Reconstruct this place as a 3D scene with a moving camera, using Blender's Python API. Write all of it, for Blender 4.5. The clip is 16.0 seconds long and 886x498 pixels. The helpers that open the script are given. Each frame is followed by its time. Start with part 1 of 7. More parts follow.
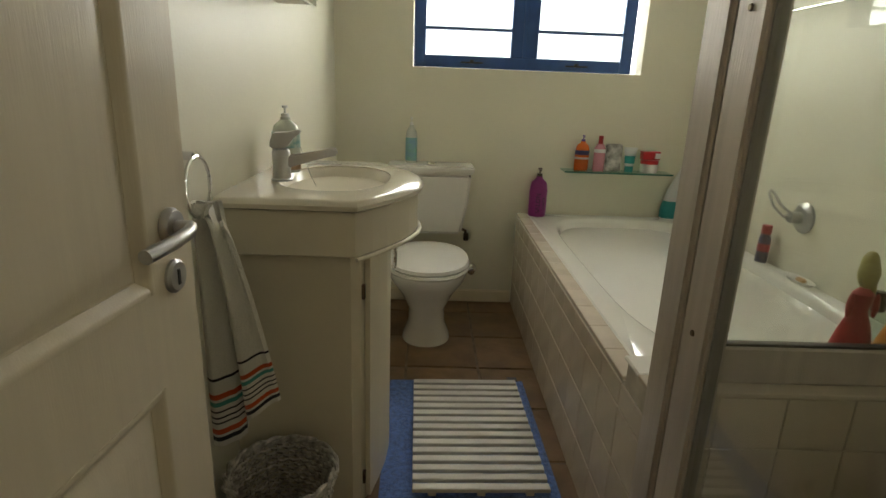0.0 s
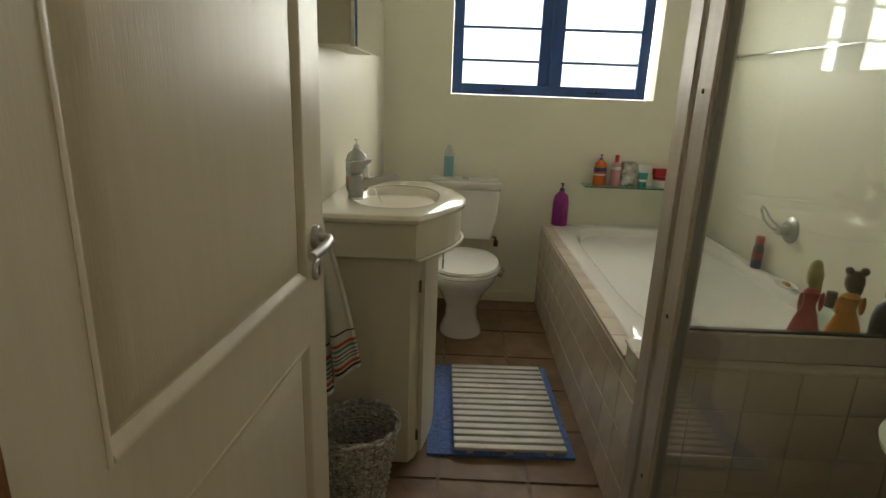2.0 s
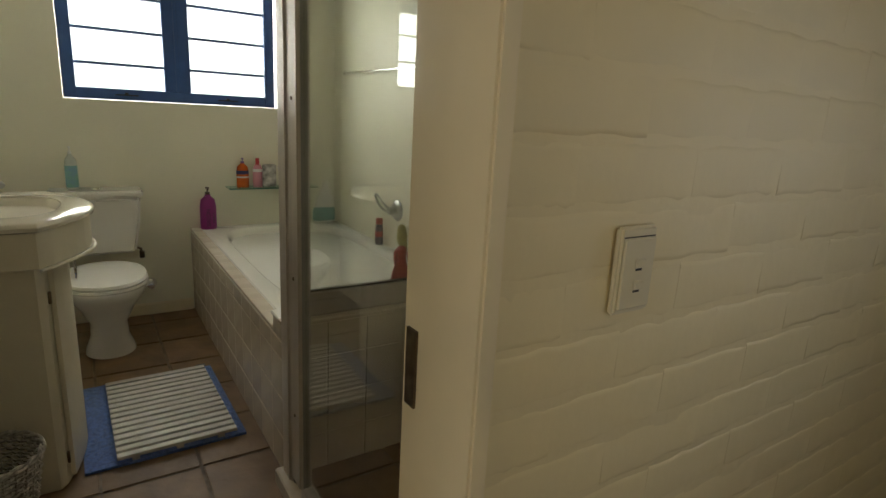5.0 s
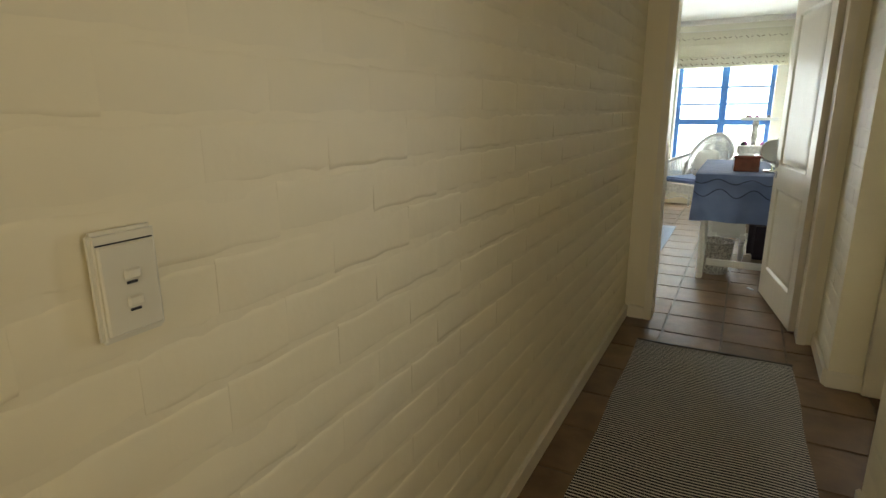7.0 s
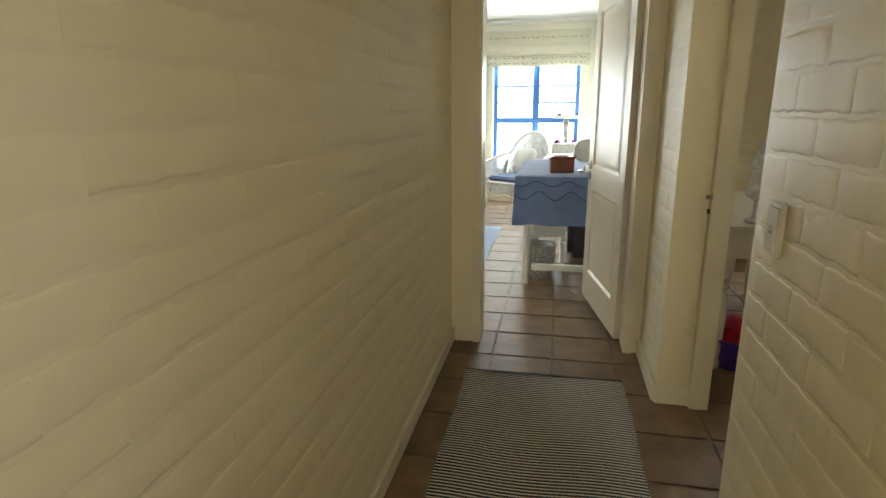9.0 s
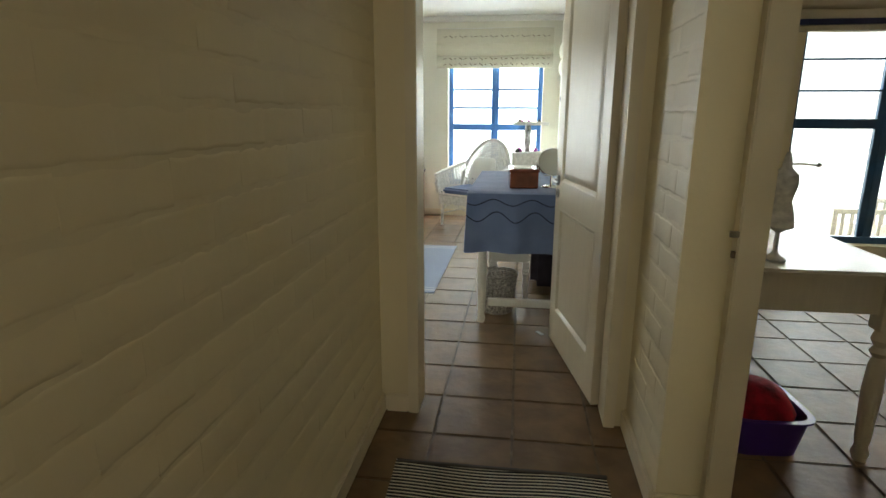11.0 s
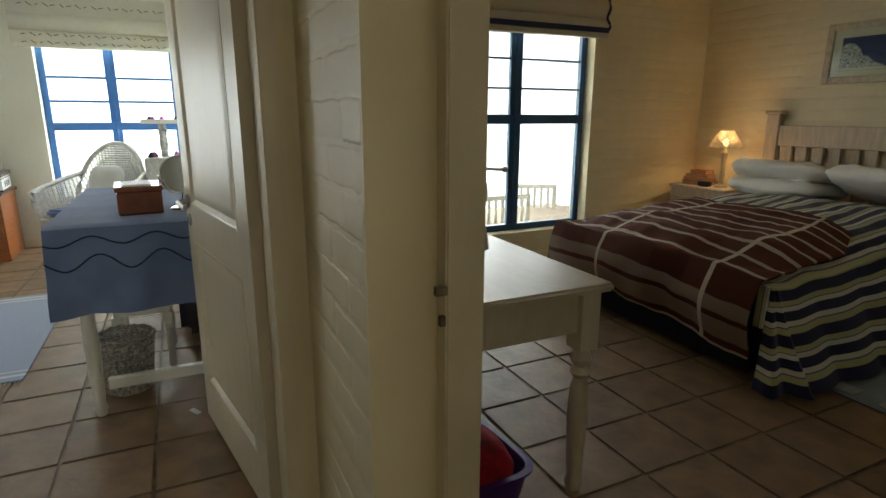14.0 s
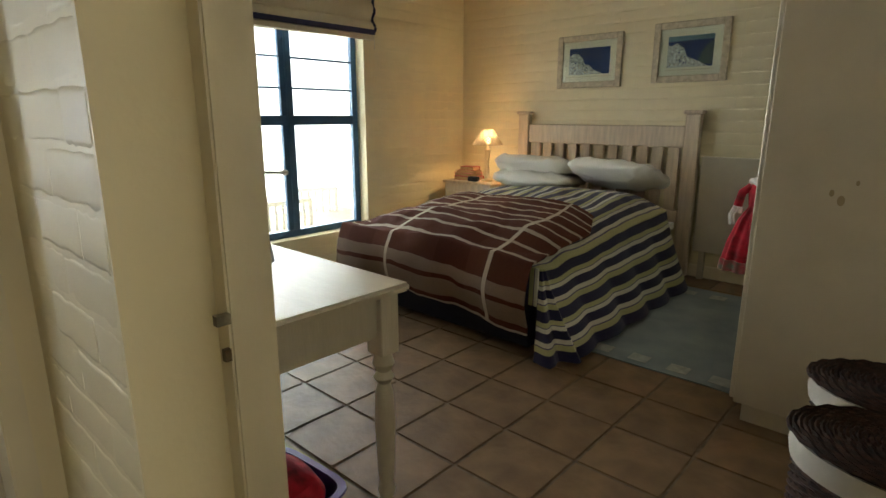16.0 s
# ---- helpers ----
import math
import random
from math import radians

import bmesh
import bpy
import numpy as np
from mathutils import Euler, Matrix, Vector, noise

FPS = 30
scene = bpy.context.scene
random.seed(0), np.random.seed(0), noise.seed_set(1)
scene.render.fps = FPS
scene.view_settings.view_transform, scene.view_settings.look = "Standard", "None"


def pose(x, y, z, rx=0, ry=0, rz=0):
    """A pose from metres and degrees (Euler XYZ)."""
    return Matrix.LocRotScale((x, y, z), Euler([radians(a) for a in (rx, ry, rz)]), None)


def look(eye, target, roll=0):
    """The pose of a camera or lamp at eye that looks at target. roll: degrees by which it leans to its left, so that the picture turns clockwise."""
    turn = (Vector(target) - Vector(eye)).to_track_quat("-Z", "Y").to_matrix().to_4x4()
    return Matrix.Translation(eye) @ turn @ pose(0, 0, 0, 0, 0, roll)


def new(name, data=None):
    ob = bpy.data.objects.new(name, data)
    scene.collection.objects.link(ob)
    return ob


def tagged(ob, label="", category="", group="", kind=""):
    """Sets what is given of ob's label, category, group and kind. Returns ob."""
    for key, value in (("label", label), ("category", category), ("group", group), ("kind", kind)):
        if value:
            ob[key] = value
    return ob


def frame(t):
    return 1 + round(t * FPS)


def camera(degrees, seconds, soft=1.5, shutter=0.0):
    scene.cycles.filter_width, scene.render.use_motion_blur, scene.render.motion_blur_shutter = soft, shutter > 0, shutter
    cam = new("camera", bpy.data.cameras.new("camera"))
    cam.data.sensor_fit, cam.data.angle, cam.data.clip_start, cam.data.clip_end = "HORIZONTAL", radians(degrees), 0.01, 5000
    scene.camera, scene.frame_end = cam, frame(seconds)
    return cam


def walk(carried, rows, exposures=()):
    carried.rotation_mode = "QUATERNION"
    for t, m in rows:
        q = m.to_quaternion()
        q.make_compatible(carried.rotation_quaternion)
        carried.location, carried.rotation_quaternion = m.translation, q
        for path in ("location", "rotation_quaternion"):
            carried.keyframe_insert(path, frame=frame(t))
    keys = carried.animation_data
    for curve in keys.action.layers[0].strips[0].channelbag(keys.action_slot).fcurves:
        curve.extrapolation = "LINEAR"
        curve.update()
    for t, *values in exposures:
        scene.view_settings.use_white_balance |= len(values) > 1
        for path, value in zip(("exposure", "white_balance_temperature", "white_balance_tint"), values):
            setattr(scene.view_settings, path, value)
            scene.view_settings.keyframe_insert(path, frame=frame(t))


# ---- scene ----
cam = camera(77.3, 16.0)
METRES, EYE, TILT, LEAN, TURN = 3.6, 1.30, 0.0, 0.0, -4.5
PATH = [
    (0, (1.21, 0.451, 1.202), (1.263, 2.368, 0.635), 2.2),
    (0.5, (1.223, 0.362, 1.219), (1.243, 2.281, 0.656), 2.2),
    (1, (1.224, 0.272, 1.258), (1.217, 2.192, 0.698), 2.2),
    (1.5, (1.184, 0.172, 1.292), (1.157, 2.093, 0.736), 2.2),
    (2, (1.147, 0.064, 1.314), (1.113, 1.986, 0.76), 2.1),
    (2.5, (1.121, -0.012, 1.326), (1.116, 1.911, 0.775), 2.2),
    (3, (1.11, -0.058, 1.327), (1.195, 1.864, 0.781), 2.3),
    (3.2, (1.109, -0.074, 1.325), (1.261, 1.845, 0.781), 2.4),
    (5.3, (1.185, -0.285, 1.305), (2.402, 1.237, 0.833), 2.4),
    (5.5, (1.190, -0.300, 1.309), (2.497, 1.135, 0.826), 1.9),
    (6, (1.261, -0.305, 1.321), (2.734, 0.947, 0.805), 1.3),
    (6.5, (1.322, -0.358, 1.308), (2.921, 0.739, 0.82), -0.1),
    (7, (1.446, -0.359, 1.295), (3.153, 0.564, 0.81), -0.3),
    (7.5, (1.583, -0.393, 1.285), (3.372, 0.36, 0.8), -0.2),
    (8, (1.699, -0.395, 1.31), (3.545, 0.198, 0.82), -0.5),
    (8.5, (1.872, -0.345, 1.315), (3.751, 0.131, 0.823), -0.6),
    (9, (2.033, -0.336, 1.306), (3.931, 0.053, 0.811), -0.4),
    (9.2, (2.122, -0.383, 1.298), (4.02, 0.007, 0.803), -0.3),
    (11.3, (2.947, -0.341, 1.267), (4.874, -0.096, 0.791), 0.2),
    (11.5, (3.047, -0.366, 1.279), (4.969, -0.116, 0.786), -0.0),
    (12, (3.237, -0.385, 1.261), (5.164, -0.17, 0.769), 0.3),
    (12.5, (3.369, -0.396, 1.242), (5.309, -0.373, 0.758), 0.8),
    (13, (3.435, -0.44, 1.234), (5.358, -0.719, 0.76), 0.8),
    (13.5, (3.506, -0.513, 1.247), (5.364, -1.084, 0.775), 0.5),
    (14, (3.552, -0.543, 1.256), (5.309, -1.373, 0.782), 0.2),
    (14.5, (3.575, -0.551, 1.256), (5.204, -1.612, 0.786), 0.0),
    (15, (3.584, -0.57, 1.255), (5.091, -1.801, 0.794), -0.4),
    (15.5, (3.576, -0.586, 1.257), (4.988, -1.926, 0.796), -0.5),
    (16, (3.638, -0.586, 1.244), (4.944, -2.027, 0.779), 0.0),
]
EXPOSURES = [(0, -0.05), (1.5, -0.1), (3, -0.12), (5.5, -0.3), (6.2, 0.15), (7, 0.36), (9, 0.85), (10.2, 0.4), (11.5, 0.08), (12.5, 0.25), (14, -0.2), (16, 0.73)]
walk(cam, [(t, look(eye, target, roll)) for t, eye, target, roll in PATH], EXPOSURES)

from mathutils import noise as vnoise
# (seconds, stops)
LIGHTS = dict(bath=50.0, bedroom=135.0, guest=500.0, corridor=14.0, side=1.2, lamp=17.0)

world = bpy.data.worlds.new("world")
scene.world = world
world.use_nodes = True
_sky = world.node_tree.nodes.new("ShaderNodeTexSky")
_sky.sky_type, _sky.sun_disc = "NISHITA", False
_sky.sun_elevation, _sky.sun_rotation = radians(52), radians(150)
world.node_tree.links.new(_sky.outputs[0], world.node_tree.nodes["Background"].inputs[0])
world.node_tree.nodes["Background"].inputs[1].default_value = 0.12
sun = new("sun", bpy.data.lights.new("sun", "SUN"))
sun.data.energy, sun.data.angle, sun.data.color = 3.0, radians(0.5), (1.0, 0.95, 0.88)
sun.matrix_world = look((0, 0, 10), (-3.0, 5.0, 0))


def area(name, x, y, z, w, h, target, power, color=(1, 1, 1)):
    """A lamp as bright sky in or outside a window, or as unseen fill."""
    d = bpy.data.lights.new(name, "AREA")
    d.shape, d.size, d.size_y, d.energy, d.color = "RECTANGLE", w, h, power, color
    ob = new(name, d)
    ob.matrix_world = look((x, y, z), target)
    return ob


area("daylight_bathroom", 1.695, 3.72, 1.72, 1.4, 1.1, (1.695, 0, 1.72), LIGHTS["bath"], (1.0, 0.93, 0.85))
area("daylight_bedroom", 10.35, -0.02, 1.3, 1.9, 2.0, (0, -0.02, 1.3), LIGHTS["bedroom"], (0.93, 0.97, 1.0))
area("daylight_bedroom", 10.35, 2.29, 1.15, 1.7, 2.1, (0, 2.29, 1.15), LIGHTS["bedroom"], (0.93, 0.97, 1.0))
area("daylight_guest", 10.6, -3.3, 0.95, 4.5, 2.6, (0, -3.3, 1.15), LIGHTS["guest"], (0.95, 0.98, 1.0))

# Unseen fill at the corridor's west end, added to brighten its walls.
area("fill_corridor", -1.52, -0.30, 1.45, 0.85, 1.7, (5, -0.30, 1.2), LIGHTS["corridor"], (1.0, 0.90, 0.72))

# Second added fill, behind an unseen south opening, lifts the north wall.
area("fill_corridor", 1.95, -1.12, 1.45, 0.9, 1.2, (2.2, 5, 1.3), LIGHTS["side"], (1.0, 0.93, 0.80))

# ---- materials ----


def mat(name, color, rough=0.5, var=0.08, scale=6.0, bump=0.0, bscale=60.0, metal=0.0, color2=None, coat=0.0, emit=0.0,
        island=0.0, rand=0.0, stretch=(1, 1, 1), sheen=0.0, alpha_t=0.0, spec=0.5):
    m = bpy.data.materials.new(name)
    m.use_nodes = True
    nt = m.node_tree
    n, l = nt.nodes, nt.links
    b = n["Principled BSDF"]
    b.inputs["Roughness"].default_value = rough
    b.inputs["Metallic"].default_value = metal
    b.inputs["Coat Weight"].default_value = coat
    b.inputs["Sheen Weight"].default_value = sheen
    b.inputs["Specular IOR Level"].default_value = spec
    b.inputs["Transmission Weight"].default_value = alpha_t
    co = n.new("ShaderNodeTexCoord")
    mp = n.new("ShaderNodeMapping")
    mp.inputs["Scale"].default_value = stretch
    l.new(co.outputs["Object"], mp.inputs["Vector"])
    t = n.new("ShaderNodeTexNoise")
    t.inputs["Scale"].default_value, t.inputs["Detail"].default_value = scale, 6
    l.new(mp.outputs[0], t.inputs["Vector"])
    c2 = color2 or tuple(max(0, c * (1 - 2.2 * var)) for c in color)
    c1 = color if color2 else tuple(min(1, c * (1 + var)) for c in color)
    mix = n.new("ShaderNodeMix")
    mix.data_type = "RGBA"
    mix.inputs["A"].default_value, mix.inputs["B"].default_value = (*c1, 1), (*c2, 1)
    r = n.new("ShaderNodeMapRange")
    r.inputs["From Min"].default_value, r.inputs["From Max"].default_value = 0.3, 0.7
    l.new(t.outputs["Fac"], r.inputs["Value"])
    l.new(r.outputs[0], mix.inputs["Factor"])
    out = mix.outputs["Result"]
    if island or rand:
        g = n.new("ShaderNodeNewGeometry" if island else "ShaderNodeObjectInfo")
        hs = n.new("ShaderNodeHueSaturation")
        rr = n.new("ShaderNodeMapRange")
        k = island or rand
        rr.inputs["To Min"].default_value, rr.inputs["To Max"].default_value = 1 - k, 1 + k
        l.new(g.outputs["Random Per Island" if island else "Random"], rr.inputs["Value"])
        l.new(rr.outputs[0], hs.inputs["Value"])
        l.new(out, hs.inputs["Color"])
        out = hs.outputs[0]
    l.new(out, b.inputs["Base Color"])
    if bump:
        t2 = n.new("ShaderNodeTexNoise")
        t2.inputs["Scale"].default_value, t2.inputs["Detail"].default_value = bscale, 8
        l.new(mp.outputs[0], t2.inputs["Vector"])
        bp = n.new("ShaderNodeBump")
        bp.inputs["Strength"].default_value, bp.inputs["Distance"].default_value = min(1, bump), 0.004
        l.new(t2.outputs["Fac"], bp.inputs["Height"])
        l.new(bp.outputs[0], b.inputs["Normal"])
    if emit:
        b.inputs["Emission Color"].default_value = (*color, 1)
        b.inputs["Emission Strength"].default_value = emit
    return m


def striped(name, axis, period, stops, rough=0.9, bump=0.3, wob=0.0, rot=0.0, axis2=None, period2=1.0, stops2=None):
    """Cloth with woven stripes: stops are (share of the period, colour) along an object axis, and optional crossing ones."""
    m = mat(name, (0.5, 0.5, 0.5), rough, bump=bump, bscale=220, sheen=0.15)
    nt = m.node_tree
    n, l = nt.nodes, nt.links
    co = n.new("ShaderNodeTexCoord")
    sp = n.new("ShaderNodeSeparateXYZ")
    l.new(co.outputs["UV"], sp.inputs[0])

    def ramp(ax, per, st, gray=False):
        d = n.new("ShaderNodeMath")
        d.operation = "DIVIDE"
        d.inputs[1].default_value = per
        l.new(sp.outputs[ax], d.inputs[0])
        f = n.new("ShaderNodeMath")
        f.operation = "FRACT"
        l.new(d.outputs[0], f.inputs[0])
        rp = n.new("ShaderNodeValToRGB")
        rp.color_ramp.interpolation = "CONSTANT"
        e = rp.color_ramp.elements
        while len(e) < len(st):
            e.new(1.0)
        for el, (pos, c) in zip(e, st):
            el.position, el.color = pos, (*c, 1)
        l.new(f.outputs[0], rp.inputs[0])
        return rp
    r1 = ramp(axis, period, stops)
    out = r1.outputs[0]
    if stops2:
        r2 = ramp(axis2, period2, stops2)
        mx = n.new("ShaderNodeMix")
        mx.data_type, mx.blend_type = "RGBA", "MIX"
        msk = n.new("ShaderNodeSeparateColor")
        l.new(r2.outputs[0], msk.inputs[0])
        l.new(msk.outputs[0], mx.inputs["Factor"])
        l.new(out, mx.inputs["A"])
        mx.inputs["B"].default_value = (0.52, 0.45, 0.36, 1)
        out = mx.outputs["Result"]
    fine = n.new("ShaderNodeTexNoise")
    fine.inputs["Scale"].default_value = 160
    mr = n.new("ShaderNodeMapRange")
    mr.inputs["To Min"].default_value, mr.inputs["To Max"].default_value = 0.75, 1.2
    l.new(fine.outputs["Fac"], mr.inputs["Value"])
    hs = n.new("ShaderNodeHueSaturation")
    l.new(mr.outputs[0], hs.inputs["Value"])
    l.new(out, hs.inputs["Color"])
    l.new(hs.outputs[0], n["Principled BSDF"].inputs["Base Color"])
    return m


M_BATHWALL = mat("cream wall paint", (0.78, 0.76, 0.62), 0.45, 0.03, 1.5, 0.12, 90)
M_WALL = mat("cream painted plaster", (0.82, 0.73, 0.50), 0.5, 0.04, 1.2, 0.25, 40)
M_BRICK = mat("cream painted brick", (0.82, 0.73, 0.50), 0.52, 0.03, 5, 0.35, 16)
M_BED1 = mat("pale cream plaster", (0.82, 0.80, 0.68), 0.6, 0.03, 1.5, 0.2, 50)
M_GUEST = mat("warm cream plaster", (0.80, 0.72, 0.50), 0.6, 0.04, 1.3, 0.3, 45)
M_TRIM = mat("cream gloss paint", (0.80, 0.72, 0.54), 0.32, 0.04, 4, 0.2, 30)
M_DOOR = mat("off-white door paint", (0.70, 0.63, 0.49), 0.35, 0.02, 8, 0.11, 60, stretch=(6, 6, 0.5))
M_CEIL = mat("white ceiling paint", (0.85, 0.84, 0.80), 0.7, 0.02, 2, 0.1)
M_TILE = mat("terracotta floor tile", (0.250, 0.160, 0.084), 0.5, 0.15, 7, 0.5, 25, color2=(0.150, 0.094, 0.050), spec=0.3, rand=0.12)
M_TILEJ = mat("terracotta floor tile field", (0.250, 0.160, 0.084), 0.5, 0.15, 7, 0.5, 25, color2=(0.150, 0.094, 0.050), spec=0.3, island=0.12)
M_GROUT = mat("brown grout", (0.19, 0.145, 0.10), 0.9, 0.2, 20, 0.5)
M_WTILE = mat("beige glazed wall tile", (0.63, 0.56, 0.46), 0.12, 0.05, 9, 0.06, 20, rand=0.05)
M_WGROUT = mat("pale grout", (0.55, 0.51, 0.43), 0.8, 0.1, 20)
M_ENAMEL = mat("white enamel", (0.82, 0.81, 0.76), 0.12, 0.01, 3, coat=0.4)
M_CERAMIC = mat("white ceramic", (0.80, 0.79, 0.74), 0.1, 0.01, 3, coat=0.5)
M_BASIN = mat("ivory cast basin", (0.78, 0.73, 0.60), 0.15, 0.01, 3, coat=0.4)
M_CAB = mat("ivory cabinet lacquer", (0.68, 0.63, 0.49), 0.4, 0.02, 5, 0.1)
M_CHROME = mat("chrome", (0.75, 0.75, 0.75), 0.12, 0.02, 5, metal=1)
M_SATIN = mat("satin steel", (0.5, 0.5, 0.5), 0.35, 0.05, 10, metal=1)
M_ALU = mat("brushed aluminium", (0.55, 0.50, 0.46), 0.38, 0.06, 30, 0.2, 200, metal=0.3, stretch=(1, 1, 0.1))
M_RUBBER = mat("dark seal", (0.03, 0.03, 0.03), 0.6)
M_BLUE = mat("blue window enamel", (0.03, 0.085, 0.26), 0.4, 0.08, 12, 0.2)
M_BLUE2 = mat("bright blue window enamel", (0.05, 0.18, 0.48), 0.4, 0.06, 12, 0.2)
M_BLUE3 = mat("dark blue window enamel", (0.035, 0.11, 0.24), 0.4, 0.06, 12, 0.2)
M_WHITE = mat("white paint", (0.78, 0.77, 0.72), 0.4, 0.03, 8, 0.15)
M_CREAMFURN = mat("cream painted wood", (0.60, 0.54, 0.43), 0.35, 0.03, 6, 0.2, 30, stretch=(1, 6, 1))
M_PINKWOOD = mat("limewashed wood", (0.68, 0.57, 0.44), 0.5, 0.08, 5, 0.3, 40, stretch=(8, 8, 1))
M_PINE = mat("orange varnished pine", (0.42, 0.14, 0.04), 0.3, 0.12, 6, 0.1, 40, color2=(0.3, 0.085, 0.02), stretch=(1, 1, 9), coat=0.2)
M_DKWOOD = mat("dark varnished wood", (0.06, 0.03, 0.018), 0.3, 0.1, 8, stretch=(1, 8, 1))
M_REDWOOD = mat("red brown wood", (0.20, 0.045, 0.02), 0.25, 0.2, 9, coat=0.3, stretch=(9, 1, 1))
M_WICKERW = mat("white wicker", (0.74, 0.73, 0.70), 0.6, 0.1, 40, 0.6, 200)
M_WICKERG = mat("grey wicker", (0.50, 0.47, 0.42), 0.7, 0.3, 60, 0.4, 200, island=0.35)
M_WICKERD = mat("dark brown wicker", (0.042, 0.018, 0.010), 0.7, 0.35, 40, 0.8, 160, island=0.45, spec=0.2)
M_LINING = mat("off-white cotton lining", (0.50, 0.48, 0.42), 0.9, 0.05, 20, 0.5, 60)
M_BLUECLOTH = mat("blue cotton cloth", (0.18, 0.245, 0.44), 0.9, 0.08, 5, 0.4, 260, color2=(0.125, 0.18, 0.34), sheen=0.2)
M_NAVY = mat("navy fabric", (0.008, 0.008, 0.022), 0.95, 0.1, 30, 0.3)
M_BLUEMAT = mat("blue terry bath mat", (0.10, 0.19, 0.50), 1.0, 0.2, 70, 1.0, 260, sheen=0.3)
M_SLAT = mat("whitewashed slat", (0.62, 0.60, 0.54), 0.5, 0.06, 8, 0.3, 40, rand=0.06)
M_TOWEL = mat("white terry towel", (0.62, 0.59, 0.50), 1.0, 0.06, 30, 1.0, 220, sheen=0.3)
M_SHEET = mat("white cotton", (0.72, 0.71, 0.68), 0.9, 0.03, 6, 0.3, 12)
M_PILLOW = mat("creased white cotton", (0.80, 0.78, 0.73), 0.9, 0.03, 6, 1.0, 8)
M_BLACK = mat("black plastic", (0.012, 0.012, 0.012), 0.4)
M_PURPLE = mat("magenta plastic", (0.26, 0.02, 0.20), 0.3, 0.03)
M_VIOLET = mat("violet plastic", (0.07, 0.022, 0.24), 0.3, 0.05)
M_PINKCLOTH = mat("crimson cloth", (0.50, 0.008, 0.03), 0.9, 0.1, 22, 0.6, 60, color2=(0.13, 0.003, 0.008))
M_RED = mat("red plastic", (0.42, 0.012, 0.02), 0.35, 0.05)
M_YELLOW = mat("yellow plastic", (0.65, 0.27, 0.015), 0.35, 0.08)
M_SKIN = mat("tan plastic", (0.55, 0.32, 0.12), 0.5, 0.05)
M_DGREY = mat("dark grey plastic", (0.07, 0.07, 0.08), 0.35, 0.05)
M_MGREY = mat("mid grey plastic", (0.26, 0.26, 0.25), 0.35, 0.05)
M_PINK = mat("pink plastic", (0.62, 0.13, 0.2), 0.3, 0.05)
M_ORANGE = mat("orange gel", (0.62, 0.13, 0.015), 0.2, 0.08)
M_TEAL = mat("teal plastic", (0.02, 0.26, 0.26), 0.35, 0.05)
M_AQUA = mat("aqua liquid soap", (0.25, 0.46, 0.40), 0.12, 0.05, coat=0.3)
M_GREENP = mat("pale cream green plastic", (0.74, 0.76, 0.62), 0.35, 0.03)
M_LABELW = mat("white label", (0.72, 0.72, 0.70), 0.5, 0.03)
M_NAVYP = mat("navy plastic", (0.012, 0.018, 0.09), 0.35, 0.05)
M_GOLD = mat("paperback pages", (0.58, 0.42, 0.26), 0.8, 0.1, 80)
M_BRASS = mat("old steel strike", (0.17, 0.13, 0.09), 0.4, 0.2, 40, metal=0.9)
M_STRIKE = mat("worn steel", (0.34, 0.30, 0.22), 0.4, 0.2, 40, metal=0.5)
M_LAMPBASE = mat("cream lamp base", (0.72, 0.62, 0.42), 0.4, 0.04)
M_SHADE = mat("woven lamp shade", (0.66, 0.56, 0.38), 0.8, 0.15, 60, 0.5, 100)
M_SWITCH = mat("ivory switch plastic", (0.70, 0.65, 0.50), 0.3, 0.01)
M_FORM = mat("pale floral cloth", (0.72, 0.70, 0.66), 0.7, 0.1, 30, color2=(0.45, 0.44, 0.44))
M_HEART = mat("floral paper", (0.80, 0.78, 0.74), 0.6, 0.2, 26, color2=(0.12, 0.11, 0.10))
M_BULB = mat("glowing bulb", (1.0, 0.62, 0.28), 0.5, emit=9)
M_SEA = mat("deep blue print", (0.015, 0.05, 0.22), 0.3, 0.1, 8)
M_PRINTW = mat("white print", (0.62, 0.66, 0.68), 0.3, 0.3, 60)
M_PRINTG = mat("grey green print", (0.12, 0.18, 0.20), 0.3, 0.3, 60)
M_PRINTSKY = mat("pale blue print", (0.16, 0.30, 0.42), 0.4)
M_MOUNT = mat("ivory picture mount", (0.84, 0.81, 0.70), 0.7, 0.02)
M_PFRAME = mat("distressed cream frame", (0.60, 0.52, 0.38), 0.5, 0.12, 30, 0.4)
M_PATIO = mat("pale patio paving", (0.45, 0.42, 0.38), 0.8, 0.1, 4, 0.2)
M_PATIOWOOD = mat("weathered patio bench wood", (0.42, 0.40, 0.37), 0.8, 0.1, 12)
M_GUESTMAT = mat("pale blue patched cotton", (0.28, 0.33, 0.33), 0.95, 0.15, 5, 0.5, 160, color2=(0.20, 0.25, 0.26))
M_MIRROR = mat("mirror", (0.85, 0.87, 0.87), 0.02, 0.0, metal=1)
M_GLASSGREEN = mat("green tinted glass edge", (0.06, 0.20, 0.15), 0.1)


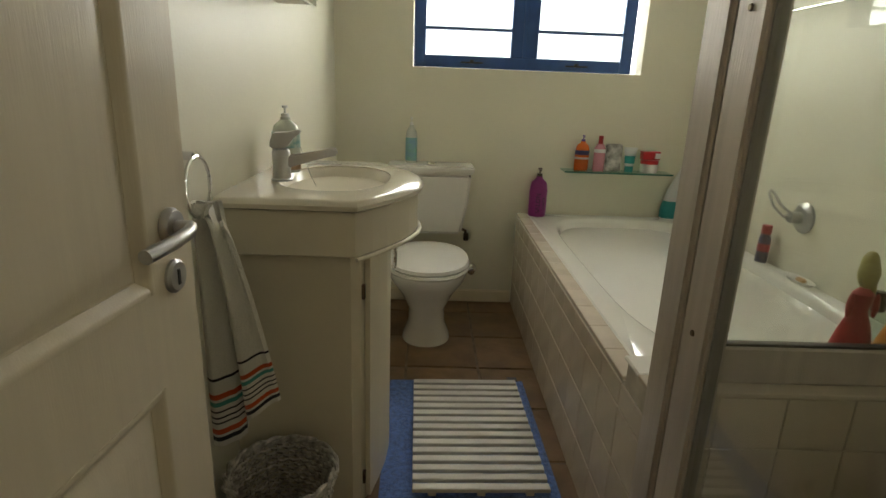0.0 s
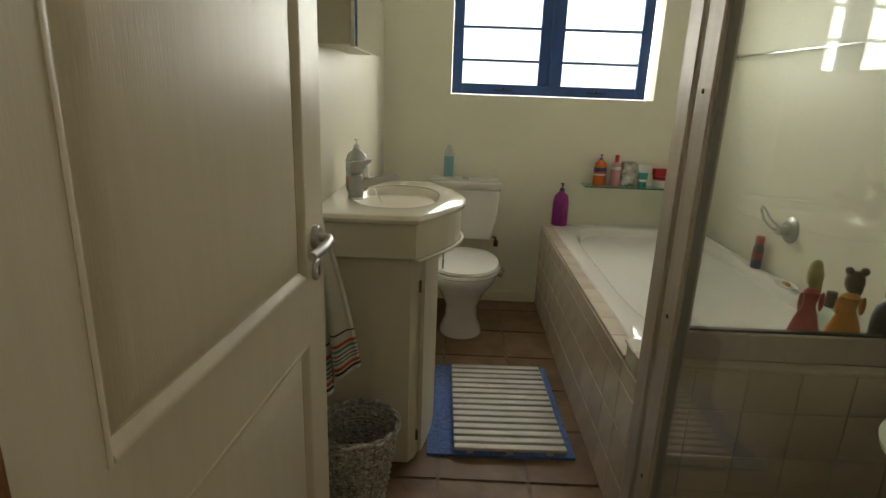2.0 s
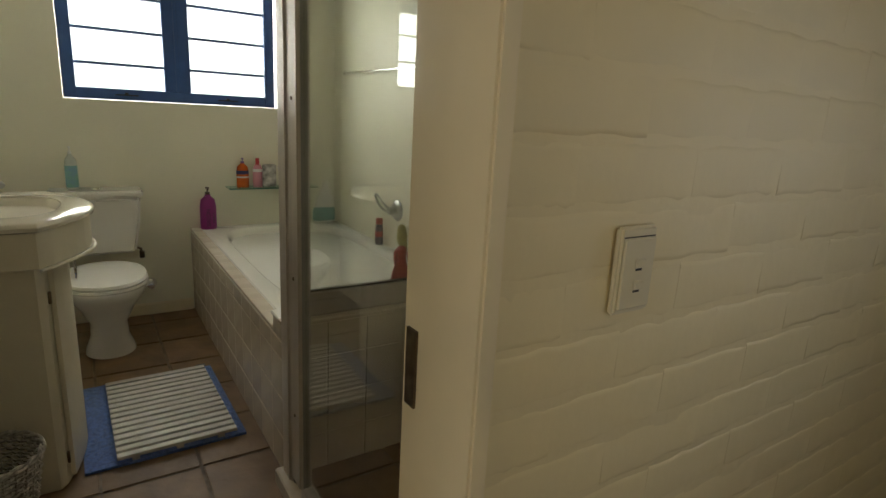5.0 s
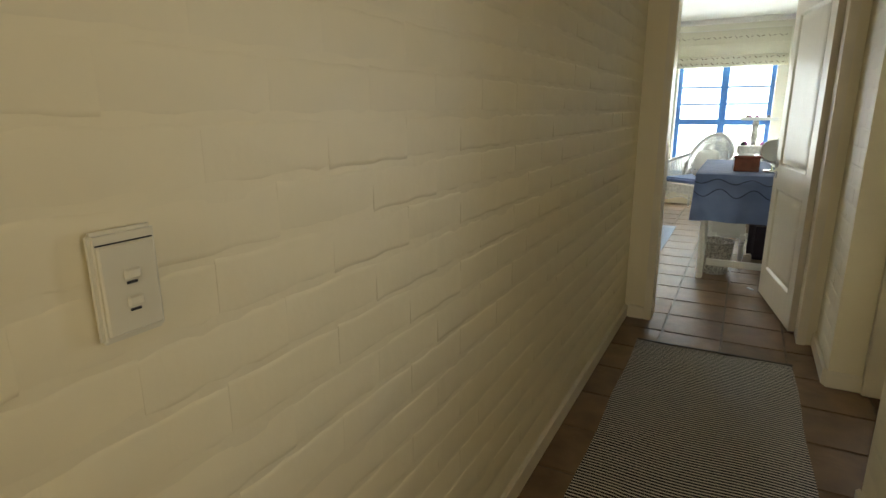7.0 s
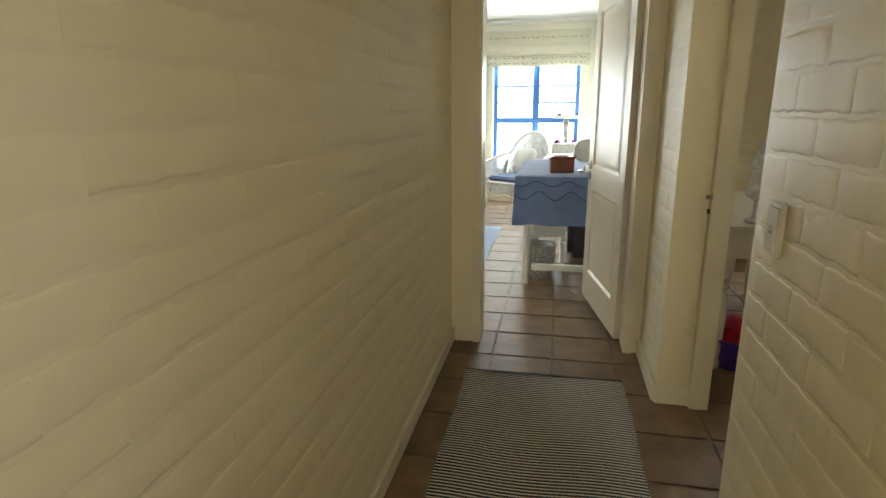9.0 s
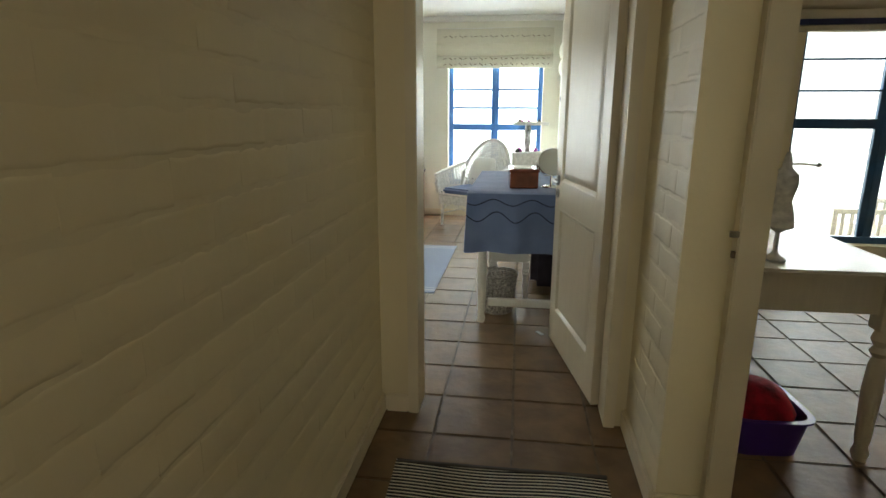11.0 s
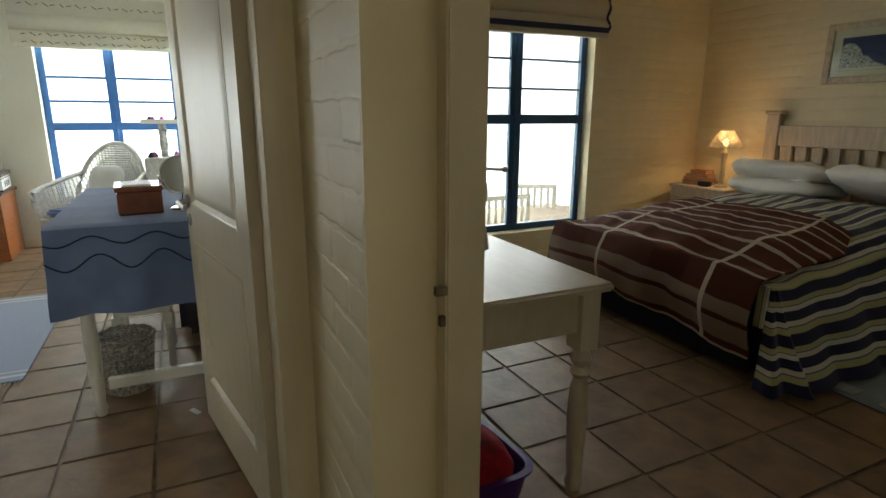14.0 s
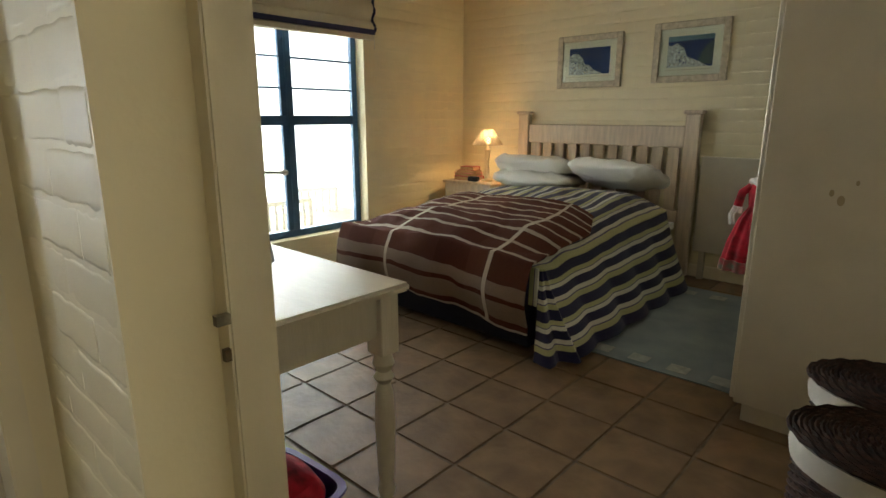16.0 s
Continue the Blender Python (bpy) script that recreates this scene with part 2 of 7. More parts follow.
def glass_mat(name, tint=(0.95, 0.98, 0.96), gloss=0.035, rough=0.0):
    m = bpy.data.materials.new(name)
    m.use_nodes = True
    n, l = m.node_tree.nodes, m.node_tree.links
    n.remove(n["Principled BSDF"])
    t, g, mx, fr = n.new("ShaderNodeBsdfTransparent"), n.new("ShaderNodeBsdfGlossy"), n.new("ShaderNodeMixShader"), n.new("ShaderNodeLayerWeight")
    t.inputs[0].default_value = (*tint, 1)
    g.inputs["Roughness"].default_value = rough
    fr.inputs[0].default_value = 0.5
    pw, ml = n.new("ShaderNodeMath"), n.new("ShaderNodeMath")
    pw.operation, pw.inputs[1].default_value = "POWER", 5.0
    ml.operation, ml.inputs[1].default_value, ml.inputs[2].default_value = "MULTIPLY_ADD", 0.9, gloss
    l.new(fr.outputs["Facing"], pw.inputs[0])
    l.new(pw.outputs[0], ml.inputs[0])
    l.new(ml.outputs[0], mx.inputs[0])
    l.new(t.outputs[0], mx.inputs[1])
    l.new(g.outputs[0], mx.inputs[2])
    l.new(mx.outputs[0], n["Material Output"].inputs[0])
    return m


M_GLASS = glass_mat("clear glass")
M_SHOWER = glass_mat("shower glass", (0.96, 0.97, 0.95), 0.06)
M_BOTTLE = glass_mat("clear bottle plastic", (0.80, 0.90, 0.86))

# ---- mesh helpers ----


def link_mesh(name, bm, material, parent=None, label="", smooth=False):
    me = bpy.data.meshes.new(name)
    bm.normal_update()
    bm.to_mesh(me)
    bm.free()
    if smooth:
        me.polygons.foreach_set("use_smooth", [True] * len(me.polygons))
        me.set_sharp_from_angle(angle=radians(40))
    for m in (material if isinstance(material, (list, tuple)) else [material]):
        me.materials.append(m)
    ob = new(name, me)
    if parent:
        ob.parent = parent
    if label:
        ob["label"] = label
    return ob


def part(name, bm, material, parent, label="", smooth=False):
    return link_mesh(name, bm, material, parent, label, smooth)


def thing(name, label, category, at=(0, 0, 0), rz=0, group=""):
    ob = new(name)
    ob.matrix_basis = pose(*at, 0, 0, rz)
    return tagged(ob, label, category, group)


def structure(name, bm, material, smooth=False):
    return tagged(link_mesh(name, bm, material, smooth=smooth), kind="structure")


def B(*boxes, bev=0.0, seg=1):
    """A bmesh of boxes (x0, y0, z0, x1, y1, z1), bevelled."""
    bm = bmesh.new()
    for b in boxes:
        x0, y0, z0, x1, y1, z1 = b
        v = [bm.verts.new(p) for p in ((x0, y0, z0), (x1, y0, z0), (x1, y1, z0), (x0, y1, z0), (x0, y0, z1), (x1, y0, z1), (x1, y1, z1), (x0, y1, z1))]
        for f in ((3, 2, 1, 0), (4, 5, 6, 7), (0, 1, 5, 4), (1, 2, 6, 5), (2, 3, 7, 6), (3, 0, 4, 7)):
            bm.faces.new([v[i] for i in f])
    if bev:
        bmesh.ops.bevel(bm, geom=bm.edges[:], offset=bev, segments=seg, affect="EDGES", clamp_overlap=True)
    bmesh.ops.recalc_face_normals(bm, faces=bm.faces)
    return bm


def rotate(bm, m):
    bmesh.ops.transform(bm, matrix=m, verts=bm.verts)
    return bm


def join(*bms):
    out = bmesh.new()
    for b in bms:
        me = bpy.data.meshes.new("tmp")
        b.to_mesh(me)
        b.free()
        out.from_mesh(me)
        bpy.data.meshes.remove(me)
    return out


def lathe(profile, at=(0, 0, 0), seg=24, sx=1.0, sy=1.0):
    """A turned body from (radius, height) pairs, bottom to top."""
    bm = bmesh.new()
    rings = []
    for r, z in profile:
        if r < 1e-5:
            rings.append([bm.verts.new((at[0], at[1], at[2] + z))])
        else:
            rings.append([bm.verts.new((at[0] + sx * r * math.cos(2 * math.pi * i / seg), at[1] + sy * r * math.sin(2 * math.pi * i / seg), at[2] + z)) for i in range(seg)])
    for a, b in zip(rings, rings[1:]):
        for i in range(seg):
            j = (i + 1) % seg
            if len(a) == 1 and len(b) == 1:
                continue
            if len(a) == 1:
                bm.faces.new((a[0], b[j], b[i]))
            elif len(b) == 1:
                bm.faces.new((a[i], a[j], b[0]))
            else:
                bm.faces.new((a[i], a[j], b[j], b[i]))
    for ring, flip in ((rings[0], True), (rings[-1], False)):
        if len(ring) > 1:
            bm.faces.new(ring[::-1] if flip else ring)
    bmesh.ops.recalc_face_normals(bm, faces=bm.faces)
    return bm


def tube(pts, r, seg=8, closed=False):
    """A round rod along points."""
    bm = bmesh.new()
    pts = [Vector(p) for p in pts]
    n = len(pts)
    rings = []
    up = Vector((0, 0, 1))
    for i, p in enumerate(pts):
        d = (pts[(i + 1) % n] - pts[i - 1]) if closed else (pts[min(i + 1, n - 1)] - pts[max(i - 1, 0)])
        d.normalize()
        s = d.cross(up if abs(d.z) < 0.95 else Vector((1, 0, 0))).normalized()
        u = s.cross(d)
        rings.append([bm.verts.new(p + r * (math.cos(2 * math.pi * k / seg) * s + math.sin(2 * math.pi * k / seg) * u)) for k in range(seg)])
    pairs = list(zip(rings, rings[1:])) + ([(rings[-1], rings[0])] if closed else [])
    for a, b in pairs:
        for k in range(seg):
            j = (k + 1) % seg
            bm.faces.new((a[k], a[j], b[j], b[k]))
    if not closed:
        bm.faces.new(rings[0][::-1])
        bm.faces.new(rings[-1])
    bmesh.ops.recalc_face_normals(bm, faces=bm.faces)
    return bm


def loft(rings, cap=True):
    """A skin over rings of equally many points."""
    bm = bmesh.new()
    vs = [[bm.verts.new(p) for p in r] for r in rings]
    k = len(vs[0])
    for a, b in zip(vs, vs[1:]):
        for i in range(k):
            j = (i + 1) % k
            bm.faces.new((a[i], a[j], b[j], b[i]))
    if cap:
        bm.faces.new(vs[0][::-1])
        bm.faces.new(vs[-1])
    bmesh.ops.recalc_face_normals(bm, faces=bm.faces)
    return bm


def sheet(nu, nv, fn, thick=0.006, uv=None):
    """A cloth of real thickness: fn(u, v) gives a point for u, v in 0..1; uv(u, v) its place in the weave in metres."""
    bm = bmesh.new()
    lay = bm.loops.layers.uv.new("UVMap")
    g = [[bm.verts.new(fn(i / nu, j / nv)) for j in range(nv + 1)] for i in range(nu + 1)]
    for i in range(nu):
        for j in range(nv):
            f = bm.faces.new((g[i][j], g[i + 1][j], g[i + 1][j + 1], g[i][j + 1]))
            for lp, (a, b) in zip(f.loops, ((i, j), (i + 1, j), (i + 1, j + 1), (i, j + 1))):
                lp[lay].uv = uv(a / nu, b / nv) if uv else (a / nu, b / nv)
    bm.normal_update()
    geo = bmesh.ops.solidify(bm, geom=bm.faces[:], thickness=thick)
    return bm


def slab_wall(axis, p0, p1, a0, a1, z0, z1, holes=()):
    """A wall with openings: axis 'x' runs along x between y=p0 and y=p1; 'y' the other way round. holes: (a0, a1, z0, z1)."""
    cuts = sorted({a0, a1, *[h[0] for h in holes], *[h[1] for h in holes]})
    bs = []
    for s, e in zip(cuts, cuts[1:]):
        hs = sorted([h for h in holes if h[0] <= s + 1e-6 and h[1] >= e - 1e-6], key=lambda h: h[2])
        z = z0
        for h in hs:
            if h[2] > z:
                bs.append((s, z, e, h[2]))
            z = h[3]
        if z < z1:
            bs.append((s, z, e, z1))
    if axis == "x":
        return B(*[(s, p0, b, e, p1, t) for s, b, e, t in bs])
    return B(*[(p0, s, b, p1, e, t) for s, b, e, t in bs])


def oval_ring(cx, cy, rx, ry, z, n=32, power=2.0):
    out = []
    for i in range(n):
        a = 2 * math.pi * i / n
        c, s = math.cos(a), math.sin(a)
        out.append((cx + rx * math.copysign(abs(c) ** (2 / power), c), cy + ry * math.copysign(abs(s) ** (2 / power), s), z))
    return out


# ---- the plan ----
H = 2.42
CY0, CY1 = -0.82, 0.218          # corridor walls
BX0, BX1, BY0, BY1 = 0.70, 2.65, 0.345, 3.466   # bathroom
RX0, RX1, RY0, RY1 = 5.09, 9.90, -0.80, 3.60    # bedroom
GX0, GX1, GY0, GY1 = 2.60, 7.45, -5.10, -1.022   # guest bedroom
DOOR_B = (0.77, 1.535)            # bathroom doorway
DOOR_G = (3.49, 4.45)            # guest bedroom doorway, outer
DH = 2.04
W1 = (1.10, 2.29, 1.29, 2.08)
W2 = (-0.60, 0.56, 0.40, 2.05)
W2B = (1.74, 2.84, 0.30, 2.05)
W3 = (-3.79, -2.40, 0.28, 2.02)
WS = (8.35, 9.45, 0.90, 2.05)

structure("ground", B((-60, -60, -0.80, 90, 60, -0.43)), M_PATIO)
structure("foundation", B((-1.6, -5.4, -0.429, 10.2, 3.9, -0.121)), M_WALL)
M_SKY = bpy.data.materials.new("bright sky")
M_SKY.use_nodes = True
M_SKY.node_tree.nodes["Principled BSDF"].inputs["Base Color"].default_value = (0.8, 0.8, 0.8, 1)
M_SKY.node_tree.nodes["Principled BSDF"].inputs["Emission Color"].default_value = (0.94, 0.97, 1, 1)
M_SKY.node_tree.nodes["Principled BSDF"].inputs["Emission Strength"].default_value = 1.2
structure("backdrop_bathroom", B((-0.5, 4.40, -0.1, 4.2, 4.45, 3.6)), M_SKY)
structure("backdrop_bedroom", B((11.2, -2.6, -0.5, 11.25, 4.6, 4.0)), M_SKY)
structure("backdrop_side", B((7.8, -2.45, -0.5, 11.0, -2.42, 3.6)), M_SKY)
structure("backdrop_guest", B((12.0, -12.0, -0.5, 12.05, -2.7, 5.0)), M_SKY)
structure("floor", B((-1.5, -5.4, -0.12, 10.1, 3.9, -0.0045)), M_GROUT)
structure("ceiling", B((-1.5, -5.4, H, 10.1, 3.9, H + 0.12)), M_CEIL)
structure("wall_corridor_north", slab_wall("x", CY1, BY0 - 0.001, -1.4, 5.09, -0.01, H, [(*DOOR_B, -0.01, DH)]), M_WALL)
# The first opening here and the west wall's are unseen, made for fill lamps.
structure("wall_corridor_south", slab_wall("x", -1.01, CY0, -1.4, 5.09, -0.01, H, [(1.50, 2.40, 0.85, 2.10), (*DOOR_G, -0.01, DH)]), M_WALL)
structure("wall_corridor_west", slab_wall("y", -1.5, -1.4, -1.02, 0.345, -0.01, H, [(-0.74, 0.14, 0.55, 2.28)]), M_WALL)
structure("wall_bedroom_west", slab_wall("y", 4.975, RX0, -1.09, 3.9, -0.01, H, [(-0.745, 0.068, -0.01, DH)]), M_WALL)
structure("wall_bathroom_north", slab_wall("x", BY1, 3.68, 0.55, 2.80, -0.01, H, [W1]), M_BATHWALL)
structure("wall_bathroom_west", B((0.55, BY0, -0.01, BX0, BY1, H)), M_BATHWALL)
structure("wall_bathroom_east", B((BX1, BY0, -0.01, 2.80, BY1, H)), M_BATHWALL)
structure("wall_bathroom_lining", slab_wall("x", BY0, BY0 + 0.012, BX0, BX1, -0.01, H, [(*DOOR_B, -0.01, DH)]), M_BATHWALL)
structure("wall_bedroom_east", slab_wall("y", RX1, RX1 + 0.22, -1.02, 3.9, -0.01, H, [W2, W2B]), M_BED1)
structure("wall_bedroom_north", B((RX0, RY1, -0.01, RX1, RY1 + 0.2, H)), M_BED1)
structure("wall_bedroom_south", slab_wall("x", -1.02, RY0, RX0, RX1, -0.01, H, [WS]), M_BED1)
structure("wall_bedroom_lining", slab_wall("y", RX0, RX0 + 0.012, RY0, RY1, -0.01, H, [(-0.745, 0.068, -0.01, DH)]), M_BED1)
structure("wall_guest_east", slab_wall("y", GX1, GX1 + 0.22, GY0 - 0.2, -1.03, -0.01, H, [W3]), M_GUEST)
structure("wall_guest_south", B((GX0, GY0 - 0.2, -0.01, GX1, GY0, H)), M_GUEST)
structure("wall_guest_west", B((GX0 - 0.15, GY0 - 0.2, -0.01, GX0, -1.022, H)), M_GUEST)
structure("wall_guest_north", slab_wall("x", -1.022, -1.01, GX0, GX1, -0.01, H, [(*DOOR_G, -0.01, DH)]), M_GUEST)


def window(name, axis, p, a0, a1, z0, z1, label, material, mullions, transom=None, bars=(), frame_w=0.055, mull=0.045, bar=0.008):
    """A steel window in its opening: frame, mullions, transom, glazing bars and panes. p: the plane of its inner side."""
    w = thing(name, label, "window", (0, 0, 0))
    w["kind"] = "structure"

    def bx(u0, u1, v0, v1, d0, d1):
        return (u0, p + d0, v0, u1, p + d1, v1) if axis == "x" else (p + d0, u0, v0, p + d1, u1, v1)
    t = frame_w
    part("window_frame", B(bx(a0, a0 + t, z0, z1, 0, 0.04), bx(a1 - t, a1, z0, z1, 0, 0.04), bx(a0 + t, a1 - t, z0, z0 + t, 0, 0.04), bx(a0 + t, a1 - t, z1 - t, z1, 0, 0.04), bev=0.003), material, w)
    for m in mullions:
        part("mullion", B(bx(m - mull, m + mull, z0 + t, z1 - t, 0.002, 0.038), bev=0.004), material, w)
        part("mullion_bead", B(bx(m - 0.010, m + 0.010, z0 + t, z1 - t, -0.008, 0.001), bev=0.002), material, w)
    if transom:
        part("transom", B(bx(a0 + t, a1 - t, transom - 0.038, transom + 0.038, -0.003, 0.034), bev=0.004), material, w)
    for z in bars:
        part("glazing_bar", B(bx(a0 + t, a1 - t, z - bar, z + bar, 0.004, 0.027)), material, w)
    edges = [a0 + t, *mullions, a1 - t]
    for s, e in zip(edges, edges[1:]):
        pn = part("pane", B(bx(s, e, z0 + t, z1 - t, 0.028, 0.032)), M_GLASS, w)
        pn.visible_shadow = False
    return w


w = window("window_1", "x", 3.565, W1[0] + 0.002, 2.268, W1[2] + 0.004, W1[3], "blue steel bathroom window with horizontal bars", M_BLUE, [1.688], bars=(1.49, 1.675, 1.86), frame_w=0.062, mull=0.072)
for cx in (1.41, 1.97):
    part("window_stay", B((cx - 0.06, 3.545, 1.318, cx + 0.06, 3.557, 1.326), (cx - 0.01, 3.545, 1.318, cx + 0.01, 3.566, 1.336), bev=0.002), M_BLACK, w, "black window stay")
window("window_2", "y", RX1 + 0.10, W2[0] + 0.002, W2[1] - 0.002, W2[2], W2[3], "bright blue steel casement window with glazing bars", M_BLUE2, [-0.02], transom=1.125, bars=(1.36, 1.58), bar=0.012)
window("window_3", "y", RX1 + 0.10, W2B[0] + 0.002, W2B[1] - 0.002, W2B[2], W2B[3], "bright blue steel casement window beside the dresser", M_BLUE2, [2.29], transom=1.125, bars=(1.36, 1.58))
window("window_4", "y", GX1 + 0.10, W3[0] + 0.002, W3[1] - 0.002, W3[2], W3[3], "dark blue steel bedroom window with glazing bars", M_BLUE3, [-3.09], transom=1.215, bars=(1.46, 1.69), mull=0.055)
window("window_5", "x", -0.95, WS[0] + 0.002, WS[1] - 0.002, WS[2], WS[3], "bright blue steel window under a blind", M_BLUE2, [8.9], transom=1.125)


def skirting(name, axis, face, a0, a1, out, h=0.085):
    d = 0.019 * out
    lo, hi = min(face, face + d), max(face, face + d)
    b = (a0, lo, 0.002, a1, hi, h) if axis == "x" else (lo, a0, 0.002, hi, a1, h)
    return structure(name, B(b, bev=0.006, seg=2), M_TRIM)


skirting("baseboard_corridor_north", "x", CY1 - 0.001, 1.556, 4.972, -1)
skirting("baseboard_corridor_return", "y", 4.974, 0.099, CY1 - 0.02, -1)
skirting("baseboard_corridor_south_east", "x", CY0 + 0.001, 4.45, 4.972, 1)
skirting("baseboard_corridor_south", "x", CY0 + 0.001, -1.3, 3.48, 1)
skirting("baseboard_guest_doorway", "y", 4.449, -1.0, -0.81, -1)
skirting("baseboard_bathroom_north", "x", BY1 - 0.001, BX0, 1.69, -1, 0.075)
skirting("baseboard_bathroom_west", "y", BX0 + 0.001, 2.35, 3.44, 1)
skirting("baseboard_bedroom_east", "y", RX1 - 0.001, -0.78, 3.58, -1)
skirting("baseboard_guest_south", "x", GY0 + 0.001, 4.2, 7.43, 1, 0.10)
skirting("baseboard_guest_east", "y", GX1 - 0.001, GY0 + 0.02, -1.12, -1, 0.10)
structure("trim_cornice_bedroom", B((RX1 - 0.06, RY0, H - 0.06, RX1, RY1, H), (RX0 + 0.02, RY1 - 0.06, H - 0.06, RX1 - 0.06, RY1, H), bev=0.01), M_CEIL)


def door_frame(name, axis, p0, p1, a0, a1, jamb=0.045):
    """A pressed steel frame round a doorway, stepped, with its rebate."""
    t = jamb

    def bx(u0, u1, v0, v1, d0, d1):
        return (u0, d0, v0, u1, d1, v1) if axis == "x" else (d0, u0, v0, d1, u1, v1)
    bs = []
    for s, e in ((a0, a0 + t), (a1 - t, a1)):
        bs.append(bx(s, e, 0.0, DH, p0, p1))
    bs.append(bx(a0 + t, a1 - t, DH - t, DH, p0, p1))
    ob = structure(name, B(*bs, bev=0.004, seg=2), M_TRIM)
    return ob


door_frame("trim_door_frame_bathroom", "x", CY1 - 0.022, BY0 + 0.02, DOOR_B[0] - 0.03, 1.553, 0.028)
structure("trim_architrave_bathroom", B((DOOR_B[0] - 0.075, CY1 - 0.03, 0, DOOR_B[0] - 0.031, CY1 - 0.001, DH + 0.05), (DOOR_B[0] - 0.0305, CY1 - 0.03, DH + 0.0005, 1.553, CY1 - 0.001, DH + 0.05), bev=0.004), M_TRIM)
door_frame("trim_door_frame_bedroom", "y", 4.955, RX0 + 0.03, -0.775, 0.098)
door_frame("trim_door_frame_guest", "x", -1.035, -0.955, DOOR_G[0] - 0.005, DOOR_G[1] + 0.005)


def nested(x0, x1, z0, z1, steps):
    """A moulding that runs round a rectangle in the xz plane: steps are (inset, y); the last ring is filled."""
    rings = [[(x0 + i, y, z0 + i), (x1 - i, y, z0 + i), (x1 - i, y, z1 - i), (x0 + i, y, z1 - i)] for i, y in steps]
    return loft(rings)


def panel_door(name, label, w, h, hz=0.96):
    """A two-panel moulded leaf hinged at its own origin, leaf along +x, thickness along y."""
    d = thing(name, label, "door")
    d["kind"] = "structure"
    t = 0.02
    st, zr0, zr1, zr2 = 0.105, 0.20, 0.775, 0.915
    zt = h - 0.12
    bs = [(0, -t, 0.008, st, t, h), (w - st, -t, 0.008, w, t, h), (st, -t, 0.008, w - st, t, zr0), (st, -t, zr1, w - st, t, zr2), (st, -t, zt, w - st, t, h)]
    part("leaf", B(*bs), M_DOOR, d)
    for z0, z1 in ((zr0, zr1), (zr2, zt)):
        part("panel_recess", B((st, -0.009, z0, w - st, 0.009, z1)), M_DOOR, d)
        for sgn in (-1, 1):
            part("raised_panel", nested(st, w - st, z0, z1, [(i, sgn * y) for i, y in ((0.026, 0.0091), (0.030, 0.0110), (0.044, 0.0160), (0.054, 0.0182), (0.062, 0.0188))]), M_DOOR, d, smooth=True)
            for k, (a0, b0, a1, b1) in enumerate(((st, z0, st + 0.022, z1), (w - st - 0.022, z0, w - st, z1), (st + 0.022, z0, w - st - 0.022, z0 + 0.022), (st + 0.022, z1 - 0.022, w - st - 0.022, z1))):
                # an ovolo that falls from the stile into the recess
                lo = [(0.0, 0.0088), (0.0, 0.0215), (0.005, 0.0222), (0.011, 0.0195), (0.017, 0.0135), (0.022, 0.0100), (0.022, 0.0088)]
                if k < 2:
                    f_ = (lambda q, z: (a0 + q, z)) if k == 0 else (lambda q, z: (a1 - q, z))
                    rings = [[(f_(q, 0)[0], sgn * y, z) for q, y in lo] for z in (b0, b1)]
                else:
                    rings = [[(x, sgn * y, b0 + q if k == 2 else b1 - q) for q, y in lo] for x in (a0 - 0.012, a1 + 0.012)]
                part("panel_moulding", loft(rings), M_DOOR, d, smooth=True)
    for sgn in (-1, 1):
        hx = w - 0.055
        rose = rotate(lathe([(0.0, 0), (0.026, 0), (0.026, 0.006), (0.022, 0.011), (0.0, 0.012)], seg=24), Matrix.Translation((hx, 0.0201 * sgn, hz)) @ Matrix.Rotation(radians(-90 * sgn), 4, "X"))
        part("handle_rose", rose, M_SATIN, d, "satin steel round rose", True)
        esc = rotate(lathe([(0.0, 0), (0.024, 0), (0.024, 0.004), (0.020, 0.008), (0.0, 0.008)], seg=24), Matrix.Translation((hx, 0.0201 * sgn, hz - 0.072)) @ Matrix.Rotation(radians(-90 * sgn), 4, "X"))
        e = part("keyhole_plate", esc, M_SATIN, d, "satin steel keyhole plate", True)
        y0, y1 = sorted((0.026 * sgn, 0.0295 * sgn))
        part("keyhole", B((hx - 0.004, y0, hz - 0.085, hx + 0.004, y1, hz - 0.06), bev=0.002), M_BLACK, e, "black keyhole")
        lv = tube([(hx, 0.032 * sgn, hz), (hx, 0.052 * sgn, hz), (hx - 0.02, 0.060 * sgn, hz - 0.001), (hx - 0.06, 0.061 * sgn, hz - 0.004), (hx - 0.115, 0.055 * sgn, hz - 0.008)], 0.0095, 10)
        part("handle_lever", lv, M_SATIN, d, "satin steel lever", True)
    return d


dB = panel_door("door_1", "off-white two-panel bathroom door standing open on its hinges", 0.813, 1.99, 0.995)
dB.matrix_basis = pose(0.771, 0.440, 0.008, 0, 0, 85.3)
part("edge_lipping", B((-0.0025, -0.0195, 0.010, -0.0002, 0.0195, 1.985)), mat("bare knotty pine", (0.36, 0.19, 0.085), 0.6, 0.15, 5, 0.2, 40, color2=(0.24, 0.115, 0.05), stretch=(6, 6, 0.8)), dB, "bare pine hinge edge")
dR = panel_door("door_2", "off-white two-panel bedroom door standing open with a steel lever", 0.80, 1.99, 0.925)
dR.matrix_basis = pose(5.118, -0.715, 0.008, 0, 0, 10.5)
dG = panel_door("door_3", "off-white guest bedroom door folded back against the wall", 0.80, 1.99)
dG.matrix_basis = pose(3.50, -1.055, 0.008, 0, 0, 188)

# ---- bathroom ----


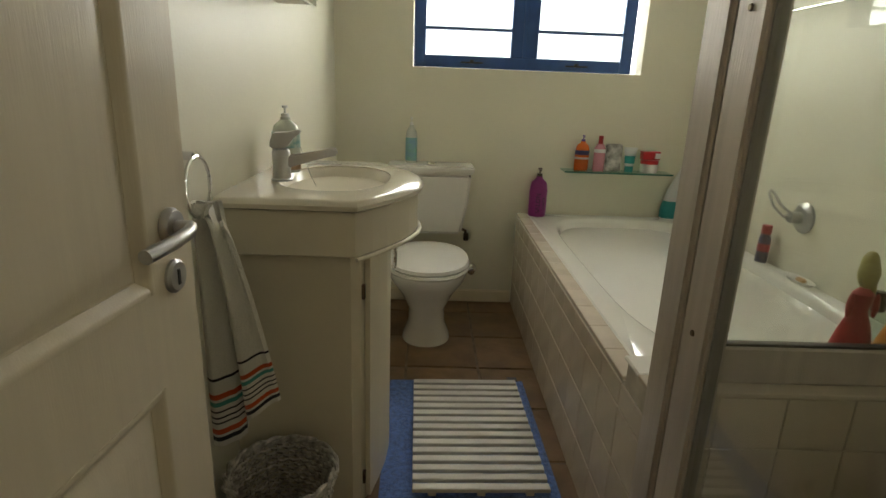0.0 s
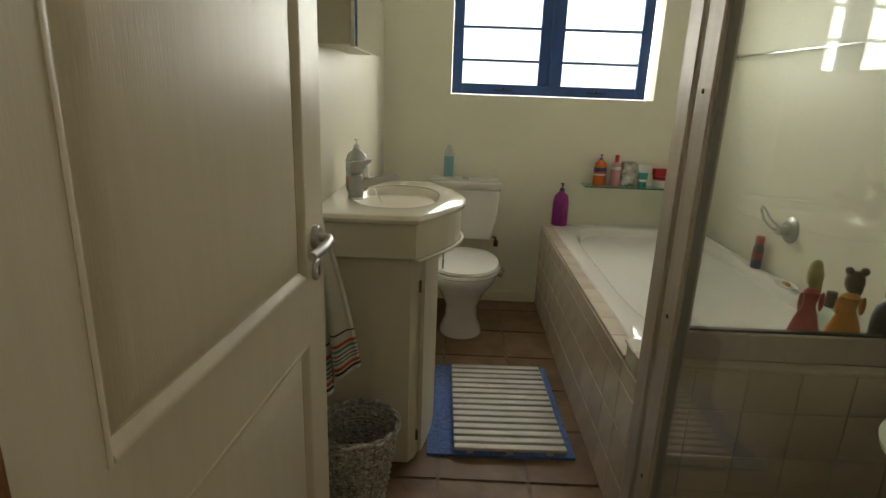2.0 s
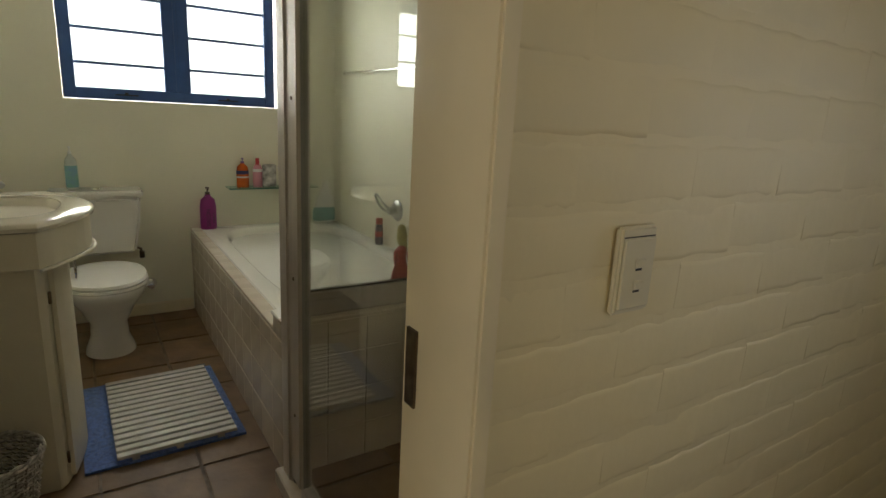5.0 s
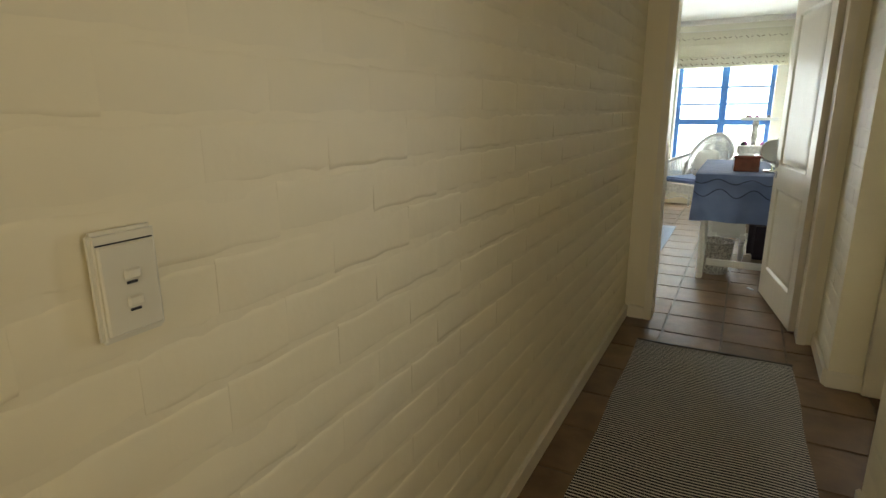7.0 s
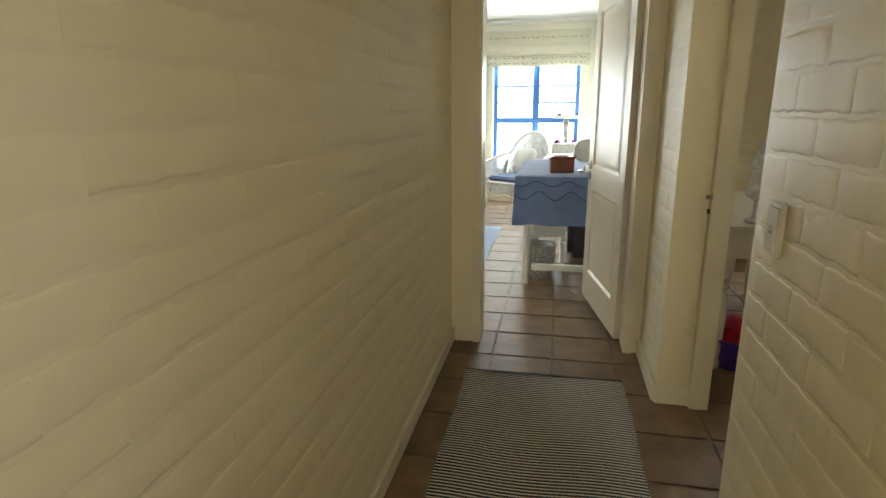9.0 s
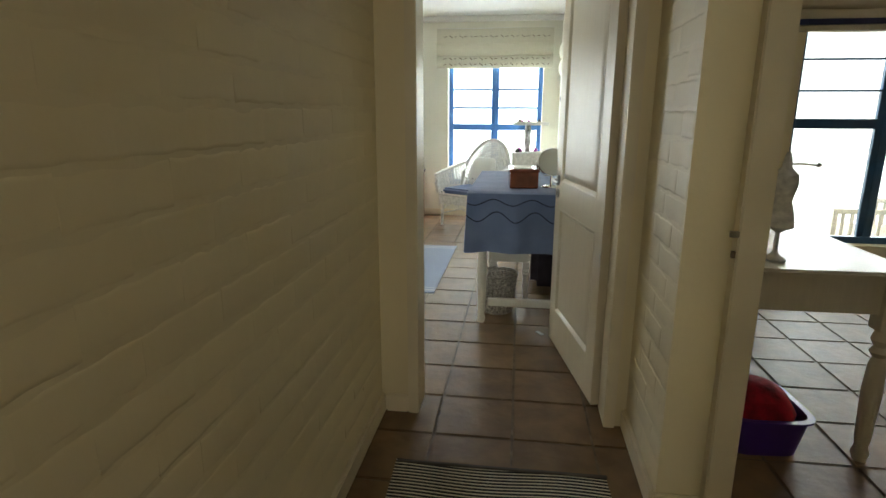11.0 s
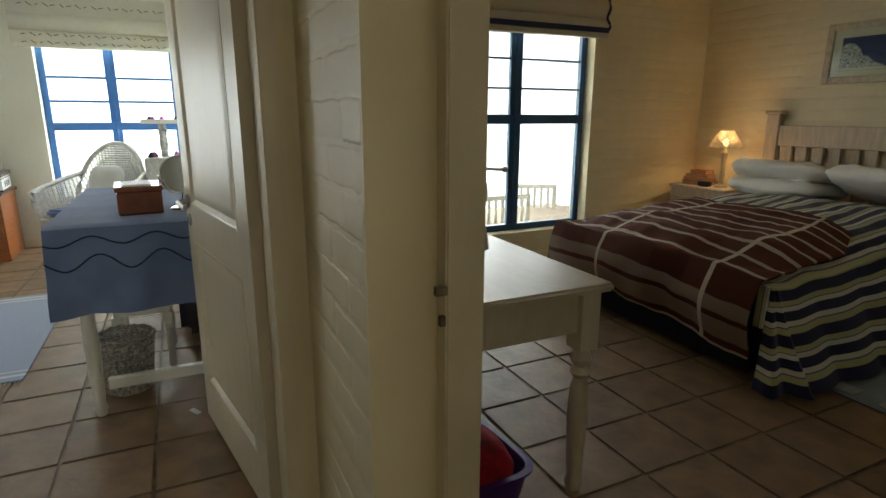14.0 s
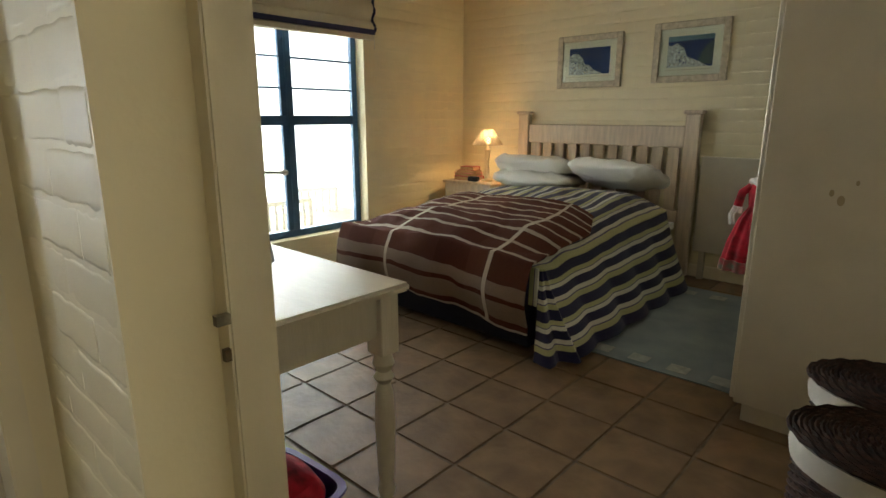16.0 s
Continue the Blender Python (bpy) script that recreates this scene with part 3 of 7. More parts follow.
def bathtub():
    t = thing("bathtub", "white enamel bathtub built into a tiled surround", "bathtub")
    x0, x1, y0, y1, z = 1.755, BX1 - 0.002, 1.66, BY1 - 0.002, 0.535
    cx, cy = (x0 + x1) / 2, (y0 + y1) / 2
    rx, ry = (x1 - x0) / 2, (y1 - y0) / 2
    n = 64
    cy2, cx2 = cy + 0.02, cx + 0.012
    rings = [oval_ring(cx, cy, rx, ry, z - 0.045, n, 40), oval_ring(cx, cy, rx, ry, z - 0.006, n, 40), oval_ring(cx, cy, rx - 0.006, ry - 0.006, z, n, 30)]
    for ix, iy, dz, pw in ((0.062, 0.095, -0.001, 4.6), (0.070, 0.105, -0.006, 4.4), (0.078, 0.118, -0.022, 4.2), (0.098, 0.155, -0.14, 4.0), (0.122, 0.20, -0.27, 3.8), (0.150, 0.26, -0.345, 3.5), (0.19, 0.32, -0.375, 3.2), (0.26, 0.42, -0.385, 3.0)):
        rings.append(oval_ring(cx2, cy2, rx - ix, ry - iy, z + dz, n, pw))
    part("tub", loft(rings), M_ENAMEL, t, smooth=True)
    part("overflow", rotate(lathe([(0, 0), (0.03, 0), (0.028, 0.008), (0, 0.01)], seg=20), Matrix.Translation((cx, BY1 - 0.195, 0.42)) @ Matrix.Rotation(radians(78), 4, "X")), M_CHROME, t, "chrome overflow cover", True)
    return t


bathtub()


def tiled_face(name, axis, face, out, a0, a1, z0, z1, w, h, gap=0.004, off=0.0, core=0.05):
    """A run of wall tiles as pieces on a grout core. out: +1 or -1, the side the tiles look to."""
    lo, hi = sorted((face, face - out * core))
    bx = (a0, lo, z0, a1, hi, z1) if axis == "x" else (lo, a0, z0, hi, a1, z1)
    base = structure(name, B(bx), M_WGROUT)
    me = {}
    a = a0 + off
    while a < a1 - 0.01:
        s, e = max(a, a0), min(a + w, a1)
        z = z0
        while z < z1 - 0.01:
            t = min(z + h, z1)
            k = (round(e - s, 3), round(t - z, 3))
            if k not in me and k[0] > 0.015 and k[1] > 0.015:
                hw, hh = (k[0] - gap) / 2, (k[1] - gap) / 2
                b = B((-hw, -0.003, -hh, hw, 0.003, hh), bev=0.0015) if axis == "x" else B((-0.003, -hw, -hh, 0.003, hw, hh), bev=0.0015)
                m = bpy.data.meshes.new("wall_tile")
                b.to_mesh(m)
                b.free()
                m.materials.append(M_WTILE)
                me[k] = m
            if k in me:
                ob = new("wall_tile", me[k])
                c = ((s + e) / 2, (z + t) / 2)
                ob.location = (c[0], face + out * 0.0012, c[1]) if axis == "x" else (face + out * 0.0012, c[0], c[1])
                ob.parent = base
            z += h
        a += w
    return base


BATH_X = 1.700
slab_top = 0.575
# the bath's side, its narrow tiled ledge and the low wall that divides it from the shower
tiled_face("wall_bath_side", "y", BATH_X, -1, 1.51, BY1 - 0.002, -0.01, 0.515, 0.152, 0.152)
lg = structure("trim_bath_ledge", B((BATH_X, 1.66, 0.515, 1.752, BY1 - 0.002, 0.520)), M_WGROUT)
lt = B((-0.029, -0.074, -0.006, 0.029, 0.074, 0.006), bev=0.002)
lme = bpy.data.meshes.new("ledge_tile")
lt.to_mesh(lme)
lt.free()
lme.materials.append(M_WTILE)
yy = 1.66 + 0.076
while yy < BY1 - 0.05:
    o = new("ledge_tile", lme)
    o.location, o.parent = (BATH_X + 0.0265, yy, 0.526), lg
    yy += 0.152
tiled_face("wall_shower_divider", "x", 1.505, -1, BATH_X, BX1, -0.01, slab_top, 0.152, 0.152, core=0.14)
structure("trim_shower_divider_cap", B((BATH_X - 0.003, 1.573, slab_top, BX1, 1.668, slab_top + 0.012), bev=0.004), M_ENAMEL)
structure("trim_shower_divider_edge", B((BATH_X - 0.003, 1.500, slab_top, BX1, 1.572, slab_top + 0.012), bev=0.002), M_WTILE)
structure("trim_shower_curb", B((1.655, BY0 + 0.012, -0.01, 1.745, 1.498, 0.055), bev=0.006), M_WTILE)


def shower():
    s = thing("shower_screen", "aluminium framed clear glass shower screen on a tiled curb", "shower")
    x = 1.700
    y1 = 1.380
    part("corner_post", B((x - 0.024, 1.388, 0.056, x + 0.022, 1.470, 1.92), bev=0.008, seg=3), M_ALU, s, smooth=True)
    part("post_flange", B((x - 0.014, 1.4705, 0.056, x + 0.012, 1.499, 1.90), bev=0.003), M_ALU, s)
    part("post_groove", B((x - 0.012, y1 + 0.0005, 0.056, x + 0.012, 1.3875, 1.90)), M_MGREY, s, "dark groove seal")
    part("door_stile", B((x - 0.020, 1.292, 0.085, x + 0.020, y1, 1.90), bev=0.006, seg=2), M_ALU, s, smooth=True)
    part("seal", B((x - 0.010, 1.2870, 0.085, x + 0.01, 1.2915, 1.90)), M_MGREY, s, "dark rubber seal")
    part("wall_channel", B((x - 0.02, BY0 + 0.013, 0.056, x + 0.02, BY0 + 0.045, 1.92), bev=0.004), M_ALU, s)
    part("bottom_rail", B((x - 0.02, BY0 + 0.046, 0.056, x + 0.02, 1.2865, 0.10), bev=0.005), M_ALU, s)
    part("top_rail", B((x - 0.02, BY0 + 0.046, 1.88, x + 0.02, 1.2865, 1.92), bev=0.005), M_ALU, s)
    g = part("glass_panel", B((x - 0.003, BY0 + 0.046, 0.10, x + 0.003, 1.2865, 1.88)), M_SHOWER, s)
    g.visible_shadow = False
    # return panel over the low wall
    yy = 1.555
    part("return_post", B((x + 0.023, yy - 0.02, slab_top + 0.013, x + 0.05, yy + 0.02, 1.92), bev=0.004), M_ALU, s)
    part("return_bottom_rail", B((x + 0.051, yy - 0.016, slab_top + 0.013, BX1 - 0.001, yy + 0.016, slab_top + 0.10), bev=0.004), M_ALU, s)
    part("return_seal", B((x + 0.051, yy - 0.01, slab_top + 0.101, BX1 - 0.001, yy + 0.01, slab_top + 0.107)), M_RUBBER, s, "dark rubber seal")
    g = part("return_glass", B((x + 0.051, yy - 0.003, slab_top + 0.108, BX1 - 0.001, yy + 0.003, 1.88)), M_SHOWER, s)
    g.visible_shadow = False
    part("return_top_rail", B((x + 0.051, yy - 0.016, 1.881, BX1 - 0.001, yy + 0.016, 1.92), bev=0.004), M_ALU, s)
    for z in (0.34, 0.80, 1.33, 1.75):
        sc = rotate(lathe([(0, 0), (0.006, 0), (0.005, 0.003), (0, 0.0035)], seg=12), Matrix.Translation((x - 0.0205, 1.336, z)) @ Matrix.Rotation(radians(-90), 4, "Y"))
        part("screw", sc, M_BRASS, s, "small screw head", True)
    return s


shower()


def vanity():
    v = thing("vanity_unit", "ivory vanity unit with a curved cast basin top", "vanity")
    x0, y0, y1 = BX0 + 0.002, 1.745, 2.42

    def outline(off, z, bulge=0.105):
        # straight near side, bevelled corner, bulging front
        pts = [(x0, y0 + off)]
        pts += [(1.035 - off * 0.5, y0 + off), (1.075 - off, y0 + 0.055 + off * 0.3)]
        for i in range(1, 10):
            a = i / 10
            yv = y0 + 0.055 + (y1 - y0 - 0.11) * a
            pts.append((1.075 - off + bulge * math.sin(math.pi * a), yv))
        pts += [(1.075 - off, y1 - 0.055 - off * 0.3), (1.035 - off * 0.5, y1 - off), (x0, y1 - off)]
        return [(a, b, z) for a, b in pts]
    part("cabinet_body", loft([outline(0.04, 0.004, 0.045), outline(0.04, 0.785, 0.045)]), M_CAB, v)
    part("apron", loft([outline(0.012, 0.7851), outline(0.006, 0.790), outline(0.006, 0.8999)]), M_CAB, v, "ivory curved apron")
    # basin top with a sunk oval bowl
    top = loft([outline(0.010, 0.90), outline(-0.008, 0.906), outline(-0.012, 0.918), outline(-0.006, 0.928), outline(0.004, 0.932)], cap=True)
    bm = top
    tb = part("basin_top", bm, M_BASIN, v, "ivory cast basin top", True)
    cx, cy = 0.935, 2.08
    k = 40
    rings = []
    for s, z in ((1.0, 0.9322), (0.985, 0.9318), (0.955, 0.927), (0.9, 0.912), (0.8, 0.88), (0.6, 0.845), (0.3, 0.828), (0.08, 0.826)):
        rings.append(oval_ring(cx, cy, 0.165 * s, 0.235 * s, z, k, 2.3))
    cut = loft([oval_ring(cx, cy, 0.157, 0.225, 0.829 - 0.02, k, 2.3), oval_ring(cx, cy, 0.157, 0.225, 0.96, k, 2.3)])
    co = link_mesh("cutter", cut, M_BASIN)
    for target in (tb,):
        md = target.modifiers.new("bowl", "BOOLEAN")
        md.object, md.operation, md.solver = co, "DIFFERENCE", "EXACT"
    dg = bpy.context.evaluated_depsgraph_get()
    nm = bpy.data.meshes.new_from_object(tb.evaluated_get(dg))
    tb.modifiers.clear()
    tb.data = nm
    bpy.data.objects.remove(co)
    bm = loft(rings, cap=False)
    part("bowl", bm, M_BASIN, v, "sunk oval bowl", True)
    # door on the curved front and its ring
    door = []
    for a in (0.06, 0.2, 0.35, 0.5):
        yv = y0 + 0.055 + (y1 - y0 - 0.11) * a
        door.append((1.037 + 0.045 * math.sin(math.pi * a), yv))
    r0 = [(x, y, 0.02) for x, y in door] + [(x + 0.014, y, 0.02) for x, y in door[::-1]]
    r1 = [(x, y, 0.765) for x, y in door] + [(x + 0.014, y, 0.765) for x, y in door[::-1]]
    dd = part("cabinet_door", loft([r0, r1]), M_CAB, v, "ivory curved door")
    for z in (0.66, 0.09):
        part("hinge", B((1.041, 1.795, z, 1.05, 1.81, z + 0.04), bev=0.002), M_BRASS, v, "steel hinge")
    ring = tube([(1.115, 2.00 + 0.045 * math.cos(a * math.pi / 8), 0.73 + 0.045 * math.sin(a * math.pi / 8)) for a in range(16)], 0.003, 6, True)
    part("ring_handle", ring, M_CHROME, dd, "thin chrome ring handle", True)
    part("apron_lip", tube([(x, y, 0.784) for x, y, z in outline(-0.002, 0)][1:-1], 0.006, 8), M_CAB, v, "rounded lower lip", True)
    return v


vanity()


def tap():
    t = thing("basin_tap", "chrome single lever mixer tap on the basin", "tap", (0.80, 1.985, 0.933), 8)
    part("body", lathe([(0.0, 0), (0.029, 0), (0.029, 0.004), (0.025, 0.008), (0.0245, 0.078), (0.020, 0.086), (0.0, 0.088)], seg=28), M_SATIN, t, smooth=True)

    def slab(x, z0, z1, hw):
        return [(x, -hw, z0), (x, hw, z0), (x, hw * 0.85, z1), (x, -hw * 0.85, z1)]
    sp = loft([slab(0.0, 0.030, 0.066, 0.017), slab(0.05, 0.046, 0.074, 0.016), slab(0.10, 0.060, 0.084, 0.015), slab(0.140, 0.070, 0.094, 0.014), slab(0.152, 0.072, 0.088, 0.011)])
    bmesh.ops.bevel(sp, geom=sp.edges[:], offset=0.004, segments=2, affect="EDGES")
    part("spout", sp, M_SATIN, t, smooth=True)
    lv = loft([slab(-0.028, 0.089, 0.108, 0.021), slab(-0.018, 0.089, 0.130, 0.024), slab(0.018, 0.092, 0.132, 0.023), slab(0.036, 0.118, 0.136, 0.019), slab(0.056, 0.132, 0.139, 0.014)])
    bmesh.ops.bevel(lv, geom=lv.edges[:], offset=0.004, segments=2, affect="EDGES")
    part("lever", lv, M_SATIN, t, smooth=True)
    part("plug_chain", tube([(0.05, 0.02, 0.09), (0.062, 0.022, 0.05), (0.075, 0.024, 0.01), (0.09, 0.022, -0.02)], 0.0012, 5), M_CHROME, t, "thin plug chain")


tap()


def toilet():
    t = thing("toilet", "white ceramic toilet with a closed lid", "toilet", (1.21, 2.80, 0))
    rows = [(0.118, 0.15, 0.20, 0.0), (0.112, 0.14, 0.19, 0.03), (0.088, 0.12, 0.17, 0.10), (0.088, 0.13, 0.16, 0.18), (0.13, 0.18, 0.15, 0.27), (0.172, 0.225, 0.12, 0.34), (0.184, 0.24, 0.11, 0.38), (0.184, 0.24, 0.11, 0.395)]
    part("bowl", loft([oval_ring(0, cy, rx, ry, z + 0.001, 32, 2.2) for rx, ry, cy, z in rows]), M_CERAMIC, t, smooth=True)
    part("plinth", B((-0.09, 0.28, 0.002, 0.09, 0.55, 0.36), bev=0.03, seg=3), M_CERAMIC, t, smooth=True)
    part("seat", loft([oval_ring(0, 0.115, 0.19, 0.25, 0.397, 32, 2.2), oval_ring(0, 0.115, 0.195, 0.255, 0.404, 32, 2.2), oval_ring(0, 0.115, 0.192, 0.252, 0.415, 32, 2.2)]), M_CERAMIC, t, smooth=True)
    part("lid", loft([oval_ring(0, 0.12, 0.185, 0.248, 0.4155, 32, 2.2), oval_ring(0, 0.12, 0.192, 0.254, 0.424, 32, 2.2), oval_ring(0, 0.12, 0.186, 0.248, 0.437, 32, 2.2), oval_ring(0, 0.12, 0.14, 0.2, 0.444, 32, 2.2)]), M_CERAMIC, t, "white closed lid", True)
    def tr(z, hw, y0):
        return [(-hw, y0, z), (hw, y0, z), (hw + 0.0, 0.655, z), (-hw, 0.655, z)]
    c = loft([tr(0.44, 0.17, 0.50), tr(0.60, 0.20, 0.485), tr(0.765, 0.212, 0.475)])
    bmesh.ops.bevel(c, geom=c.edges[:], offset=0.015, segments=3, affect="EDGES")
    part("cistern", c, M_CERAMIC, t, smooth=True)
    part("cistern_lid", B((-0.225, 0.462, 0.766, 0.225, 0.66, 0.805), bev=0.010, seg=3), M_CERAMIC, t, smooth=True)
    part("flush_button", lathe([(0, 0), (0.022, 0), (0.02, 0.008), (0, 0.009)], (0.0, 0.56, 0.806), 20), M_CHROME, t, "chrome flush button", True)
    part("inlet_valve", join(tube([(0.17, 0.60, 0.45), (0.20, 0.60, 0.44), (0.205, 0.60, 0.40)], 0.008, 8), lathe([(0, 0), (0.014, 0), (0.014, 0.04), (0, 0.04)], (0.205, 0.60, 0.385), 10)), M_BRASS, t, "small inlet valve", True)


toilet()
v = thing("wall_valve", "round chrome stop valve on the skirting wall", "valve", (1.455, BY1, 0.20))
part("rose", rotate(lathe([(0, 0), (0.035, 0), (0.03, 0.012), (0.012, 0.02), (0.012, 0.04), (0, 0.042)], seg=20), Matrix.Rotation(radians(90), 4, "X")), M_CHROME, v, smooth=True)
part("handle", rotate(lathe([(0, 0), (0.02, 0), (0.02, 0.02), (0, 0.022)], seg=10), Matrix.Translation((0, -0.041, 0)) @ Matrix.Rotation(radians(90), 4, "X")), M_CHROME, v, smooth=True)


def pump_bottle(name, label, at, r, h, body, top, labels=(), rz=0, sy=0.65, neck=0.35, liquid=None):
    b = thing(name, label, "bottle", at, rz)
    part("body", lathe([(0, 0), (r * 0.92, 0), (r, h * 0.03), (r, h * 0.6), (r * 0.85, h * 0.78), (r * neck, h * 0.88), (r * neck, h * 0.92), (0, h * 0.92)], seg=24, sy=sy), body, b, smooth=True)
    part("pump", join(lathe([(0, 0), (r * neck * 1.15, 0), (r * neck * 1.15, h * 0.06), (r * 0.12, h * 0.065), (r * 0.12, h * 0.15), (r * 0.3, h * 0.155), (r * 0.28, h * 0.19), (0, h * 0.19)], (0, 0, h * 0.9201), 14), tube([(0, 0, h * 1.08), (-r * 0.5, 0, h * 1.085), (-r * 0.85, 0, h * 1.06)], r * 0.1, 6)), top, b, "pump head", True)
    for z0, z1, m in labels:
        part("label_band", lathe([(r * 1.01, h * z0), (r * 1.015, h * z0 + 0.001), (r * 1.015, h * z1 - 0.001), (r * 1.01, h * z1)], seg=24, sy=sy), m, b, "printed label", True)
    return b


def cap_bottle(name, label, at, r, h, body, cap, labels=(), sy=0.7, capf=0.8, rz=0):
    b = thing(name, label, "bottle", at, rz)
    part("body", lathe([(0, 0), (r * 0.95, 0), (r, h * 0.03), (r, h * 0.62), (r * 0.6, h * 0.76), (0, h * 0.765)], seg=20, sy=sy), body, b, smooth=True)
    part("cap", lathe([(0, 0), (r * capf * 0.7, 0), (r * capf * 0.65, h * 0.22), (0, h * 0.23)], (0, 0, h * 0.7651), 16), cap, b, smooth=True)
    for z0, z1, m in labels:
        part("label_band", lathe([(r * 1.01, h * z0), (r * 1.015, h * z0 + 0.001), (r * 1.015, h * z1 - 0.001), (r * 1.01, h * z1)], seg=20, sy=sy), m, b, "printed label", True)
    return b


M_CLEARSOAP = mat("pale clear soap", (0.60, 0.64, 0.58), 0.12, 0.08, 12, coat=0.4)
M_SPRAYLABEL = mat("green and blue printed label", (0.22, 0.46, 0.34), 0.4, 0.3, 20, color2=(0.20, 0.34, 0.55))
M_PEACH = mat("peach liquid", (0.62, 0.42, 0.28), 0.25, 0.2, 30)
M_TEALPALE = mat("sea printed label", (0.14, 0.36, 0.38), 0.4, 0.3, 60, color2=(0.66, 0.68, 0.62))
pump_bottle("soap_bottle", "clear pump bottle of aqua liquid soap on the basin", (0.775, 2.14, 0.933), 0.030, 0.175, M_CLEARSOAP, M_LABELW, [(0.05, 0.32, M_PEACH), (0.42, 0.68, M_TEALPALE)], rz=-78, sy=1.35)
pump_bottle("spray_bottle", "slim pale green spray bottle on the cistern", (1.105, 3.37, 0.806), 0.022, 0.21, M_CLEARSOAP, M_LABELW, [(0.06, 0.62, M_SPRAYLABEL)], rz=90, sy=1.35)
pb = pump_bottle("shampoo_bottle", "tall magenta pump bottle on the bath edge", (1.795, 3.40, 0.537), 0.036, 0.235, M_PURPLE, M_DKWOOD, rz=90, sy=1.35)


def text(body, size, m, at, rot, parent, name="lettering"):
    c = bpy.data.curves.new(name, "FONT")
    c.body, c.size, c.extrude, c.align_x = body, size, 0.0004, "CENTER"
    tmp = new("tmp", c)
    me = bpy.data.meshes.new_from_object(tmp.evaluated_get(bpy.context.evaluated_depsgraph_get()))
    bpy.data.objects.remove(tmp)
    ob = new(name, me)
    me.materials.clear()
    me.materials.append(m)
    ob.matrix_basis = pose(*at, *rot)
    ob.parent = parent
    return ob


M_DARKINK = mat("dark ink", (0.05, 0.01, 0.05), 0.5)
text("SALON", 0.034, M_DARKINK, (-0.0385, -0.006, 0.075), (90, -90, -90), pb)
text("QUALITY", 0.016, M_DARKINK, (-0.0375, -0.030, 0.075), (90, -90, -90), pb)

shelf = thing("glass_shelf", "clear glass wall shelf with a green edge", "shelf")
g = part("glass", B((1.915, 3.345, 0.785, 2.49, 3.462, 0.793), bev=0.002), glass_mat("shelf glass", (0.70, 0.86, 0.80)), shelf)
part("front_edge", B((1.915, 3.341, 0.785, 2.49, 3.3445, 0.793)), M_GLASSGREEN, shelf, "dark green glass edge")
for x in (2.0, 2.40):
    part("bracket", B((x - 0.012, 3.44, 0.772, x + 0.012, 3.464, 0.7845), bev=0.003), M_CHROME, shelf, "chrome bracket")
zs = 0.794
pump_bottle("body_wash_bottle", "orange body wash pump bottle with a navy label", (2.01, 3.40, zs), 0.026, 0.165, M_ORANGE, M_VIOLET, [(0.36, 0.42, M_LABELW), (0.50, 0.64, M_NAVYP)], rz=90, sy=1.45)
cap_bottle("lotion_bottle", "pink lotion bottle with a red cap", (2.103, 3.40, zs), 0.030, 0.185, mat("clear pink lotion", (0.62, 0.28, 0.33), 0.25), M_RED, [(0.52, 0.62, M_LABELW)], sy=0.8, capf=0.6)
pk = thing("powder_packet", "white patterned packet standing on the shelf", "packet", (2.180, 3.41, zs))
part("packet", B((-0.042, -0.018, 0, 0.042, 0.018, 0.142), bev=0.006), M_HEART, pk)
tt = thing("cream_tube", "white and teal cream tube standing on its cap", "tube", (2.268, 3.40, zs))
part("cap", lathe([(0, 0), (0.022, 0), (0.022, 0.03), (0, 0.03)], seg=16), M_TEAL, tt)
part("tube", loft([oval_ring(0, 0, 0.024, 0.018, 0.031, 16), oval_ring(0, 0, 0.028, 0.018, 0.08, 16), oval_ring(0, 0, 0.038, 0.003, 0.128, 16)]), M_LABELW, tt, smooth=True)
part("tube_band", loft([oval_ring(0, 0, 0.0265, 0.019, 0.045, 16), oval_ring(0, 0, 0.0295, 0.019, 0.085, 16)]), M_TEAL, tt, smooth=True)
jr = thing("cream_jar", "white cream jar on the shelf", "jar", (2.375, 3.40, zs))
part("jar", lathe([(0, 0), (0.042, 0), (0.045, 0.01), (0.045, 0.045), (0, 0.046)], seg=24), M_LABELW, jr, smooth=True)
part("lid", lathe([(0, 0), (0.047, 0), (0.047, 0.02), (0, 0.022)], (0, 0, 0.0461), 24), M_RED, jr, "dark lid", True)
jr2 = thing("soap_box", "small red and white carton on the jar", "box", (2.375, 3.40, zs + 0.069), 6)
part("carton", B((-0.048, -0.022, 0, 0.048, 0.022, 0.042), bev=0.002), M_RED, jr2)
part("carton_flap", B((0.018, -0.0235, 0.006, 0.046, -0.0222, 0.034)), M_LABELW, jr2)
bag = thing("refill_bag", "clear refill bag with blue print leaning in the bath corner", "bag", (2.54, 3.38, 0.537))
part("pouch", loft([oval_ring(0, 0, 0.07, 0.035, 0, 20, 3), oval_ring(0, 0, 0.075, 0.04, 0.06, 20, 3), oval_ring(0.01, 0.01, 0.06, 0.022, 0.16, 20, 3), oval_ring(0.02, 0.02, 0.03, 0.008, 0.24, 20, 3), oval_ring(0.03, 0.03, 0.012, 0.004, 0.285, 20, 3)]), M_LABELW, bag, smooth=True)
part("print", loft([oval_ring(0.0, -0.002, 0.078, 0.042, 0.02, 20, 3), oval_ring(0.002, 0, 0.077, 0.0415, 0.075, 20, 3), oval_ring(0.006, 0.004, 0.07, 0.034, 0.11, 20, 3)], cap=False), M_TEAL, bag, "teal print", True)


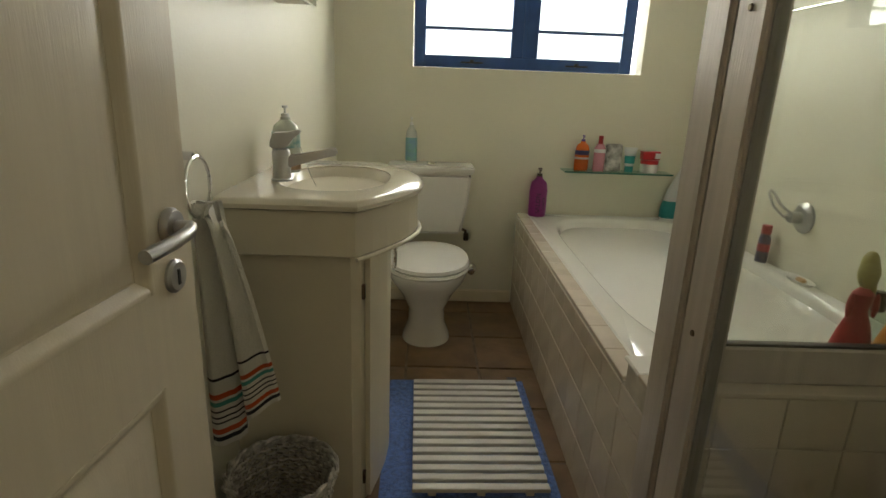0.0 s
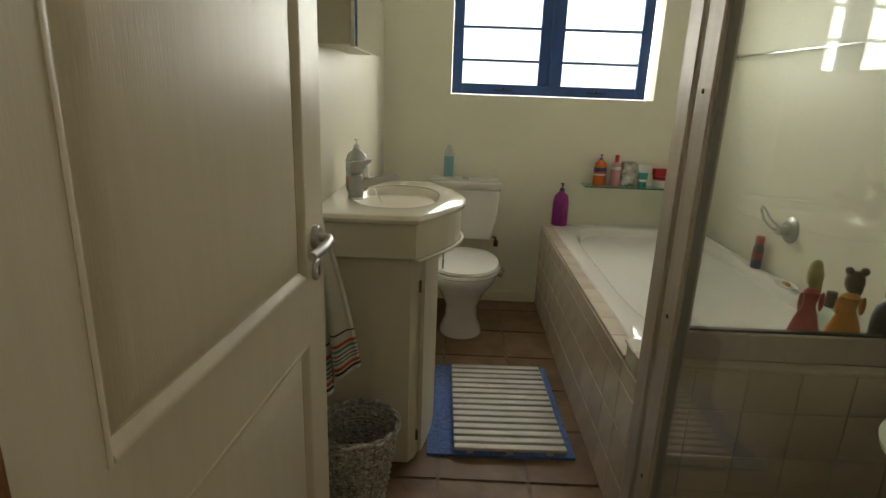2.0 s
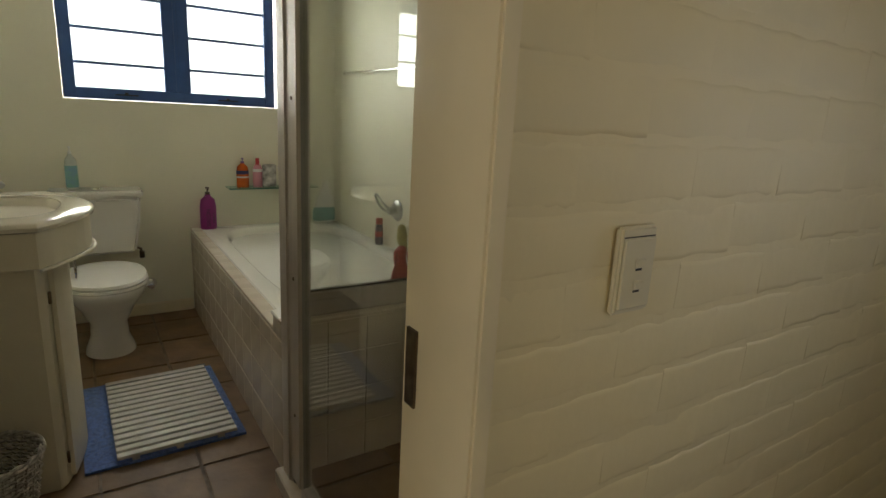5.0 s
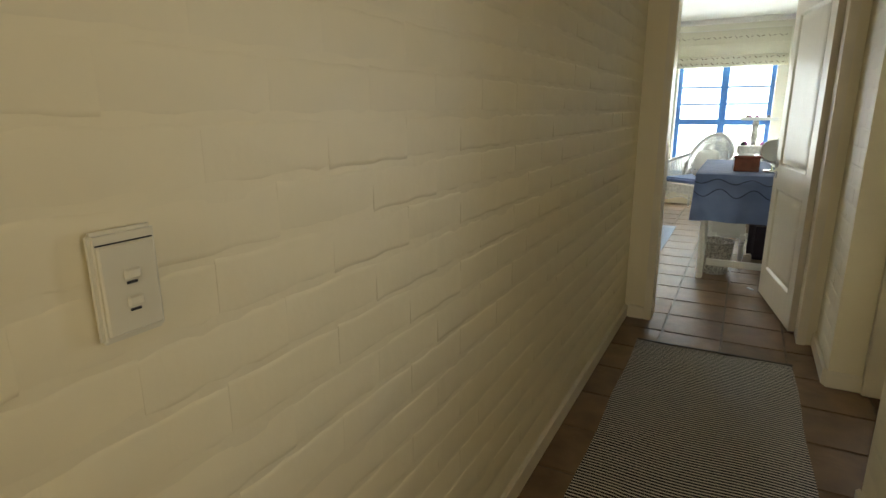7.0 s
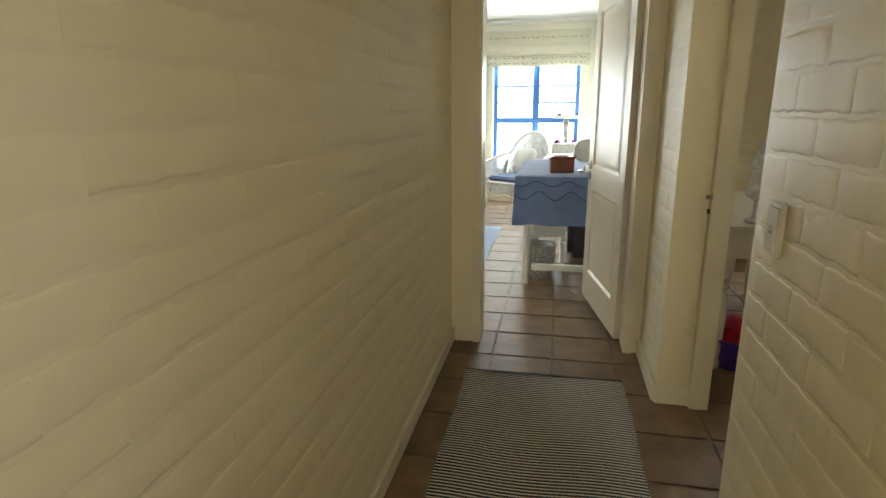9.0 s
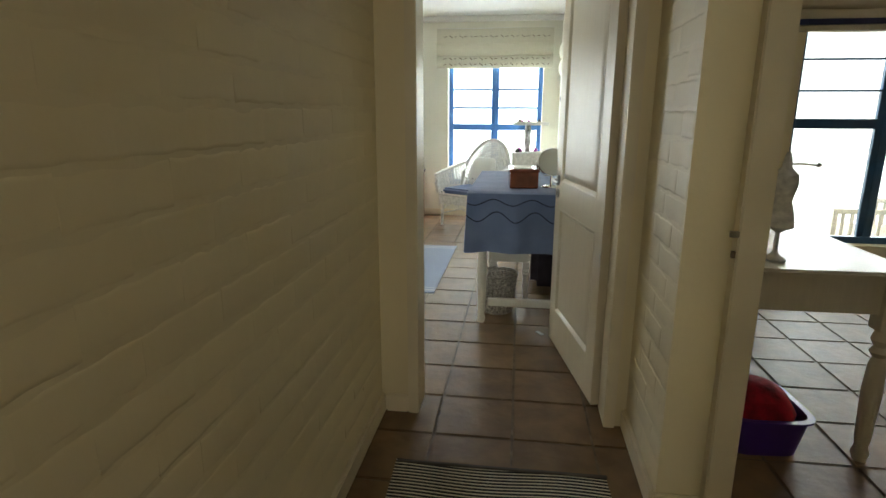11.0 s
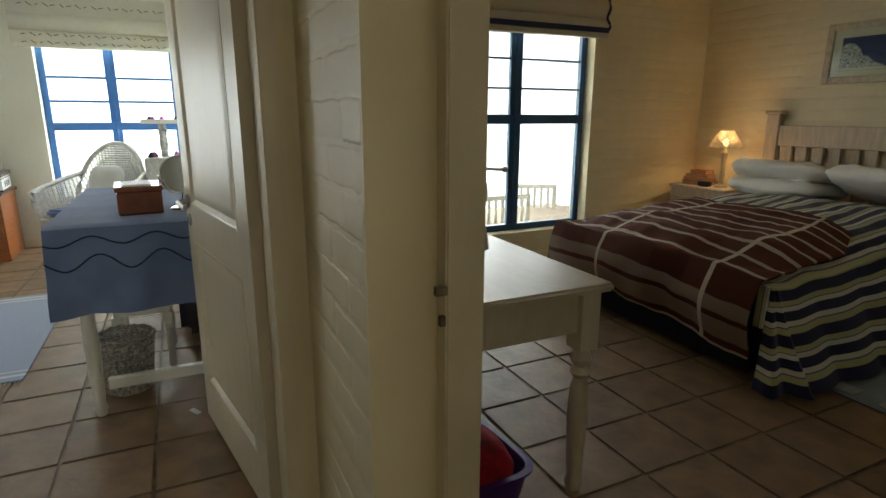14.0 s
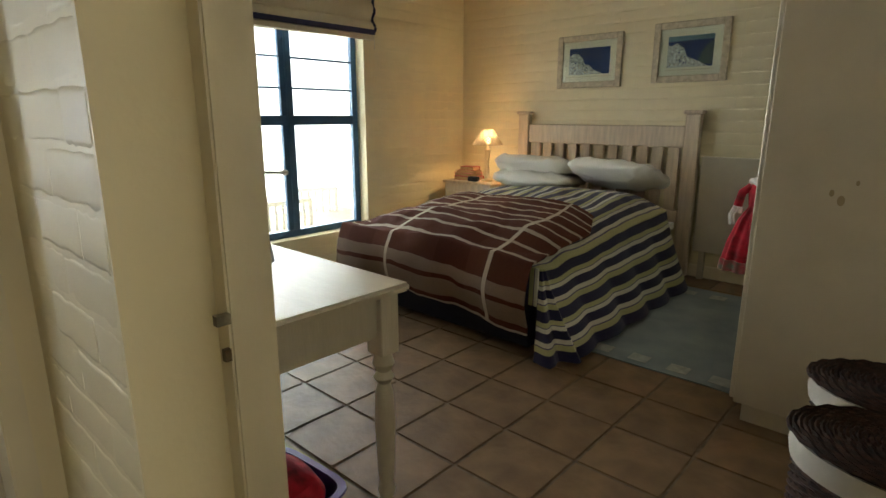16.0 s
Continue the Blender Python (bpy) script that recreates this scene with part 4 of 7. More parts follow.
def bath_mixer():
    t = thing("bath_mixer", "grey round wall mixer with a loop lever", "tap", (BX1, 2.50, 0.765))
    part("plate", rotate(lathe([(0, 0), (0.06, 0), (0.06, 0.006), (0.05, 0.016), (0.022, 0.02), (0.022, 0.06), (0, 0.062)], seg=28), Matrix.Rotation(radians(-90), 4, "Y")), M_SATIN, t, smooth=True)
    part("loop_lever", tube([(-0.05, 0.0, 0.0), (-0.075, 0.02, 0.0), (-0.09, 0.07, 0.03), (-0.095, 0.10, 0.075), (-0.095, 0.09, 0.088), (-0.09, 0.07, 0.078), (-0.08, 0.045, 0.045), (-0.065, 0.02, 0.025), (-0.05, 0.0, 0.015)], 0.0055, 8), M_SATIN, t, smooth=True)


bath_mixer()
tr = thing("towel_rail", "slim chrome towel rail on the bathroom wall", "rail")
part("rail", tube([(BX1 - 0.05, 3.18, 1.53), (BX1 - 0.05, 1.98, 1.53)], 0.007, 10), M_CHROME, tr, smooth=True)
for y in (3.17, 1.99):
    part("post", B((BX1 - 0.062, y - 0.012, 1.512, BX1 - 0.001, y + 0.012, 1.548), bev=0.006, seg=2), M_CHROME, tr, smooth=True)
cap_bottle("spray_can", "navy aerosol can with a red cap on the bath edge", (2.615, 2.66, 0.537), 0.024, 0.16, M_NAVYP, M_RED, [(0.3, 0.5, M_RED)], sy=1, capf=1.25)
sd = thing("soap_dish", "white oval soap dish on the bath edge", "soap dish", (2.612, 2.40, 0.536))
part("dish", loft([oval_ring(0, 0, 0.022, 0.06, 0, 24), oval_ring(0, 0, 0.03, 0.085, 0.016, 24), oval_ring(0, 0, 0.027, 0.08, 0.016, 24), oval_ring(0, 0, 0.02, 0.055, 0.006, 24)]), M_CERAMIC, sd, smooth=True)
part("soap", B((-0.012, -0.03, 0.0062, 0.012, 0.01, 0.022), bev=0.005, seg=2), M_SKIN, sd, smooth=True)


def lump(x, y, z, r, rz=None, n=12):
    """A small rounded body."""
    rz = rz or r
    return lathe([(r * math.sin(math.pi * i / 8), -rz * math.cos(math.pi * i / 8)) for i in range(9)], (x, y, z), n)


def figure_bottle(label, at, body, head, h, r, hair="long"):
    """A bubble bath bottle in the shape of a gowned doll or a bear, one plain shape with its two plastics."""
    if hair == "bear":
        prof = [(0, 0), (r * 0.95, 0), (r * 1.05, h * 0.12), (r * 1.02, h * 0.32), (r * 0.78, h * 0.52), (r * 0.50, h * 0.60), (0, h * 0.64)]
        low = [lathe(prof, seg=24, sy=0.8), lump(r * 0.75, -0.012, h * 0.45, r * 0.26, r * 0.55), lump(-r * 0.75, -0.012, h * 0.45, r * 0.26, r * 0.55)]
        top = [lump(0, 0, h * 0.80, r * 0.72, h * 0.19, 18), lump(-r * 0.60, 0, h * 0.94, r * 0.24), lump(r * 0.60, 0, h * 0.94, r * 0.24), lump(0, -r * 0.6, h * 0.76, r * 0.28)]
    else:
        prof = [(0, 0), (r, 0), (r * 1.04, h * 0.05), (r * 0.90, h * 0.22), (r * 0.62, h * 0.40), (r * 0.34, h * 0.53), (r * 0.42, h * 0.60), (r * 0.48, h * 0.66), (r * 0.20, h * 0.71), (0, h * 0.72)]
        low = [lathe(prof, seg=28, sy=0.85)]
        low += [lump(r * 1.0 * math.cos(a * math.pi / 7), 0.85 * r * math.sin(a * math.pi / 7), h * 0.13, r * 0.11, None, 8) for a in range(14)]
        low += [lump(s_ * r * 0.60, -0.006, h * 0.57, r * 0.15, h * 0.10) for s_ in (-1, 1)]
        top = [lump(0, 0, h * 0.82, r * 0.44, h * 0.12, 18)]
        if hair == "long":
            top += [lump(r * 0.22, 0.006, h * 0.68, r * 0.34, h * 0.15), lump(0, 0.004, h * 0.90, r * 0.36, h * 0.09)]
        else:
            top += [lump(-r * 0.38, 0, h * 0.94, r * 0.20), lump(r * 0.38, 0, h * 0.93, r * 0.22), lump(r * 0.34, 0.004, h * 0.74, r * 0.20, h * 0.08)]
    bm = join(*low)
    count = len(bm.faces)
    both = join(bm, *top)
    both.faces.ensure_lookup_table()
    for i in range(count, len(both.faces)):
        both.faces[i].material_index = 1
    ob = link_mesh("figure_bottle", both, [body, head], smooth=True)
    ob.location = at
    return tagged(ob, label, "bottle", "bottles on the shower divider")


M_BLOND = mat("olive yellow plastic", (0.42, 0.38, 0.11), 0.35, 0.08)
zt = slab_top + 0.013
figure_bottle("red doll-shaped bath bottle with long yellow hair", (2.195, 1.605, zt), M_RED, M_BLOND, 0.300, 0.050)
figure_bottle("yellow doll-shaped bath bottle with tied brown hair", (2.310, 1.605, zt), M_YELLOW, M_DKWOOD, 0.285, 0.058, "tied")
pump_bottle("grey_pump_bottle", "dark grey pump bottle on the shower wall", (2.43, 1.605, zt), 0.048, 0.205, M_DGREY, M_BLACK, rz=190)
figure_bottle("crimson bear-shaped bath bottle on the shower wall", (2.535, 1.605, zt), mat("crimson plastic", (0.38, 0.012, 0.06), 0.35), M_RED, 0.255, 0.052, "bear")
figure_bottle("grey doll-shaped bath bottle with a yellow hat", (2.610, 1.60, zt), M_MGREY, M_BLOND, 0.30, 0.036)
cap_bottle("clear_bottle", "clear bottle with a black cap behind the toys", (2.33, 1.71, 0.537), 0.028, 0.22, M_BOTTLE, M_BLACK, sy=1)

mc = thing("mirror_cabinet", "ivory wall cabinet with a mirror door", "cabinet")
part("body", B((BX0 + 0.001, 1.86, 1.435, 0.81, 2.40, 1.95), bev=0.003), M_CAB, mc)
part("mirror_door", B((0.8105, 1.855, 1.43, 0.824, 2.405, 1.955), bev=0.002), M_MIRROR, mc, "mirror door")


def wicker_basket(name, label, at, rb, rt, h, material, group=""):
    """An open basket woven of rods round upright canes."""
    b = thing(name, label, "basket", at, group=group)
    n, rows = 26, 22
    bms = []
    for k in range(rows):
        z = 0.012 + (h - 0.03) * k / (rows - 1)
        r = rb + (rt - rb) * z / h
        pts = []
        for i in range(n * 2):
            a = math.pi * i / n
            pts.append(((r + 0.0035 * (1 if (i + k) % 2 else -1)) * math.cos(a), (r + 0.0035 * (1 if (i + k) % 2 else -1)) * math.sin(a), z))
        bms.append(tube(pts, 0.0048, 5, True))
    part("weave", join(*bms), material, b, smooth=True)
    canes = [tube([((rb) * math.cos(2 * math.pi * i / n), rb * math.sin(2 * math.pi * i / n), 0.004), (rt * math.cos(2 * math.pi * i / n), rt * math.sin(2 * math.pi * i / n), h - 0.01)], 0.003, 5) for i in range(n)]
    part("canes", join(*canes), material, b)
    rim = []
    for s in (0, 1):
        rim.append(tube([((rt + 0.006 * math.cos(i * 0.9 + s * math.pi)) * math.cos(2 * math.pi * i / 60), (rt + 0.006 * math.cos(i * 0.9 + s * math.pi)) * math.sin(2 * math.pi * i / 60), h - 0.008 + 0.006 * math.sin(i * 0.9 + s * math.pi)) for i in range(60)], 0.006, 6, True))
    part("rim", join(*rim), material, b, "braided rim", True)
    part("base", lathe([(0, 0.002), (rb, 0.002), (rb, 0.012), (0, 0.012)], seg=26), material, b)
    return b


wicker_basket("waste_basket", "small grey wicker waste basket beside the vanity", (0.866, 1.61, 0.0), 0.086, 0.130, 0.285, M_WICKERG)


def towel():
    t = thing("hand_towel", "white terry hand towel with coloured stripes hanging in a ring", "towel")
    part("towel_ring", tube([(0.738, 1.575 + 0.062 * math.cos(a * math.pi / 16), 0.985 + 0.062 * math.sin(a * math.pi / 16)) for a in range(32)], 0.004, 6, True), M_CHROME, t, "chrome towel ring", True)
    part("ring_mount", B((BX0 + 0.001, 1.562, 1.040, 0.740, 1.588, 1.056), bev=0.004), M_CHROME, t)

    def f(u, v):
        # gathered in the ring, opening into two folds of unlike length
        open_ = (1 - v) ** 0.75
        hem = 0.375 + 0.04 * u if u < 0.46 else 0.445 + 0.12 * (u - 0.46)
        x = 0.722 + u * (0.062 + 0.100 * open_)
        y = 1.575 - 0.03 * u + 0.030 * math.exp(-((u - 0.46) / 0.05) ** 2) * (0.4 + 0.6 * open_) - 0.018 * math.sin(u * 12) * (0.6 + 0.4 * v)
        top = 0.955 - 0.05 * u ** 2
        return (x, y, hem + (top - hem) * v)
    W, K, O, G = (0.74, 0.72, 0.64), (0.02, 0.02, 0.03), (0.60, 0.10, 0.03), (0.08, 0.33, 0.28)
    bands = [(0.0, W), (0.022, K), (0.040, W), (0.052, O), (0.076, W), (0.098, K), (0.106, W), (0.124, K), (0.132, W), (0.150, K), (0.158, W), (0.176, G), (0.196, W), (0.208, O), (0.232, W), (0.292, K), (0.302, W)]
    cloth = striped("striped towel end", 1, 1.0, bands, 1.0, 0.9)
    part("cloth", sheet(64, 50, f, 0.009, lambda u, v: (u, v)), cloth, t, smooth=True)
    # the end that hangs behind
    part("rear_fold", sheet(24, 30, lambda u, v: (0.716 + u * (0.05 + 0.06 * (1 - v)), 1.60 + 0.006 * math.sin(u * 9), 0.46 + 0.49 * v), 0.009, lambda u, v: (u, 0.4 + 0.5 * v)), cloth, t, smooth=True)


towel()

bm_ = thing("bath_mat", "blue terry bath mat lying on the tiles", "mat", (1.353, 2.183, 0.002), 1.2)
part("mat", sheet(20, 30, lambda u, v: ((u - 0.5) * 0.555, (v - 0.5) * 0.69, 0.010 + 0.002 * math.sin(u * 9) * math.sin(v * 13)), 0.010, None), M_BLUEMAT, bm_, smooth=True)
part("care_label", B((0.215, 0.335, 0.0145, 0.255, 0.368, 0.0165)), M_DGREY, bm_, "small dark care label")
duck = thing("duckboard", "white slatted wooden duckboard on the bath mat", "duckboard", (1.385, 2.165, 0.013), 1.5)
nsl = 15
for i in range(nsl):
    y = -0.31 + 0.62 * i / (nsl - 1)
    part("slat", B((-0.21, y - 0.0145, 0.014, 0.21, y + 0.0145, 0.028), bev=0.002), M_SLAT, duck)
for x in (-0.15, 0.0, 0.15):
    part("runner", B((x - 0.012, -0.32, 0.0, x + 0.012, 0.32, 0.0138)), M_SLAT, duck)


def pierced(rings, hole, start=1):
    """A plastic shell lofted over rings of points, with staggered holes; hole(row, column) is true where it is open."""
    bm = bmesh.new()
    vs = [[bm.verts.new(p) for p in r] for r in rings]
    k = len(vs[0])
    for j, (a, c) in enumerate(zip(vs, vs[1:])):
        for i in range(k):
            if not hole(j, i):
                bm.faces.new((a[i], a[(i + 1) % k], c[(i + 1) % k], c[i]))
    bmesh.ops.delete(bm, geom=[v for v in bm.verts if not v.link_faces], context="VERTS")
    bmesh.ops.smooth_vert(bm, verts=[v for v in bm.verts if v.is_boundary], factor=0.5, use_axis_x=True, use_axis_y=True, use_axis_z=True)
    bm.normal_update()
    bmesh.ops.solidify(bm, geom=bm.faces[:], thickness=0.003)
    return bm


def laundry_hamper():
    h = thing("laundry_hamper", "pale green pierced plastic laundry hamper with a domed lid", "hamper", (2.27, 1.02, -0.008))
    h.scale = (1, 1, 1.16)
    n = 60
    body = [oval_ring(0, 0, 0.125 + 0.055 * k / 27, 0.125 + 0.055 * k / 27, 0.004 + 0.53 * k / 27, n) for k in range(28)]
    part("body", pierced(body, lambda j, i: 2 <= j <= 25 and (j - 2) % 4 < 3 and (i + 3 * ((j - 2) // 4 % 2)) % 6 < 3), M_GREENP, h, smooth=True)
    part("rim", loft([oval_ring(0, 0, 0.180, 0.180, 0.534, n), oval_ring(0, 0, 0.212, 0.212, 0.537, n), oval_ring(0, 0, 0.215, 0.215, 0.548, n), oval_ring(0, 0, 0.180, 0.180, 0.556, n)]), M_GREENP, h, smooth=True)
    lid = [oval_ring(0, 0, r, r, z, n) for r, z in ((0.186, 0.557), (0.181, 0.567), (0.178, 0.580), (0.175, 0.595), (0.172, 0.610), (0.167, 0.622), (0.155, 0.632), (0.140, 0.638), (0.122, 0.643), (0.104, 0.646), (0.092, 0.648), (0.070, 0.650), (0.048, 0.651), (0.034, 0.6515), (0.01, 0.652))]
    part("lid", pierced(lid, lambda j, i: (1 <= j <= 3 and i % 6 < 3) or (7 <= j <= 8 and i % 6 < 4) or (10 <= j <= 11 and i % 10 < 6)), M_GREENP, h, "pale green pierced lid", True)
    part("laundry", loft([oval_ring(0, 0, 0.11, 0.11, 0.01, 20), oval_ring(0, 0, 0.13, 0.13, 0.2, 20), oval_ring(0, 0, 0.12, 0.12, 0.38, 20)]), M_TEAL, h, "dark teal laundry inside", True)


laundry_hamper()

# ---- corridor ----


def switch(name, label, at, rz, rockers):
    s = thing(name, label, "light switch", at, rz)
    part("box", B((-0.036, -0.012, -0.06, 0.036, 0.0, 0.06), bev=0.004, seg=2), M_SWITCH, s)
    part("plate", B((-0.031, -0.016, -0.052, 0.031, -0.0121, 0.045), bev=0.002), M_SWITCH, s)
    part("seam", B((-0.031, -0.0128, 0.0455, 0.031, -0.0121, 0.047)), M_BLACK, s, "dark seam")
    for z in rockers:
        part("rocker", B((-0.009, -0.021, z - 0.006, 0.009, -0.0161, z + 0.006), bev=0.002), M_SWITCH, s)
        part("rocker_slot", B((-0.006, -0.0168, z - 0.011, 0.006, -0.0161, z - 0.008)), M_BLACK, s)


switch("light_switch", "ivory two-lever light switch on painted brick", (1.784, CY1 - 0.003, 1.118), 0, (0.012, -0.018))
switch("light_switch", "ivory light switch beside the guest bedroom doorway", (3.34, CY0 + 0.002, 1.045), 180, (0.0,))

st = thing("door_strike", "worn steel strike plate in the door frame", "strike plate")
part("keep", B((4.397, -0.952, 0.942, 4.4095, -0.930, 0.958)), M_STRIKE, st)
part("keep_slot", B((4.399, -0.949, 0.883, 4.4094, -0.939, 0.902)), M_BRASS, st)
st = thing("door_strike", "worn steel strike plate in the bathroom door frame", "strike plate")
part("keep", B((1.5210, 0.325, 0.92, 1.5248, 0.350, 1.03)), M_BRASS, st)

M_RUNNER = striped("black and white woven runner", 0, 0.0175, [(0.0, (0.72, 0.67, 0.56)), (0.36, (0.008, 0.008, 0.012))], 0.95, 0.4)
rn = thing("runner_rug", "black and white striped cotton runner in the corridor", "rug", (3.38, -0.325, 0.001), 0.6)
part("rug", sheet(90, 26, lambda u, v: ((u - 0.5) * 2.46 + 0.008 * math.sin(v * 8), (v - 0.5) * 0.765 + 0.004 * math.sin(u * 20), 0.006 + 0.004 * max(0, math.sin(u * 40 + v * 5)) * (1 if v > 0.8 else 0.25)), 0.005, lambda u, v: (u * 2.46, v * 0.765)), M_RUNNER, rn, smooth=True)
part("hem", B((1.218, -0.383, 0.003, 1.232, 0.383, 0.013), bev=0.003), mat("grey hem", (0.10, 0.09, 0.08), 0.95), rn, "dark grey hem")

# ---- bedroom ----


def turned_leg(x, y, h, r, square=0.12, foot=0.0, material=None, parent=None, name="leg"):
    hb = h - square
    prof = [(0, 0), (r * 0.6, 0.0), (r * 0.85, 0.03), (r * 0.6, 0.06), (r * 0.75, 0.09), (r * 0.95, hb * 0.55), (r * 0.8, hb * 0.74), (r * 0.55, hb * 0.80), (r * 0.95, hb * 0.84), (r * 0.6, hb * 0.88), (r * 1.0, hb * 0.93), (r * 0.7, hb), (0, hb)]
    bm = join(lathe(prof, (x, y, 0.002), 16), B((x - r, y - r, hb + 0.002, x + r, y + r, h), bev=0.003))
    return part(name, bm, material, parent, smooth=True)


def dressing_table():
    t = thing("dressing_table", "white turned-leg dressing table with a low stretcher", "table")
    x0, x1, y0, y1 = 6.06, 7.28, -0.69, -0.10
    part("tabletop", B((x0 - 0.02, y0, 0.805, x1, y1 + 0.02, 0.827), bev=0.006), M_WHITE, t)
    part("apron", B((x0 + 0.02, y0 + 0.02, 0.71, x1 - 0.02, y1 - 0.02, 0.8049)), M_WHITE, t)
    for x in (x0 + 0.04, x1 - 0.04):
        for y in (y0 + 0.04, y1 - 0.04):
            turned_leg(x, y, 0.71, 0.032, 0.10, material=M_WHITE, parent=t)
    part("stretcher", B((x0 + 0.025, y0 + 0.08, 0.115, x0 + 0.055, y1 - 0.08, 0.165), bev=0.004), M_WHITE, t)
    part("stretcher", B((x1 - 0.055, y0 + 0.08, 0.115, x1 - 0.025, y1 - 0.08, 0.165), bev=0.004), M_WHITE, t)
    c = thing("table_cloth", "blue cotton cloth with wavy dark piping over the table", "tablecloth")
    w = y1 - y0 + 0.06

    def f(u, v):
        y = y0 - 0.01 + w * v
        d = u * 1.62
        if d < 0.36:
            k = 1 - d / 0.36
            crease = 0.014 * vnoise.noise(Vector((v * 7, d * 9, 2.0))) + 0.008 * vnoise.noise(Vector((v * 17, d * 21, 5.0)))
            return (x0 - 0.040 - 0.02 * math.sin(v * 14) * k - 0.01 * k + crease * min(1, k * 4), y + 0.02 * (v - 0.3) * k, 0.835 - (0.36 - d))
        return (x0 - 0.03 + (d - 0.36), y, 0.834 + 0.0015 * math.sin(d * 9 + v * 7))
    part("cloth", sheet(60, 30, f, 0.004), M_BLUECLOTH, c, smooth=True)

    def f2(u, v):
        k = v
        return (x0 + 0.0 + u * 1.2, y1 + 0.045 + 0.012 * math.sin(u * 20) * k, 0.832 - 0.30 * v)
    part("side_drop", sheet(40, 12, f2, 0.004), M_BLUECLOTH, c, smooth=True)
    for k, (zz, amp, ph) in enumerate(((0.775, 0.018, 0), (0.69, 0.030, 0.6))):
        pts = []
        for q in range(46):
            v = q / 45
            z = zz + amp * math.sin(v * 18.6 + ph)
            d = 0.36 - (0.835 - z)
            kk = 1 - d / 0.36
            crease = 0.014 * vnoise.noise(Vector((v * 7, d * 9, 2.0))) + 0.008 * vnoise.noise(Vector((v * 17, d * 21, 5.0)))
            pts.append((x0 - 0.0455 - 0.02 * math.sin(v * 14) * kk - 0.01 * kk + crease * min(1, kk * 4), y0 - 0.01 + w * v + 0.02 * (v - 0.3) * kk, z))
        part("piping", tube(pts, 0.0032, 5), mat("navy piping", (0.02, 0.03, 0.07), 0.9), c, "dark wavy piping")
    return t


dressing_table()
bx = thing("wooden_box", "red-brown varnished wooden box on the dressing table", "box", (6.30, -0.37, 0.838), 4)
part("box", B((-0.11, -0.085, 0, 0.11, 0.085, 0.095), bev=0.004), M_REDWOOD, bx)
part("lid", B((-0.115, -0.09, 0.0955, 0.115, 0.09, 0.118), bev=0.004), M_REDWOOD, bx)
part("papers", B((-0.08, -0.05, 0.1181, 0.07, 0.06, 0.124)), M_LABELW, bx)
mi = thing("vanity_mirror", "round chrome tabletop mirror on a stand", "mirror", (6.30, -0.545, 0.838), 12)
mi.scale = (1.1, 1.05, 0.95)
part("disc", rotate(lathe([(0, 0), (0.085, 0), (0.09, 0.006), (0.085, 0.012), (0, 0.012)], seg=32), Matrix.Translation((0, 0, 0.16)) @ Matrix.Rotation(radians(-80), 4, "Y")), M_CHROME, mi, smooth=True)
part("glass", rotate(lathe([(0, 0), (0.077, 0), (0.077, 0.001), (0, 0.001)], seg=32), Matrix.Translation((-0.0125, 0, 0.162)) @ Matrix.Rotation(radians(-80), 4, "Y")), M_MIRROR, mi)
part("stand", join(lathe([(0, 0), (0.055, 0), (0.05, 0.008), (0.008, 0.014), (0.006, 0.07), (0, 0.07)], seg=24), tube([(0, -0.09, 0.16), (0, -0.085, 0.11), (0, -0.04, 0.075), (0, 0.04, 0.075), (0, 0.085, 0.11), (0, 0.09, 0.16)], 0.004, 6)), M_CHROME, mi, smooth=True)
wicker_basket("waste_basket", "small white wicker waste basket under the dressing table", (6.33, -0.23, 0.0), 0.095, 0.125, 0.27, M_WICKERG)


def dresser():
    d = thing("chest_of_drawers", "orange varnished pine chest with four drawers", "chest of drawers")
    x0, x1, y0, y1, h = 9.33, 9.86, 0.86, 1.72, 0.57
    part("carcass", B((x0 + 0.02, y0, 0.002, x1, y1, h), bev=0.003), M_PINE, d)
    part("top", B((x0 - 0.01, y0 - 0.02, h + 0.0005, x1, y1 + 0.02, h + 0.025), bev=0.004), M_DKWOOD, d, "dark varnished top")
    part("plinth", B((x0, y0 - 0.008, 0.002, x0 + 0.0195, y1 + 0.008, 0.075), bev=0.004), M_PINE, d)
    for i in range(4):
        z = 0.085 + i * 0.12
        dr = part("drawer", B((x0 + 0.002, y0 + 0.015, z, x0 + 0.0195, y1 - 0.015, z + 0.112), bev=0.005), M_PINE, d, "orange pine drawer front")
        for y in (y0 + 0.17, y1 - 0.17):
            part("knob", rotate(lathe([(0, 0), (0.012, 0), (0.018, 0.012), (0.012, 0.022), (0, 0.024)], seg=14), Matrix.Translation((x0 + 0.0015, y, z + 0.056)) @ Matrix.Rotation(radians(-90), 4, "Y")), M_DKWOOD, dr, "dark round knob", True)
    return d


dresser()
cs = thing("suitcase", "white hard suitcase with dark edges on the chest", "suitcase", (9.58, 1.16, 0.596), 3)
part("shell", B((-0.2, -0.31, 0, 0.2, 0.31, 0.152), bev=0.012, seg=2), M_LABELW, cs)
part("edge_band", B((-0.205, -0.315, 0.105, 0.205, 0.315, 0.112), (-0.205, -0.315, 0.0, 0.205, 0.315, 0.014), (-0.205, -0.315, 0.122, 0.205, 0.315, 0.158), bev=0.003), M_DKWOOD, cs, "dark edge band")
for y in (-0.16, 0.16):
    part("clasp", B((-0.212, y - 0.020, 0.055, -0.2055, y + 0.020, 0.125), bev=0.002), M_BRASS, cs)
part("end_label", B((-0.15, -0.3165, 0.025, 0.10, -0.3135, 0.095)), M_LABELW, cs, "white paper label")
